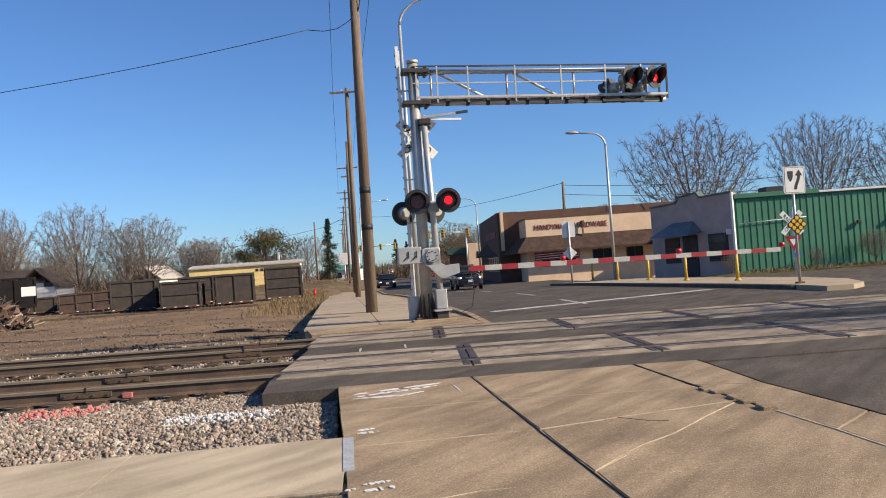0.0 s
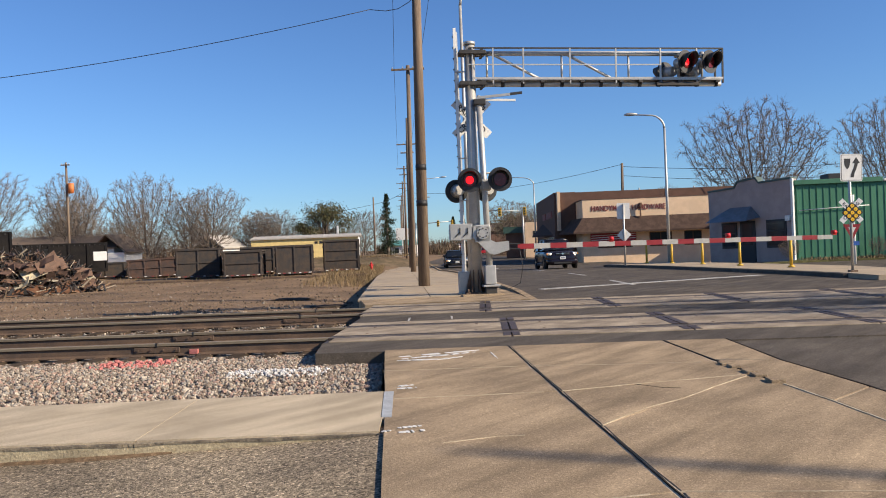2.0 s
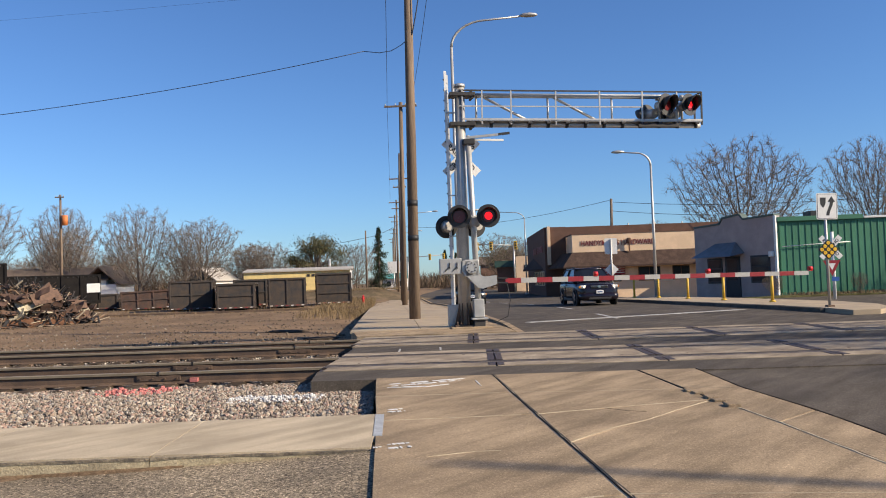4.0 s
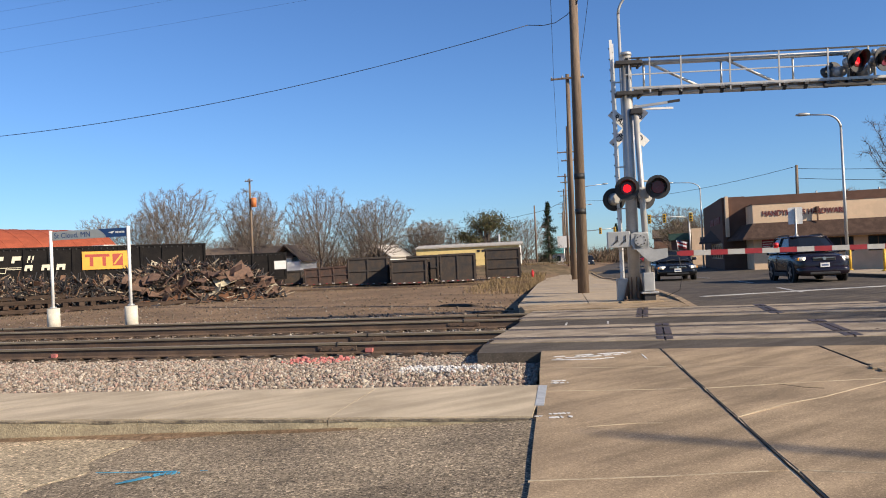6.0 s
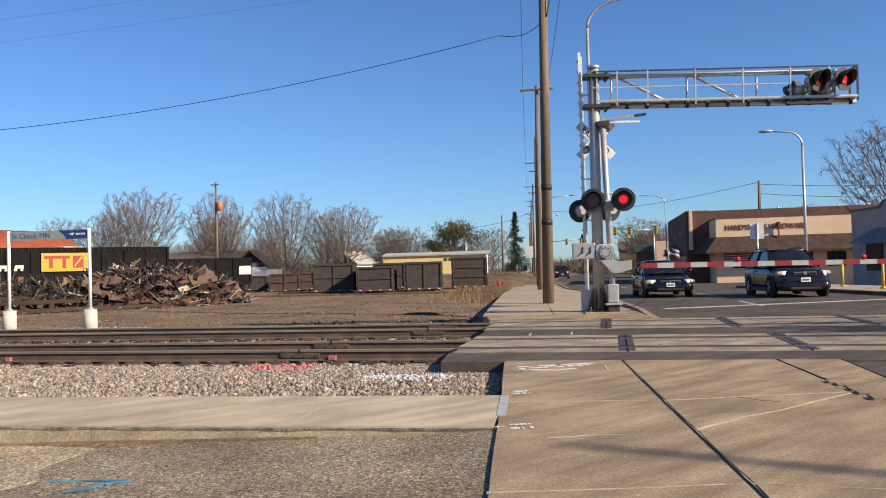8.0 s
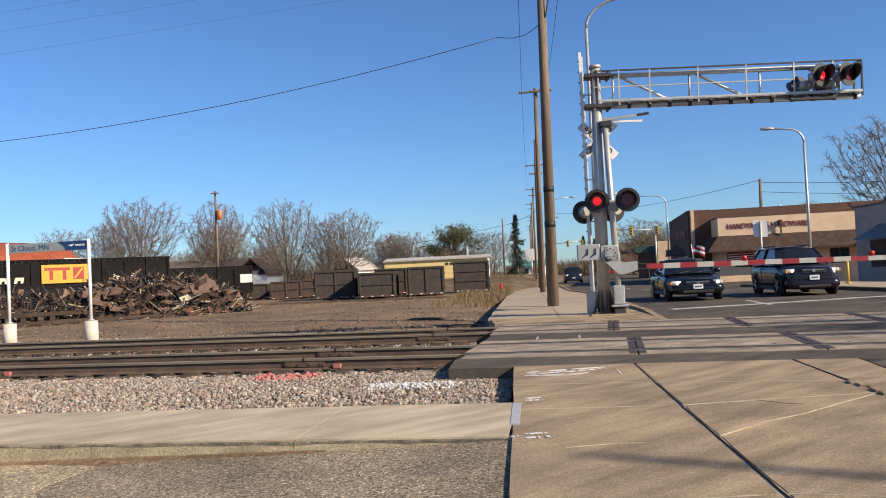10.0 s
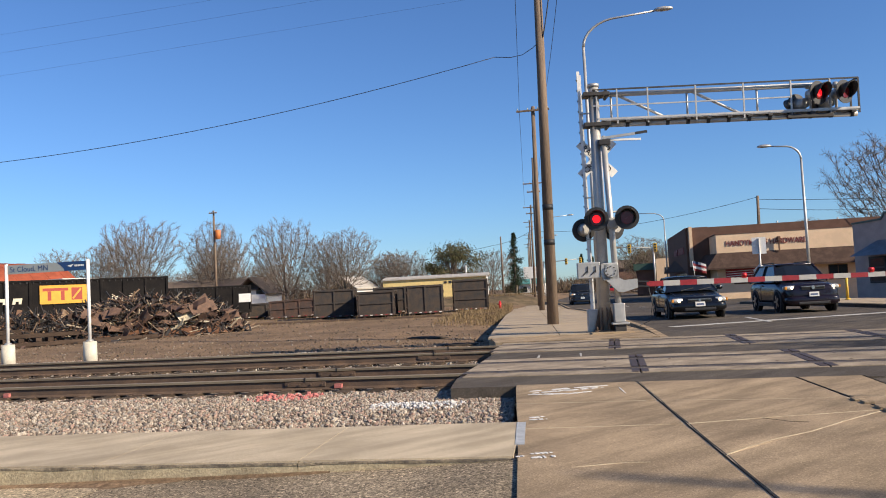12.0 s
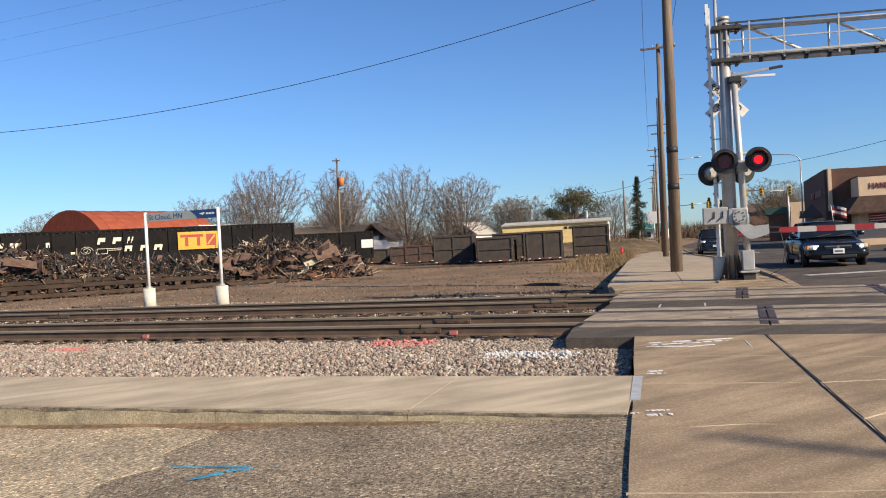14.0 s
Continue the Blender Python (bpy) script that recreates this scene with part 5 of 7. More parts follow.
def gondola(at, length, zb, zt, label, marked):
    """An open rail wagon along local x, its near side facing -y."""
    g = thing("gondola_wagon", at, label, "rail wagon", "gondola wagons")
    w = 2.9
    part("near_side", box(bmesh.new(), 0, length, -0.06, 0.0, zb, zt - 0.08, 0.01), CARBLACK, g)
    part("far_side", box(bmesh.new(), 0, length, w, w + 0.06, zb, zt - 0.08, 0.01), CARBLACK, g)
    for x in (0, length - 0.08):
        part("end_wall", box(bmesh.new(), x, x + 0.08, 0, w, zb, zt - 0.05, 0.01), CARBLACK, g)
    part("floor_deck", box(bmesh.new(), 0, length, 0, w, zb - 0.05, zb + 0.05), BININSIDE, g)
    for y in (-0.12, w - 0.02):
        part("top_chord", box(bmesh.new(), -0.05, length + 0.05, y, y + 0.16, zt - 0.12, zt, 0.02), CARBLACK, g)
        part("side_sill", box(bmesh.new(), 0, length, y, y + 0.14, zb - 0.22, zb + 0.03, 0.015), CARBLACK, g)
    nr = int(length / 1.3)
    for k in range(nr + 1):
        x = 0.06 + k * (length - 0.12) / nr
        part("side_stake", box(bmesh.new(), x - 0.075, x + 0.075, -0.15, -0.05, zb, zt - 0.1, 0.02), CARBLACK, g)
    for k in range(int(length / 0.35)):
        x = 0.2 + k * 0.35
        part("rim_cleat", box(bmesh.new(), x - 0.03, x + 0.03, -0.135, -0.115, zt - 0.20, zt - 0.11), BLACK, g)
    for k in range(5):
        for x in (length - 0.02, 0.0):
            part("end_rib", box(bmesh.new(), x - 0.03, x + 0.09, 0.1, w - 0.1, zb + 0.15 + k * 0.4, zb + 0.24 + k * 0.4, 0.01), CARBLACK, g)
    for x in (2.2, length - 2.2):
        tr = part("truck_frame", box(bmesh.new(), x - 1.25, x + 1.25, 0.35, w - 0.35, 0.45, 0.75, 0.05), RUST, g, "rusty wheel truck")
        for dx in (-0.85, 0.85):
            for y in (0.62, w - 0.62):
                part("wheel", tube(bmesh.new(), (x + dx, y - 0.06, 0.46), (x + dx, y + 0.06, 0.46), 0.44, n=20), RUST, tr)
    if marked:
        # yellow emblem field with plain rust-red shapes
        e = part("emblem_field", box(bmesh.new(), 11.0, 13.6, -0.168, -0.158, 1.92, 3.02), CARYELLOW, g, "yellow painted emblem field")
        RED = mat("emblem_red", (0.36, 0.05, 0.03), 0.6, var=0.1, scale=4)
        part("emblem_shape", box(bmesh.new(), 11.16, 12.55, -0.174, -0.17, 2.68, 2.85), RED, e)
        for x in (11.42, 12.14):
            part("emblem_shape", box(bmesh.new(), x, x + 0.2, -0.174, -0.17, 2.12, 2.67), RED, e)
        part("emblem_shape", box(bmesh.new(), 12.72, 13.32, -0.174, -0.17, 2.12, 2.85), RED, e)
        part("emblem_shape", bar(bmesh.new(), (12.8, -0.178, 2.2), (13.25, -0.178, 2.78), 0.004, 0.1), CARYELLOW, e)
        # unreadable or private lettering as slanted cream bars
        for k, (x, wd) in enumerate(((6.35, 0.45), (7.2, 0.5), (8.02, 0.16), (8.25, 0.12))):
            part("lettering_bar", plate(bmesh.new(), [(x, 2.47), (x + wd * 0.35, 2.47), (x + wd * 0.40, 2.62), (x + wd, 2.62), (x + wd + 0.05, 2.86), (x + 0.09, 2.86)], 0.005), CREAM, g, "cream slanted lettering bar", at=pose(0, -0.166, 0))
        for x, wd in ((7.86, 0.42), (8.75, 0.45), (9.55, 0.48)):
            part("lettering_bar", plate(bmesh.new(), [(x, 1.99), (x + wd * 0.35, 1.99), (x + wd * 0.4, 2.14), (x + wd * 0.75, 2.14), (x + wd * 0.7, 1.99), (x + wd, 1.99), (x + wd + 0.06, 2.33), (x + 0.07, 2.33)], 0.005), CREAM, g, at=pose(0, -0.166, 0))
        bm = bmesh.new()
        for p, q in (((6.3, 1.9), (6.9, 1.9)), ((6.3, 1.9), (6.36, 2.2)), ((6.9, 1.9), (6.95, 2.2)), ((6.36, 2.2), (7.75, 2.2)), ((6.98, 2.1), (7.7, 2.1))):
            bar(bm, (p[0], -0.17, p[1]), (q[0], -0.17, q[1]), 0.02, 0.035)
        part("outline_mark", bm, CREAM, g)
        for row, z in enumerate((2.5, 2.1)):
            for x in (0.95, 1.25, 1.75, 2.0):
                part("lettering_bar", box(bmesh.new(), x, x + 0.18, -0.172, -0.166, z, z + 0.26), CREAM, g)
        for x, z, a, b in ((15.0, 1.95, 0.42, 0.28), (16.0, 2.0, 0.25, 0.1), (16.02, 2.18, 0.2, 0.06), (16.05, 2.32, 0.16, 0.05), (3.6, 2.4, 0.2, 0.3), (4.9, 1.95, 0.25, 0.14)):
            part("stencil_mark", box(bmesh.new(), x, x + a, -0.172, -0.166, z, z + b), CREAM, g)
        pts = [(5.75 + (0.38 - 0.0145 * k) * math.cos(k * 0.62), -0.17, 2.12 + (0.26 - 0.010 * k) * math.sin(k * 0.62)) for k in range(22)]
        part("painted_scrawl", pipe(bmesh.new(), pts, 0.018, 5), CREAM, g, "white painted scrawl")
    return g


gondola(pose(-39.5, 22.0, -0.15, 0, 0, 45.2), 18.4, 1.05, 3.36, "black gondola rail wagon with yellow emblem field", True)
gondola(pose(-35.5, 42.0, -0.6, 0, 0, 35), 10.5, 1.3, 3.25, "dark gondola rail wagon beyond the scrap", False)
ct = thing("notice_board", pose(-26.6, 46.5, 1.2, 0, 0, 20), "small white notice panel on the dark wagon", "notice")
part("panel", box(bmesh.new(), -0.45, 0.45, -0.9, -0.86, 0.1, 0.75, 0.004), WHITE, ct)
part("bracket", box(bmesh.new(), -0.05, 0.05, -0.86, 0.5, 0.3, 0.4), BLACK, ct)

SCRAP = island("scrap_metal", [(0.045, 0.035, 0.03), (0.09, 0.055, 0.04), (0.17, 0.092, 0.052), (0.025, 0.024, 0.023), (0.035, 0.03, 0.03), (0.27, 0.18, 0.11), (0.055, 0.04, 0.034), (0.10, 0.06, 0.045), (0.42, 0.34, 0.24), (0.028, 0.027, 0.028), (0.05, 0.04, 0.036), (0.02, 0.02, 0.02)], 0.75, 0.15)


def ridge(s):
    """Height of the scrap ridge along its length, 0 to 1."""
    return float(np.interp(s, [0, 0.10, 0.22, 0.34, 0.5, 0.62, 0.76, 0.9, 0.97, 1.0], [1.9, 2.25, 2.35, 1.75, 1.35, 1.4, 2.1, 1.95, 1.15, 0.2]))


def scrap_heap():
    """A long heap of torn plates, bars and pipes, joined as loose stuff, over a dark core."""
    rng = random.Random(12)
    a, b = Vector((-36.5, 14.8, 0)), Vector((-18.8, 29.2, 0))
    along = (b - a).normalized()
    side = Vector((along.y, -along.x, 0))
    core = bmesh.new()
    rows = []
    for k in range(41):
        s = k / 40
        h = ridge(s) * 0.78
        c = a.lerp(b, s)
        rows.append([core.verts.new(c + side * (u * 2.4 * (0.4 + 0.6 * min(1, h))) + Vector((0, 0, -0.35 + h * max(0, 1 - abs(u) ** 1.4) + 0.12 * noise.noise((s * 30, u * 3, 1))))) for u in (-1, -0.7, -0.4, -0.1, 0.2, 0.5, 0.8, 1.0)])
    for p, q in zip(rows, rows[1:]):
        for k in range(7):
            core.faces.new((p[k], p[k + 1], q[k + 1], q[k]))
    heap = tagged(new("scrap_heap", mesh("scrap_heap", core, BININSIDE)), "long heap of rusty torn scrap metal", "scrap heap")
    vs, fs = [], []

    def add(m, pts, faces):
        n = len(vs)
        vs.extend(tuple(m @ Vector(q)) for q in pts)
        fs.extend(tuple(n + i for i in f) for f in faces)

    cube = ((0, 1, 3, 2), (4, 6, 7, 5), (0, 4, 5, 1), (2, 3, 7, 6), (0, 2, 6, 4), (1, 5, 7, 3))
    for k in range(9000):
        s = rng.random()
        u = rng.gauss(0.15, 0.42)
        h = ridge(s) * max(0.02, 1 - min(1, abs(u)) ** 1.4)
        c = a.lerp(b, s) + side * (u * 2.3) + Vector((0, 0, -0.32 + h * rng.uniform(0.72, 1.06)))
        m = Matrix.Translation(c) @ Euler((rng.gauss(0, 0.55), rng.gauss(0, 0.55), rng.uniform(0, 6.3))).to_matrix().to_4x4()
        kind = rng.random()
        if kind < 0.30:
            w, d, t = rng.uniform(0.06, 0.48), rng.uniform(0.04, 0.22), 0.010
        elif kind < 0.90:
            w, d = rng.uniform(0.15, 0.85), rng.uniform(0.008, 0.03)
            t = d
        else:
            w, d = rng.uniform(0.12, 0.45), rng.uniform(0.03, 0.09)
            ring = [(x, d * math.cos(i * 1.047), d * math.sin(i * 1.047)) for x in (-w, w) for i in range(6)]
            add(m, ring, [(i, (i + 1) % 6, 6 + (i + 1) % 6, 6 + i) for i in range(6)] + [tuple(range(6))[::-1], tuple(range(6, 12))])
            continue
        add(m, [(x, y, z) for x in (-w, w) for y in (-d, d) for z in (-t, t)], cube)
    me = bpy.data.meshes.new("loose_scrap")
    me.from_pydata(vs, [], fs)
    me.materials.append(SCRAP)
    p = tagged(new("loose_scrap", me), "loose rusty plates, bars and pipes")
    p.parent = heap
    tagged(p, "", "", "", "stuff")
    return a, b, along, side, heap


ha, hb, halong, hside, heap = scrap_heap()
PALE = mat("cream_sheet_metal", (0.55, 0.47, 0.33), 0.7, var=0.25, scale=4)
BROWNPLATE = mat("brown_scrap_plate", (0.15, 0.085, 0.055), 0.8, var=0.3, scale=4)
rng = random.Random(5)
for k in range(130):
    s = rng.choice((rng.uniform(0.02, 0.3), rng.uniform(0.62, 0.99)))
    c = ha.lerp(hb, s) + hside * rng.uniform(0.6, 2.0) + Vector((0, 0, -0.1 + ridge(s) * rng.uniform(0.1, 0.75)))
    w, d = rng.uniform(0.2, 0.95), rng.uniform(0.10, 0.38)
    bm = box(bmesh.new(), -w, w, -d, d, -0.015, 0.015)
    bmesh.ops.subdivide_edges(bm, edges=bm.edges, cuts=2, use_grid_fill=True)
    for v in bm.verts:
        v.co.z += 0.18 * noise.noise(v.co * 1.8 + Vector((k, 0, 0)))
    m = Matrix.Translation(c) @ Euler((rng.uniform(0.3, 1.3), rng.gauss(0, 0.4), rng.uniform(-0.6, 1.2))).to_matrix().to_4x4()
    ob = part("scrap_plate", bm, PALE if (s > 0.8 and k % 3 == 0) else BROWNPLATE, heap, "pale bent sheet" if (s > 0.8 and k % 3 == 0) else "bent rusty plate", at=m)

# stacked track panels and timbers before the heap
TIMBER = mat("old_timber", (0.085, 0.058, 0.042), 0.9, var=0.35, scale=4, rnd=0.3, stretch=(0.2, 1, 1))
stack = thing("track_panel_stack", pose(-33.5, 12.2, -0.42, 0, 0, 43), "stacked dark track panels and rusty rails", "rail stack")
for lvl in range(2):
    for j in range(3):
        y = j * 0.75 + lvl * 0.55
        part("long_rail", box(bmesh.new(), -1 + lvl * 0.8, 17.5 - lvl * 3.5, y - 0.04, y + 0.05, 0.18 + lvl * 0.38, 0.36 + lvl * 0.38, 0.01), TIMBER, stack)
    for k in range(26 - 5 * lvl):
        x = -0.6 + lvl + k * 0.62 + rng.uniform(-0.08, 0.08)
        part("timber", box(bmesh.new(), x - 0.12, x + 0.12, -0.4 + lvl * 0.4, 2.1 + lvl * 0.2, lvl * 0.38, 0.17 + lvl * 0.38, 0.012), TIMBER, stack)
for k in range(5):
    y = 1.6 + 0.3 * k
    part("timber", box(bmesh.new(), 1.0 + rng.random() * 3, 11 + rng.random() * 3, y - 0.11, y + 0.11, 0.76, 0.95, 0.012), TIMBER, stack)

blk = thing("concrete_block", pose(-19.4, 29.0, -0.22, 0, 0, 8), "pale square concrete block by the scrap", "block")
part("body", box(bmesh.new(), -0.42, 0.42, -0.4, 0.4, 0, 0.62, 0.03), CONCRETE_LIGHT, blk)
part("lifting_eye", pipe(bmesh.new(), [(-0.08, 0, 0.6), (-0.08, 0, 0.68), (0, 0, 0.72), (0.08, 0, 0.68), (0.08, 0, 0.6)], 0.012, 6), RUST, blk)
yard_rail = thing("siding_rail", pose(-20, 34.0, -0.16, 0, 0, 2), "half-buried rusty siding rail in the dirt", "rail")
for y in (0, 1.5):
    part("rail", box(bmesh.new(), -30, 14.5, y - 0.035, y + 0.035, -0.1, 0.07, 0.01), RUST, yard_rail)
for k in range(34):
    yard_tie = part("tie", box(bmesh.new(), -18 + k * 0.95 - 0.12, -18 + k * 0.95 + 0.12, -0.5, 2.0, -0.1, 0.005, 0.01), TIE, yard_rail)


def yard_spot(r):
    x, y = -2.2 - 30 * r.random(), 8.5 + 24 * r.random() ** 2.2
    return x, y, ground_z(x, y) + 0.01


def ground_z(x, y):
    near = max(0.0, 1 - abs(x) / 55) * max(0.0, 1 - abs(y - 25) / 55)
    return ground_level(x, y) + 0.10 * near * noise.noise((x * 0.22, y * 0.22, 0.3)) + 0.04 * near * noise.noise((x * 0.9, y * 0.9, 4.0))


YARDSTONES = island("yard_stones", [(0.16, 0.122, 0.085), (0.13, 0.098, 0.07), (0.20, 0.155, 0.11), (0.10, 0.077, 0.058), (0.24, 0.20, 0.155), (0.14, 0.105, 0.075)], 0.95)
stones("yard_gravel", "scattered gravel and rubble on the dirt yard", 6500, yard_spot, 0.012, 0.05, YARDSTONES)


def siding_spot(rng):
    x, y = -1.6 - 32 * rng.random(), 7.0 + 4.2 * rng.random() ** 1.3
    return x, y, max(bed_height(y), ground_z(x, y)) + 0.01 + 0.02 * rng.random()


stones("siding_gravel", "pale gravel strewn beyond the far track", 15000, siding_spot, 0.014, 0.04)
DRYGRASS = island("dry_grass", [(0.24, 0.165, 0.085), (0.18, 0.125, 0.065), (0.27, 0.20, 0.115), (0.13, 0.095, 0.055)], 0.9, 0, 0.0)


def grass(name, label, count, spot, h0, h1, seed):
    r = np.random.default_rng(seed)
    vs, fs = [], []
    for k in range(count):
        x, y, z = spot(r)
        h, a, w = r.uniform(h0, h1), r.uniform(0, 6.3), r.uniform(0.006, 0.015)
        dx, dy = math.cos(a), math.sin(a)
        lx, ly = r.normal(0, 0.35, 2) * h
        n = len(vs)
        vs += [(x - dx * w, y - dy * w, z), (x + dx * w, y + dy * w, z), (x + lx * 0.4 + dx * w * 0.7, y + ly * 0.4 + dy * w * 0.7, z + h * 0.6), (x + lx * 0.4 - dx * w * 0.7, y + ly * 0.4 - dy * w * 0.7, z + h * 0.6), (x + lx, y + ly, z + h)]
        fs += [(n, n + 1, n + 2, n + 3), (n + 3, n + 2, n + 4)]
    me = bpy.data.meshes.new(name)
    me.from_pydata(vs, [], fs)
    me.materials.append(DRYGRASS)
    return tagged(new(name, me), label, "grass", "", "stuff")


def verge(r):
    y = 24 + 34 * r.random()
    x = st(-1.15, y).x - 3.2 * r.random() ** 1.5
    return x, y, ground_z(x, y)


grass("dry_grass", "tall dry tan weeds beside the walk", 6500, verge, 0.08, 0.42, 3)
grass("dry_grass", "sparse dry weeds in the dirt yard", 2500, lambda r: (lambda x, y: (x, y, ground_z(x, y)))(-3 - 22 * r.random(), 30 + 26 * r.random()), 0.05, 0.25, 4)
# a tarry lump and ragged dark seams on the dirt
seam = mat("oily_dirt", (0.075, 0.06, 0.048), 0.9, var=0.3, scale=3)
for k, (x, y, w, d) in enumerate(((-3.4, 12.4, 0.55, 0.22), (-5.2, 15.6, 0.7, 0.2), (-7.2, 11.2, 0.35, 0.2))):
    bm = bmesh.new()
    bmesh.ops.create_icosphere(bm, subdivisions=3, radius=1.0)
    for v in bm.verts:
        f = 1 + 0.35 * noise.noise(v.co * 2 + Vector((k * 5, 0, 0)))
        v.co = Vector((v.co.x * w * f, v.co.y * d * f, v.co.z * 0.06 * f))
    tagged(new("dirt_mound", mesh("dirt_mound", bm, seam, True)), "low mound of dark oily dirt", "dirt mound").matrix_basis = pose(x, y, ground_z(x, y) + 0.02)


# ---- buildings ----
HOUSEWHITE = mat("white_siding", (0.72, 0.70, 0.66), 0.8, var=0.08, scale=3)
STUCCO = mat("tan_stucco", (0.76, 0.55, 0.36), 0.9, var=0.1, scale=1.2, fine=60, bump=0.1)
BROWNROOF = mat("brown_shingle", (0.095, 0.062, 0.048), 0.9, var=0.3, scale=2, fine=30, bump=0.3)
BROWNWALL = mat("brown_siding_and_shade", (0.155, 0.09, 0.065), 0.85, var=0.15, scale=1.5, fine=40)
GREYWALL = mat("grey_painted_block", (0.43, 0.345, 0.315), 0.88, var=0.14, scale=1.5, fine=40, bump=0.15)
GREEN = mat("green_metal_siding", (0.055, 0.20, 0.11), 0.55, 0.1, var=0.12, scale=1.5, fine=30, bump=0.05, rnd=0.12)
GLASS = mat("dark_window_glass", (0.03, 0.034, 0.04), 0.08, var=0.2, scale=2, bump=0)
YELLOWWALL = mat("pale_yellow_siding", (0.74, 0.56, 0.23), 0.8, var=0.1, scale=2)
ROOFGREY = mat("pale_roof_sheet", (0.46, 0.42, 0.36), 0.7, var=0.15, scale=2)
REDHUT = mat("rusty_red_sheet", (0.33, 0.085, 0.045), 0.85, var=0.2, scale=1.2, fine=20)
REDLETTER = mat("dark_red_letters", (0.20, 0.03, 0.025), 0.6, var=0.1, scale=5)

# the hardware store: its long lit side faces the rails, its front the street
hw = thing("hardware_store", pose(9.5, 55, -0.12, 0, 0, 1.0), "tan and brown hardware store with a sloped shingle awning", "store")
part("lower_wall", box(bmesh.new(), 0, 16, 0, 15, -1.0, 2.4), STUCCO, hw, "tan stucco wall")
part("sign_band", box(bmesh.new(), 0.0, 16, -0.25, 15, 3.1, 4.75, 0.02), STUCCO, hw, "tan sign band")
part("upper_storey", box(bmesh.new(), -1.55, 16, 3.5, 16, 2.4, 5.65), BROWNWALL, hw, "brown roof storey")
part("corner_pier", box(bmesh.new(), -1.6, -1.35, 3.3, 6.0, 2.4, 5.75), STUCCO, hw)
# street front wall: stucco, coloured brown for the shade on it
part("street_wall", box(bmesh.new(), -1.8, 0.02, 4.0, 22, -1.0, 5.72), BROWNWALL, hw, "stucco street front with its shade painted brown")
for p0, p1, p2, p3, nm in (((-0.9, -1.15, 2.15), (16, -1.15, 2.15), (16, -0.26, 3.3), (0.0, -0.26, 3.3), "awning"), ((-0.9, -1.15, 2.15), (-2.9, 15, 2.15), (-1.8, 15, 3.3), (0.0, -0.26, 3.3), "side_awning")):
    bm = bmesh.new()
    a = [bm.verts.new(p) for p in (p0, p1, p2, p3)]
    b = [bm.verts.new(Vector(p) - Vector((0, 0, 0.14))) for p in (p0, p1, p2, p3)]
    bm.faces.new(a), bm.faces.new(b[::-1])
    for k in range(4):
        bm.faces.new((a[k], b[k], b[(k + 1) % 4], a[(k + 1) % 4]))
    part(nm, bm, BROWNROOF, hw, "dark brown shingled awning")
part("end_awning", prism(bmesh.new(), [(10.4, -2.4), (14.5, -2.4), (14.5, -1.1), (10.4, -1.1)], 1.9, 2.6), BROWNROOF, hw, "dark brown porch roof")
part("roof_cap", box(bmesh.new(), -0.05, 16.05, -0.28, 3.5, 4.75, 4.83), BROWNWALL, hw)
for x0, x1 in ((1.2, 4.0), (5.4, 7.2), (8.2, 9.6), (11.6, 13.0)):
    wd = part("window", box(bmesh.new(), x0, x1, -0.04, 0.02, 0.8, 1.95, 0.01), BROWNWALL, hw, "brown framed shop window")
    nn = 3 if x1 - x0 > 2 else 2
    for k in range(nn):
        u0 = x0 + 0.06 + k * (x1 - x0 - 0.06) / nn
        part("pane", box(bmesh.new(), u0, u0 + (x1 - x0 - 0.06) / nn - 0.06, -0.055, -0.045, 0.86, 1.89), GLASS, wd)
for k in range(6):
    wd = part("window", box(bmesh.new(), -1.86, -1.80, 5 + k * 1.6, 6.1 + k * 1.6, 0.6, 1.9), STUCCO, hw, "street window")
    part("pane", box(bmesh.new(), -1.875, -1.862, 5.06 + k * 1.6, 6.04 + k * 1.6, 0.66, 1.84), GLASS, wd)
bn = part("banner", box(bmesh.new(), 0.6, 4.3, -0.16, -0.13, 1.35, 2.0), REDSTRIPE, hw, "red and white striped banner")
for k in range(3):
    part("banner_stripe", bar(bmesh.new(), (0.65, -0.165, 1.45 + k * 0.18), (4.25, -0.165, 1.55 + k * 0.18), 0.004, 0.05), WHITE, bn)
lettering("shop_letters", "HANDYMAN'S HARDWARE", 0.60, REDLETTER, hw, pose(0.70, -0.275, 3.82), "dark red raised letters", 0.02, 0.82, 0.002)
for k in range(11):
    if k != 6:
        part("front_letter_bar", box(bmesh.new(), -1.86, -1.80, 6 + k * 0.8, 6.55 + k * 0.8, 3.6, 4.2), REDLETTER, hw, "dark front letter bar")
part("wall_lamp", box(bmesh.new(), 4.55, 4.75, -0.65, -0.26, 4.0, 4.35, 0.02), BROWNWALL, hw, "brown wall lamp")
part("lamp_drop", box(bmesh.new(), 4.6, 4.7, -0.5, -0.4, 3.2, 4.1), BROWNWALL, hw)
for k in range(4):
    part("roof_vent", tube(bmesh.new(), (6 + k * 2.4, 6, 5.65), (6 + k * 2.4, 6, 5.95), 0.07, n=8), GALV, hw)

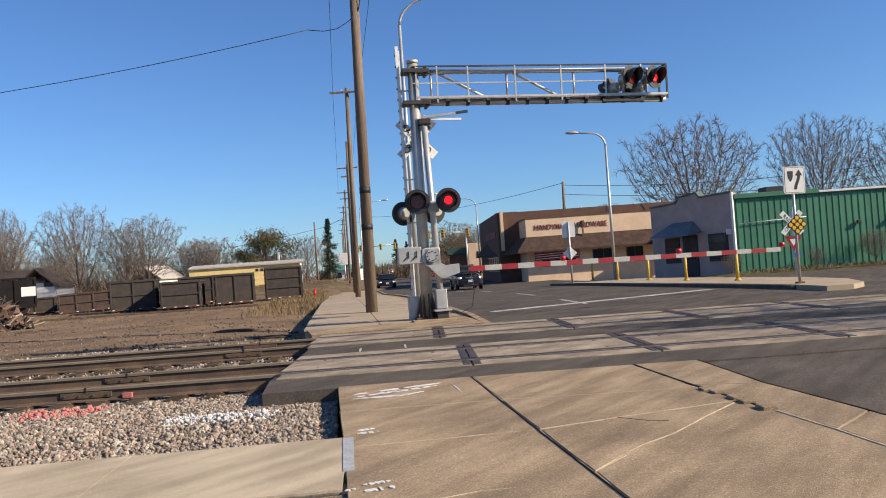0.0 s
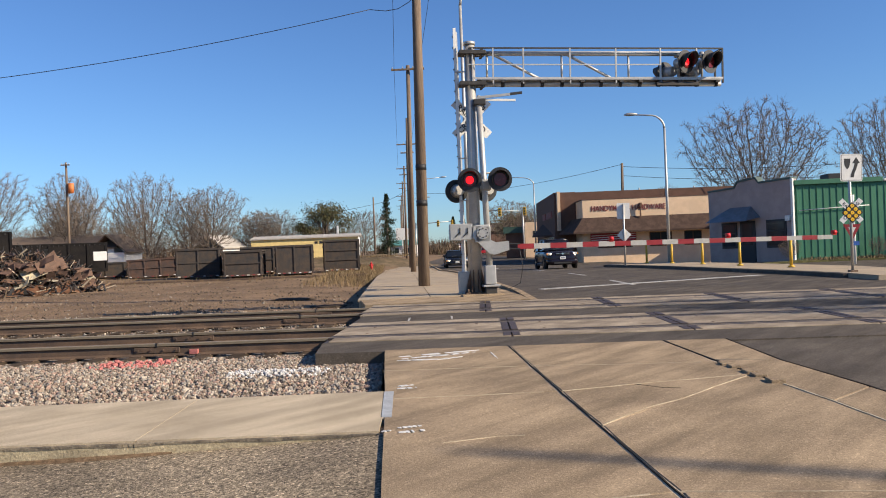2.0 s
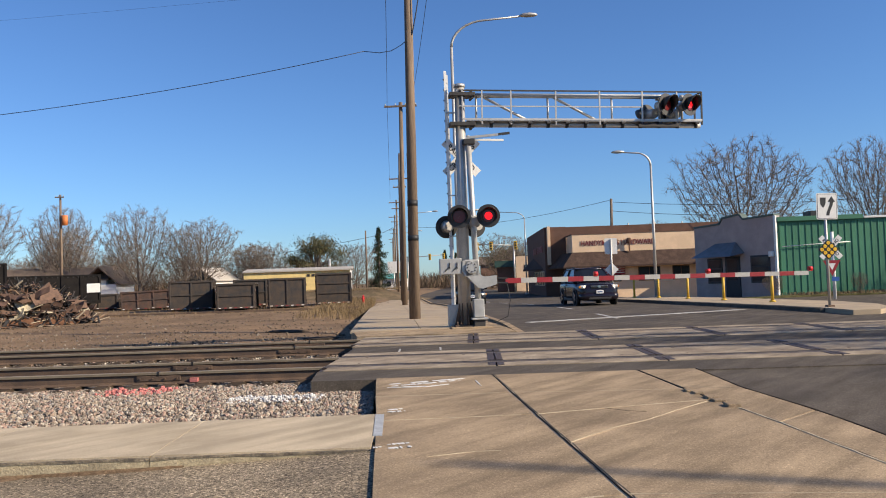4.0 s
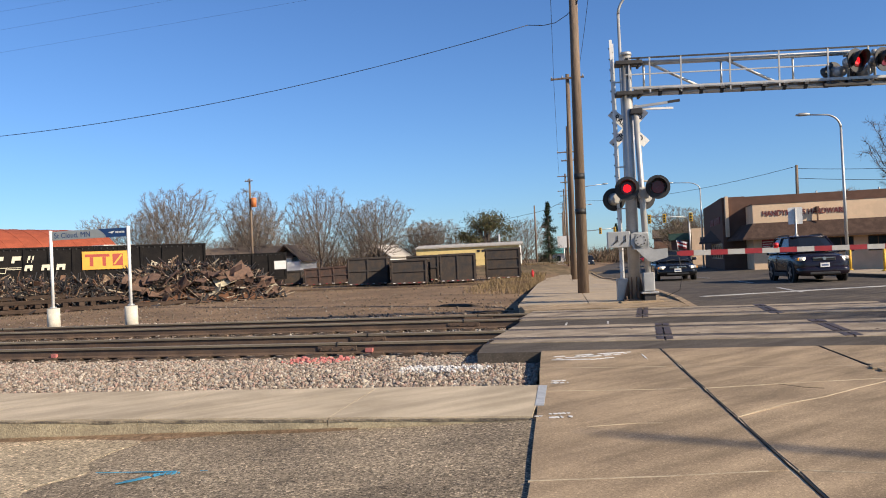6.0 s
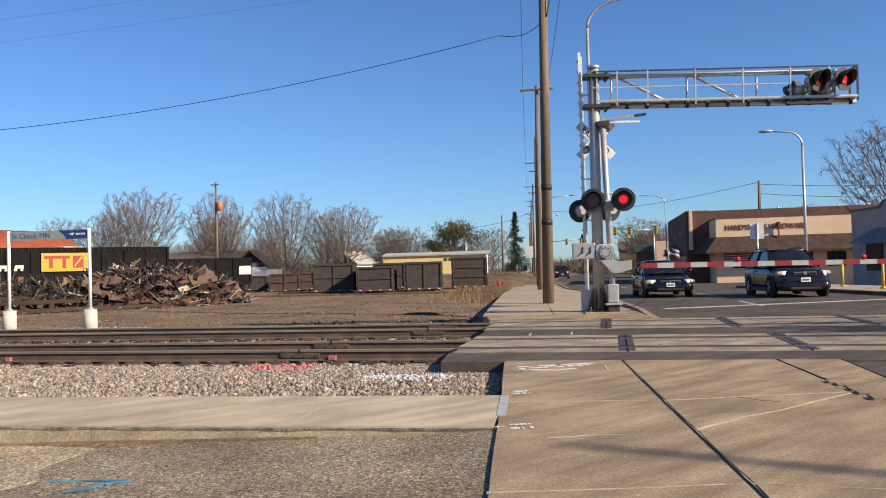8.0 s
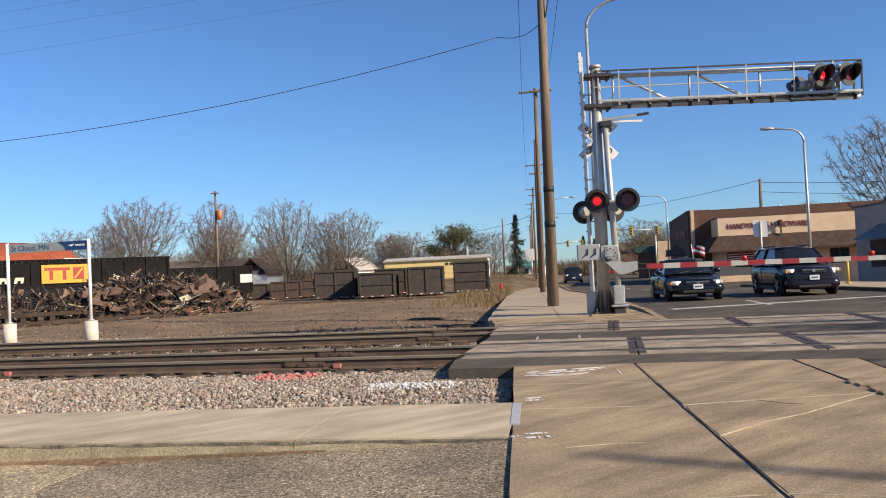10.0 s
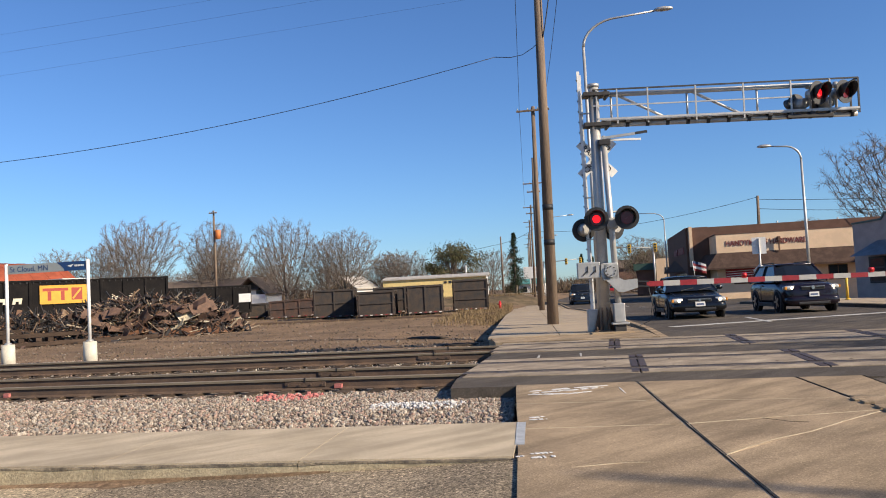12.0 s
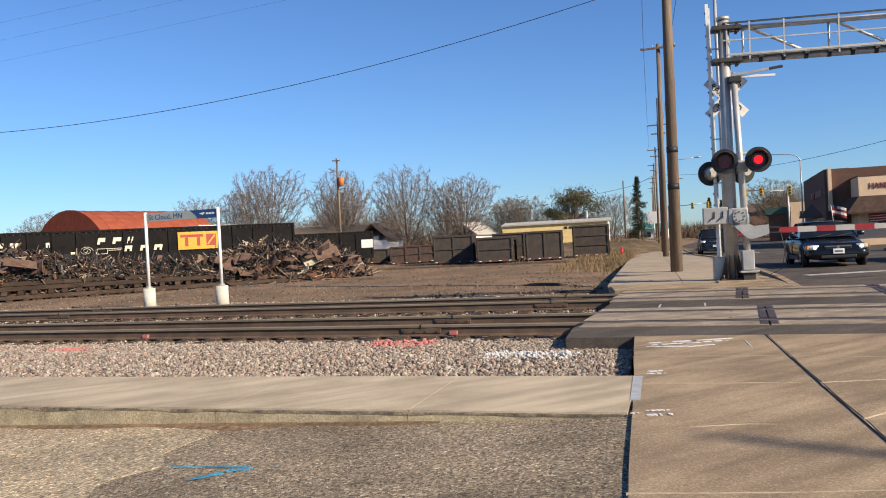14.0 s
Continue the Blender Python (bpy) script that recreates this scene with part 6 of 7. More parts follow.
# smaller tan shop beyond
s2 = thing("small_shop", pose(6.7, 90, -0.4, 0, 0, -2), "small tan shop with a green awning front", "shop")
part("body", box(bmesh.new(), 0, 3.0, 0, 10, 0, 4.4), STUCCO, s2)
part("front_wall", box(bmesh.new(), -2.4, 0, 1.0, 10, 0, 3.6), BROWNWALL, s2)
part("awning", prism(bmesh.new(), [(-2.7, 0.6), (0, 0.6), (0, 10), (-2.7, 10)], 3.1, 3.9), mat("dark_green_awning", (0.04, 0.09, 0.07), 0.7), s2)
part("window", box(bmesh.new(), 1.0, 2.2, -0.03, 0.02, 2.6, 3.3), GLASS, s2)

# the grey shop with a stepped parapet, and its long green metal side
C0, C1 = Vector((16.0, 27.5)), Vector((13.5, 32.6))
shop = thing("grey_shop", pose(C0.x, C0.y, -0.2, 0, 0, math.degrees(math.atan2(C1.y - C0.y, C1.x - C0.x)) + 180), "grey block shop front with a stepped parapet", "shop")
W = (C1 - C0).length
bm = bmesh.new()
prof = [(0, 0), (-W, 0), (-W, 3.62), (-W * 0.66, 3.68), (-W * 0.62, 3.95), (-W * 0.40, 4.05), (-W * 0.36, 3.80), (0, 3.85)]
plate(bm, prof, 0.3)
part("front_wall", bm, GREYWALL, shop, "grey painted block front")
for (xa, za), (xb, zb) in zip(prof[2:-1], prof[3:]):
    part("parapet_cap", bar(bmesh.new(), (xa, 0.15, za + 0.04), (xb, 0.15, zb + 0.04), 0.42, 0.09), mat("green_grey_cap", (0.09, 0.13, 0.11), 0.6), shop, "dark green parapet cap")
for x0, x1, z0, z1 in ((-W * 0.29, -W * 0.07, 0.75, 2.05), (-W * 0.83, -W * 0.64, 0.75, 2.0)):
    wd = part("window", box(bmesh.new(), x0, x1, -0.05, 0.02, z0, z1, 0.01), LABEL_BLACK, shop, "dark framed window")
    part("pane", box(bmesh.new(), x0 + 0.1, x1 - 0.1, -0.06, -0.052, z0 + 0.1, z1 - 0.55), GLASS, wd)
    part("pane", box(bmesh.new(), x0 + 0.1, x1 - 0.1, -0.06, -0.052, z1 - 0.48, z1 - 0.1), GLASS, wd)
dr = part("door", box(bmesh.new(), -W * 0.60, -W * 0.42, -0.05, 0.02, 0.0, 2.05, 0.01), LABEL_BLACK, shop, "dark shop door")
part("pane", box(bmesh.new(), -W * 0.57, -W * 0.45, -0.06, -0.052, 0.9, 1.9), GLASS, dr)
bm = bmesh.new()
v = [bm.verts.new(p) for p in ((-W * 0.86, -1.0, 2.05), (-W * 0.36, -1.0, 2.05), (-W * 0.36, 0, 2.2), (-W * 0.86, 0, 2.2), (-W * 0.72, -0.02, 2.75), (-W * 0.46, -0.02, 2.75))]
bm.faces.new((v[0], v[1], v[5], v[4])), bm.faces.new((v[1], v[2], v[5])), bm.faces.new((v[0], v[4], v[3])), bm.faces.new((v[0], v[3], v[2], v[1])), bm.faces.new((v[3], v[4], v[5], v[2]))
part("canopy", bm, mat("grey_metal_canopy", (0.20, 0.22, 0.24), 0.5, 0.3), shop, "grey metal door canopy")
part("corner_downpipe", box(bmesh.new(), -0.03, 0.10, -0.08, 0.02, 0, 3.85), WHITE, shop, "white corner trim")
part("meter_box", box(bmesh.new(), -0.30, -0.08, -0.22, -0.05, 1.95, 2.2, 0.02), WHITE, shop)

shop.scale.z = 1.05
gh = thing("green_building", pose(C0.x + 0.08, C0.y - 0.02, -0.2, 0, 0, -1.0), "long green ribbed metal building", "building")
gh.scale.z = 1.09
part("wall", box(bmesh.new(), 0.05, 19, 0.05, 9, 0, 3.42), GREEN, gh, "green metal wall")
me = mesh("panel", box(bmesh.new(), -0.145, 0.145, -0.02, 0.0, 0, 3.36, 0.008), GREEN)
rib = mesh("rib", box(bmesh.new(), -0.022, 0.022, -0.045, 0.0, 0, 3.36), GREEN)
for k in range(60):
    share("panel", me, gh, pose(0.30 + k * 0.31, 0.05, 0.02))
    share("rib", rib, gh, pose(0.145 + k * 0.31, 0.052, 0.02))
part("roof_edge", box(bmesh.new(), 0, 4.05, -0.1, 9.1, 3.42, 3.62, 0.01), GREEN, gh, "green roof edge")
part("roof_edge", box(bmesh.new(), 4.1, 19, -0.1, 9.1, 3.44, 3.53, 0.01), WHITE, gh, "white roof edge strip")
part("roof_box", box(bmesh.new(), 2.4, 3.3, 2.0, 3.0, 3.6, 3.98, 0.02), LABEL_BLACK, gh, "dark rooftop unit")
part("conduit", tube(bmesh.new(), (0.2, -0.06, 2.3), (3.4, -0.06, 2.42), 0.02, n=6), WHITE, gh)
for x in (5.9, 7.4):
    part("wall_light", box(bmesh.new(), x - 0.1, x + 0.1, -0.16, -0.02, 1.95, 2.1, 0.02), LABEL_BLACK, gh)
setting("lot_kerb", prism(bmesh.new(), [(13.2, 24.5), (15.9, 26.7), (40, 26.0), (40, 24.8), (16.6, 25.2)], -0.5, 0.0), mat("grass_verge", (0.13, 0.12, 0.05), 0.95, var=0.4, scale=3, fine=40, bump=0.6), "dull grass verge by the green building")
grass("verge_grass", "short dull grass along the green wall", 6000, lambda r: (16 + 22 * r.random(), 25.3 + 1.9 * r.random(), -0.01), 0.05, 0.18, 9)

# the long yellow building
yb = thing("yellow_building", pose(-22.8, 72, -0.3, 0, 0, 7), "long low yellow building with a pale roof", "building")
part("wall", box(bmesh.new(), 0, 11.1, 0, 6, 0, 3.1), YELLOWWALL, yb, "pale yellow wall")
part("end_wall", box(bmesh.new(), 11.1, 11.13, -0.02, 6.02, 0, 3.1), HOUSEWHITE, yb, "white end wall")
bm = extrude_x(bmesh.new(), [(-0.22, 3.08), (-0.22, 3.20), (3.0, 3.52), (6.22, 3.20), (6.22, 3.08), (3.0, 3.40)], -0.1, 11.4)
part("roof", bm, ROOFGREY, yb, "pale ribbed roof")
for k in range(19):
    part("roof_seam", bar(bmesh.new(), (0.0 + k * 0.62, -0.22, 3.21), (0.0 + k * 0.62, 3.0, 3.53), 0.04, 0.04), ROOFGREY, yb)
for k, x in enumerate((6.6, 7.1, 7.6, 8.1)):
    part("vent", box(bmesh.new(), x, x + 0.3, -0.05, 0.01, 2.5, 2.75), LABEL_BLACK, yb)
part("door", box(bmesh.new(), 9.6, 10.6, -0.06, 0.01, 0, 2.1), WHITE, yb)
part("chimney", tube(bmesh.new(), (8.8, 3.6, 3.3), (8.8, 4.0, 4.4), 0.12, n=8), GALV, yb)

# a weedy earth bank before the yellow building
bm = bmesh.new()
rows = []
for k in range(49):
    x = -27 + k * 0.5
    e = min(1, k / 8, (48 - k) / 10)
    rows.append([bm.verts.new((x, 61 + u, -0.45 + e * hh * (1 + 0.16 * noise.noise((x * 0.7, u * 0.4, 3))))) for u, hh in ((0, 0), (1.5, 0.45), (3, 0.95), (4.5, 1.25), (6, 1.2), (8, 0.5), (10, 0))])
for p, q in zip(rows, rows[1:]):
    for k in range(6):
        bm.faces.new((p[k], q[k], q[k + 1], p[k + 1])).smooth = True
setting("earth_bank", bm, mat("weedy_earth", (0.20, 0.145, 0.09), 0.95, var=0.4, scale=1.5, fine=20, bump=0.5, second=(0.13, 0.10, 0.06)), "low brown weedy earth bank")
grass("bank_grass", "dry grass on the earth bank", 5000, lambda r: (-26 + 21 * r.random(), 63.6 + 2.6 * r.random(), 0.62), 0.08, 0.3, 31)

# red quonset hut beyond the wagon
hut = thing("quonset_hut", pose(-68.3, 58, -0.5, 0, 0, 76), "rust-red arched quonset hut", "hut")


def arch(bm, r, x0, x1, squash=0.95, n=22, t=0.12):
    for rr, flip in ((r, 0),):
        a = [bm.verts.new((x0, -rr * math.cos(math.pi * k / n), squash * rr * math.sin(math.pi * k / n))) for k in range(n + 1)]
        b = [bm.verts.new((x1, v.co.y, v.co.z)) for v in a]
        for k in range(n):
            bm.faces.new((a[k], a[k + 1], b[k + 1], b[k]))
        bm.faces.new(a), bm.faces.new(b[::-1])
    return bm


part("shell", arch(bmesh.new(), 8.0, 0, 15), REDHUT, hut, "rust-red arched shell")
part("end_rim", arch(bmesh.new(), 8.08, -0.3, 0.0), REDHUT, hut, "arched end rim")
for k in range(7):
    part("roof_rib", arch(bmesh.new(), 8.03, 1 + k * 2.1, 1.12 + k * 2.1), REDHUT, hut)
part("lean_to_roof", box(bmesh.new(), 9, 19, -10.5, -7.0, 5.0, 5.35), WHITE, hut, "white lean-to roof")
part("lean_to_wall", box(bmesh.new(), 9.2, 18.8, -10.2, -7.0, 0, 5.0), HOUSEWHITE, hut)


def house(at, w, d, h, rise, wall, roof, label, windows=2):
    o = thing("house", at, label, "house", "far houses")
    part("wall", box(bmesh.new(), -w / 2, w / 2, 0, d, 0, h), wall, o)
    bm = bmesh.new()
    extrude_x(bm, [(-0.4, h - 0.1), (-0.4, h + 0.05), (d / 2, h + rise), (d + 0.4, h + 0.05), (d + 0.4, h - 0.1), (d / 2, h + rise - 0.2)], -w / 2 - 0.3, w / 2 + 0.3)
    part("roof", bm, roof, o)
    for k in range(windows):
        x = -w / 2 + w * (k + 0.5) / windows
        wd = part("window", box(bmesh.new(), x - 0.5, x + 0.5, -0.05, 0.01, 0.9, 2.1), WHITE, o)
        part("pane", box(bmesh.new(), x - 0.42, x + 0.42, -0.06, -0.052, 0.98, 2.02), GLASS, wd)
    return o


HOUSEBROWN = mat("brown_roof", (0.17, 0.13, 0.10), 0.9, var=0.2, scale=3)
house(pose(-36.4, 110, -0.5, 0, 0, 80), 7, 4.8, 3.0, 2.0, HOUSEWHITE, ROOFGREY, "small white gabled house among trees")
house(pose(-48, 80, -0.8, 0, 0, 8), 13, 7, 3.6, 1.6, HOUSEWHITE, HOUSEBROWN, "low pale house with a brown roof", 4)
house(pose(-40.2, 83, -0.8, 0, 0, 90), 5, 4, 3.0, 2.2, HOUSEWHITE, HOUSEBROWN, "white gable end of a far house", 1)
house(pose(-60, 112, -0.6, 0, 0, 5), 9, 7, 3.0, 2.0, mat("tan_siding", (0.42, 0.33, 0.24), 0.8), HOUSEBROWN, "tan far house behind bare trees", 3)
house(pose(-14.5, 150, -0.5, 0, 0, -5), 5, 6, 2.6, 1.0, HOUSEWHITE, mat("teal_roof", (0.10, 0.30, 0.27), 0.7), "far white shop with a teal roof", 2)
house(pose(11, 175, -0.4), 16, 8, 5, 2, mat("far_brick", (0.25, 0.15, 0.11), 0.9), HOUSEBROWN, "far brown brick building", 4)
# far billboard and signals along the street
bb = thing("billboard", pose(-13.6, 140, -0.4), "small white billboard on a post", "billboard")
part("post", tube(bmesh.new(), (0, 0, 0), (0, 0, 4), 0.12, n=8), GALV, bb)
part("panel", box(bmesh.new(), -1.2, 1.2, -0.1, 0.1, 3.4, 5.6, 0.02), WHITE, bb)


def traffic_signal(at, reach, label):
    o = thing("traffic_signal", at, label, "traffic signal", "traffic signals")
    part("pole", tube(bmesh.new(), (0, 0, 0), (0, 0, 5.8), 0.1, n=10), GALV, o)
    part("mast_arm", tube(bmesh.new(), (0, 0, 5.6), (reach, 0, 5.9), 0.06, n=8), GALV, o)
    for x in (0.02 * reach + 0.3, reach * 0.6, reach * 0.97):
        h = part("signal_head", box(bmesh.new(), x - 0.2, x + 0.2, -0.2, 0.1, 5.1, 6.1, 0.03), YELLOW, o, "yellow signal head")
        for z in (5.3, 5.6, 5.9):
            part("signal_lens", tube(bmesh.new(), (x, -0.24, z), (x, -0.2, z), 0.11, n=10), LABEL_BLACK, h)
    return o


traffic_signal(pose(6.2, 84, -0.45), -4.5, "grey mast-arm traffic signal with yellow heads")
traffic_signal(pose(-9.2, 118, -0.45), 6.0, "far mast-arm traffic signal with yellow heads")
hyd = thing("fire_hydrant", pose(-6.9, 47.5, -0.2), "small red fire hydrant in dry weeds", "hydrant")
hyd.scale = (0.75, 0.75, 0.75)
part("barrel", tube(bmesh.new(), (0, 0, 0), (0, 0, 0.65), 0.13, 0.11, 12), REDLAMP, hyd, "", True)
part("bonnet", tube(bmesh.new(), (0, 0, 0.65), (0, 0, 0.82), 0.13, 0.03, 12), REDLAMP, hyd, "", True)
for s in (-1, 1):
    part("nozzle", tube(bmesh.new(), (s * 0.1, 0, 0.48), (s * 0.2, 0, 0.48), 0.06, n=10), REDLAMP, hyd)


# ---- trees ----
BARK = mat("grey_brown_bark", (0.18, 0.145, 0.115), 0.95, var=0.3, scale=3, fine=30, bump=0.4)
TWIG = mat("fine_bare_twigs", (0.24, 0.19, 0.15), 0.95, var=0.25, scale=0.6, fine=5, bump=0)
TWIGTAN = mat("tan_bare_twigs", (0.26, 0.205, 0.155), 0.95, var=0.25, scale=0.6, fine=5, bump=0)


def limb(vs, fs, p, q, r0, r1, n):
    d = (q - p)
    rot = d.to_track_quat("Z", "Y")
    base = len(vs)
    for c, r in ((p, r0), (q, r1)):
        for k in range(n):
            a = 2 * math.pi * k / n
            vs.append(tuple(c + rot @ Vector((r * math.cos(a), r * math.sin(a), 0))))
    for k in range(n):
        fs.append((base + k, base + (k + 1) % n, base + n + (k + 1) % n, base + n + k))


def bare_tree(seed, height, width, trunk, twig_mat, label, low=0.24):
    """A leafless tree: limbs that reach out to fill a rounded crown, then fine twigs along the thin ones."""
    rng = np.random.default_rng(seed)
    n = 3200
    u = rng.normal(size=(n, 3))
    u /= np.linalg.norm(u, axis=1)[:, None]
    u *= rng.random((n, 1)) ** (1 / 2.2)
    # fuller above than below, with a lumpy outline
    lump = np.array([1 + 0.34 * noise.noise((float(a) * 2.2 + seed, float(b) * 2.2, float(c) * 2.2)) for a, b, c in u])
    u *= lump[:, None]
    half = height * (1 - low) / 2
    aim = np.stack([u[:, 0] * width / 2 * (0.80 + 0.20 * u[:, 2]), u[:, 1] * width / 2 * (0.80 + 0.20 * u[:, 2]), height * (1 + low) / 2 + u[:, 2] * half], 1)
    step = height * 0.0185
    nodes, up = [np.array((0.0, 0.0, -0.3))], [-1]
    drift = rng.normal(0, 0.05, 2)
    while nodes[-1][2] < trunk * height:
        nodes.append(nodes[-1] + np.array((*(drift + rng.normal(0, 0.06, 2)), 1.0)) * step)
        up.append(len(nodes) - 2)
    pts = np.array(nodes)
    d = np.linalg.norm(aim[:, None] - pts[None], axis=2)
    near, dist = d.argmin(1), d.min(1)
    for turn in range(110):
        if len(aim) < 8:
            break
        way = (aim - pts[near]) / np.maximum(dist, 1e-6)[:, None]
        pull = np.zeros((len(pts), 3))
        np.add.at(pull, near, way)
        grow = np.unique(near)
        dirs = pull[grow]
        dirs /= np.maximum(np.linalg.norm(dirs, axis=1), 1e-6)[:, None]
        dirs += np.array((0, 0, 0.22)) + rng.normal(0, 0.16, dirs.shape)
        dirs /= np.linalg.norm(dirs, axis=1)[:, None]
        fresh = pts[grow] + dirs * step
        first = len(pts)
        pts = np.concatenate([pts, fresh])
        up.extend(grow.tolist())
        d = np.linalg.norm(aim[:, None] - fresh[None], axis=2)
        k = d.argmin(1)
        m = d[np.arange(len(aim)), k]
        closer = m < dist
        near = np.where(closer, first + k, near)
        dist = np.minimum(dist, m)
        keep_ = dist > step * 1.7
        aim, near, dist = aim[keep_], near[keep_], dist[keep_]
    thin = height * 0.00092
    area = np.zeros(len(pts))
    kids = np.zeros(len(pts), int)
    for k in range(len(pts) - 1, 0, -1):
        if not kids[k]:
            area[k] = thin ** 2.25
        area[up[k]] += area[k]
        kids[up[k]] += 1
    rad = area ** (1 / 2.25)
    tv, tf, cv, cf = [], [], [], []
    for k in range(1, len(pts)):
        p, q = Vector(pts[up[k]]), Vector(pts[k])
        r0 = min(rad[up[k]], rad[k] * 1.35)
        limb(tv, tf, p, q, r0, rad[k], 7 if rad[k] > height * 0.006 else 3)
        if rad[k] < thin * 3.2:
            along = (q - p).normalized()
            for i in range(5 if rad[k] < thin * 1.6 else 2):
                nd = (along * 0.8 + Vector(rng.normal(0, 0.55, 3)) + Vector((0, 0, 0.25))).normalized()
                l = step * rng.uniform(1.0, 2.8)
                a = p.lerp(q, rng.random())
                b = a + nd * l * 0.55
                e = b + (nd + Vector(rng.normal(0, 0.35, 3)) + Vector((0, 0, 0.15))).normalized() * l * 0.5
                limb(cv, cf, a, b, thin * 0.75, thin * 0.55, 3)
                limb(cv, cf, b, e, thin * 0.55, thin * 0.25, 3)
    t = thing("tree", pose(0, 0, 0), label, "tree", "bare trees")
    for nm, v, f, m in (("trunk", tv, tf, BARK), ("crown", cv, cf, twig_mat)):
        me = bpy.data.meshes.new(nm)
        me.from_pydata(v, [], f)
        me.materials.append(m)
        o = new(nm, me)
        o.parent = t
    return t, max(v[2] for v in cv)


def leafy(seed, height, width, conifer, leaf_mat, label, count=5200):
    """A tree still in leaf: trunk, limbs and a crown of many small leaf clumps with gaps."""
    rng = random.Random(seed)
    tv, tf, cv, cf = [], [], [], []
    limb(tv, tf, Vector((0, 0, -0.3)), Vector((0, 0, height * 0.9)), height * 0.03, height * 0.006, 8)
    clumps = []
    if conifer:
        for k in range(70):
            z = height * (0.12 + 0.86 * k / 70)
            a, r = rng.uniform(0, 6.3), width / 2 * (1.02 - k / 70) * rng.uniform(0.6, 1.1)
            q = Vector((r * math.cos(a), r * math.sin(a), z - 0.12 * r))
            limb(tv, tf, Vector((0, 0, z)), q, 0.04, 0.01, 4)
            clumps += [(Vector((0, 0, z)).lerp(q, f), 0.24 + 0.28 * (1 - k / 70)) for f in (0.35, 0.65, 0.95)]
    else:
        for k in range(46):
            a, b = rng.uniform(0, 6.3), rng.uniform(-0.5, 1.4)
            rr = rng.uniform(0.55, 1.0)
            q = Vector((width / 2 * rr * math.cos(a) * math.cos(b), width / 2 * rr * math.sin(a) * math.cos(b), height * 0.58 + height * 0.40 * rr * math.sin(b)))
            limb(tv, tf, Vector((0, 0, height * rng.uniform(0.25, 0.55))), q, height * 0.012, 0.02, 5)
            clumps.append((q, height * rng.uniform(0.07, 0.13)))
            clumps.append((q * 0.75 + Vector((0, 0, height * 0.13)), height * rng.uniform(0.06, 0.11)))
    for k in range(count):
        c, r = rng.choice(clumps)
        p = c + Vector((rng.gauss(0, r * 0.6), rng.gauss(0, r * 0.6), rng.gauss(0, r * 0.45)))
        s = rng.uniform(0.06, 0.16) * (0.8 if conifer else 1.1)
        q = Euler((rng.uniform(0, 6.3), rng.uniform(0, 6.3), rng.uniform(0, 6.3))).to_matrix()
        n = len(cv)
        cv += [tuple(p + q @ Vector(v)) for v in ((-s, 0, 0), (0, -s * 0.5, 0.02), (s, 0, 0), (0, s * 0.5, 0.02))]
        cf.append((n, n + 1, n + 2, n + 3))
    t = thing("tree", pose(0, 0, 0), label, "tree", "leafy trees")
    for nm, v, f, m in (("trunk", tv, tf, BARK), ("crown", cv, cf, leaf_mat)):
        me = bpy.data.meshes.new(nm)
        me.from_pydata(v, [], f)
        me.materials.append(m)
        o = new(nm, me)
        o.parent = t
    return t, height


protos = [
    bare_tree(3, 13, 13.0, 0.16, TWIG, "large bare deciduous tree with fine grey-brown twigs"),
    bare_tree(8, 12, 12.5, 0.10, TWIG, "bare wide tree with spreading dark limbs", 0.20),
    bare_tree(21, 11, 10.0, 0.20, TWIGTAN, "bare rounded tree with thin tan twigs", 0.26),
    bare_tree(34, 10, 7.0, 0.15, TWIG, "slender bare forked tree with brown twigs", 0.2),
]


def plant(k, x, y, top, turn=0, wide=1.0, base=-0.5):
    t, h = protos[k]
    s = (top - base) / h
    o = copy_thing(t, pose(x, y, base, 0, 0, turn))
    o.scale = (s * wide, s * wide, s)
    return o


# over the green building
plant(1, 29.0, 71, 15.5, 20, 1.05)
plant(0, 42.3, 71, 14.9, 80, 0.85)
plant(1, 53.0, 73, 14.0, 140, 1.0)
plant(3, 17.4, 60, 6.0, 10, 1.2)
# behind the yard
plant(0, -60.6, 86, 13.9, 0, 1.0)
plant(1, -68.5, 94, 12.6, 50, 0.8)
plant(3, -76.0, 100, 11.6, 100, 1.2)
plant(3, -48.4, 84, 12.3, 200, 1.25)
plant(0, -50.5, 90, 10.6, 75, 0.85)
plant(1, -37.2, 80, 11.8, 120, 0.85)
plant(0, -29.6, 80, 9.9, 30, 1.0)
plant(2, -33.6, 84, 9.2, 300, 0.9)
plant(3, -44.5, 92, 9.2, 30, 1.1)
plant(3, -55.5, 97, 10.4, 250, 1.2)
plant(2, -34.7, 120, 8.8, 90, 1.1)
plant(2, -83.3, 100, 11.6, 10, 0.95)
plant(1, -92.0, 100, 9.5, 200, 1.1)
plant(2, -120.5, 105, 11.6, 300, 1.1)
plant(2, -128, 106, 9.4, 20, 1.1)
plant(0, -17.5, 118, 8.2, 60, 1.0)
plant(2, 6.5, 135, 9.8, 60, 1.4)
plant(1, 11.5, 140, 8.5, 160, 1.2)
plant(2, 20, 150, 9.5, 220, 1.2)
for k in range(23):
    random.seed(100 + k)
    plant(k % 4, -112 + k * 4.0 + random.uniform(-2, 2), 118 + random.uniform(-8, 22), random.uniform(5.5, 9.0), random.uniform(0, 360), random.uniform(1.1, 1.6))
for t, _ in protos:
    t.matrix_basis = pose(-140 - 12 * protos.index((t, _)), 150, -0.5)

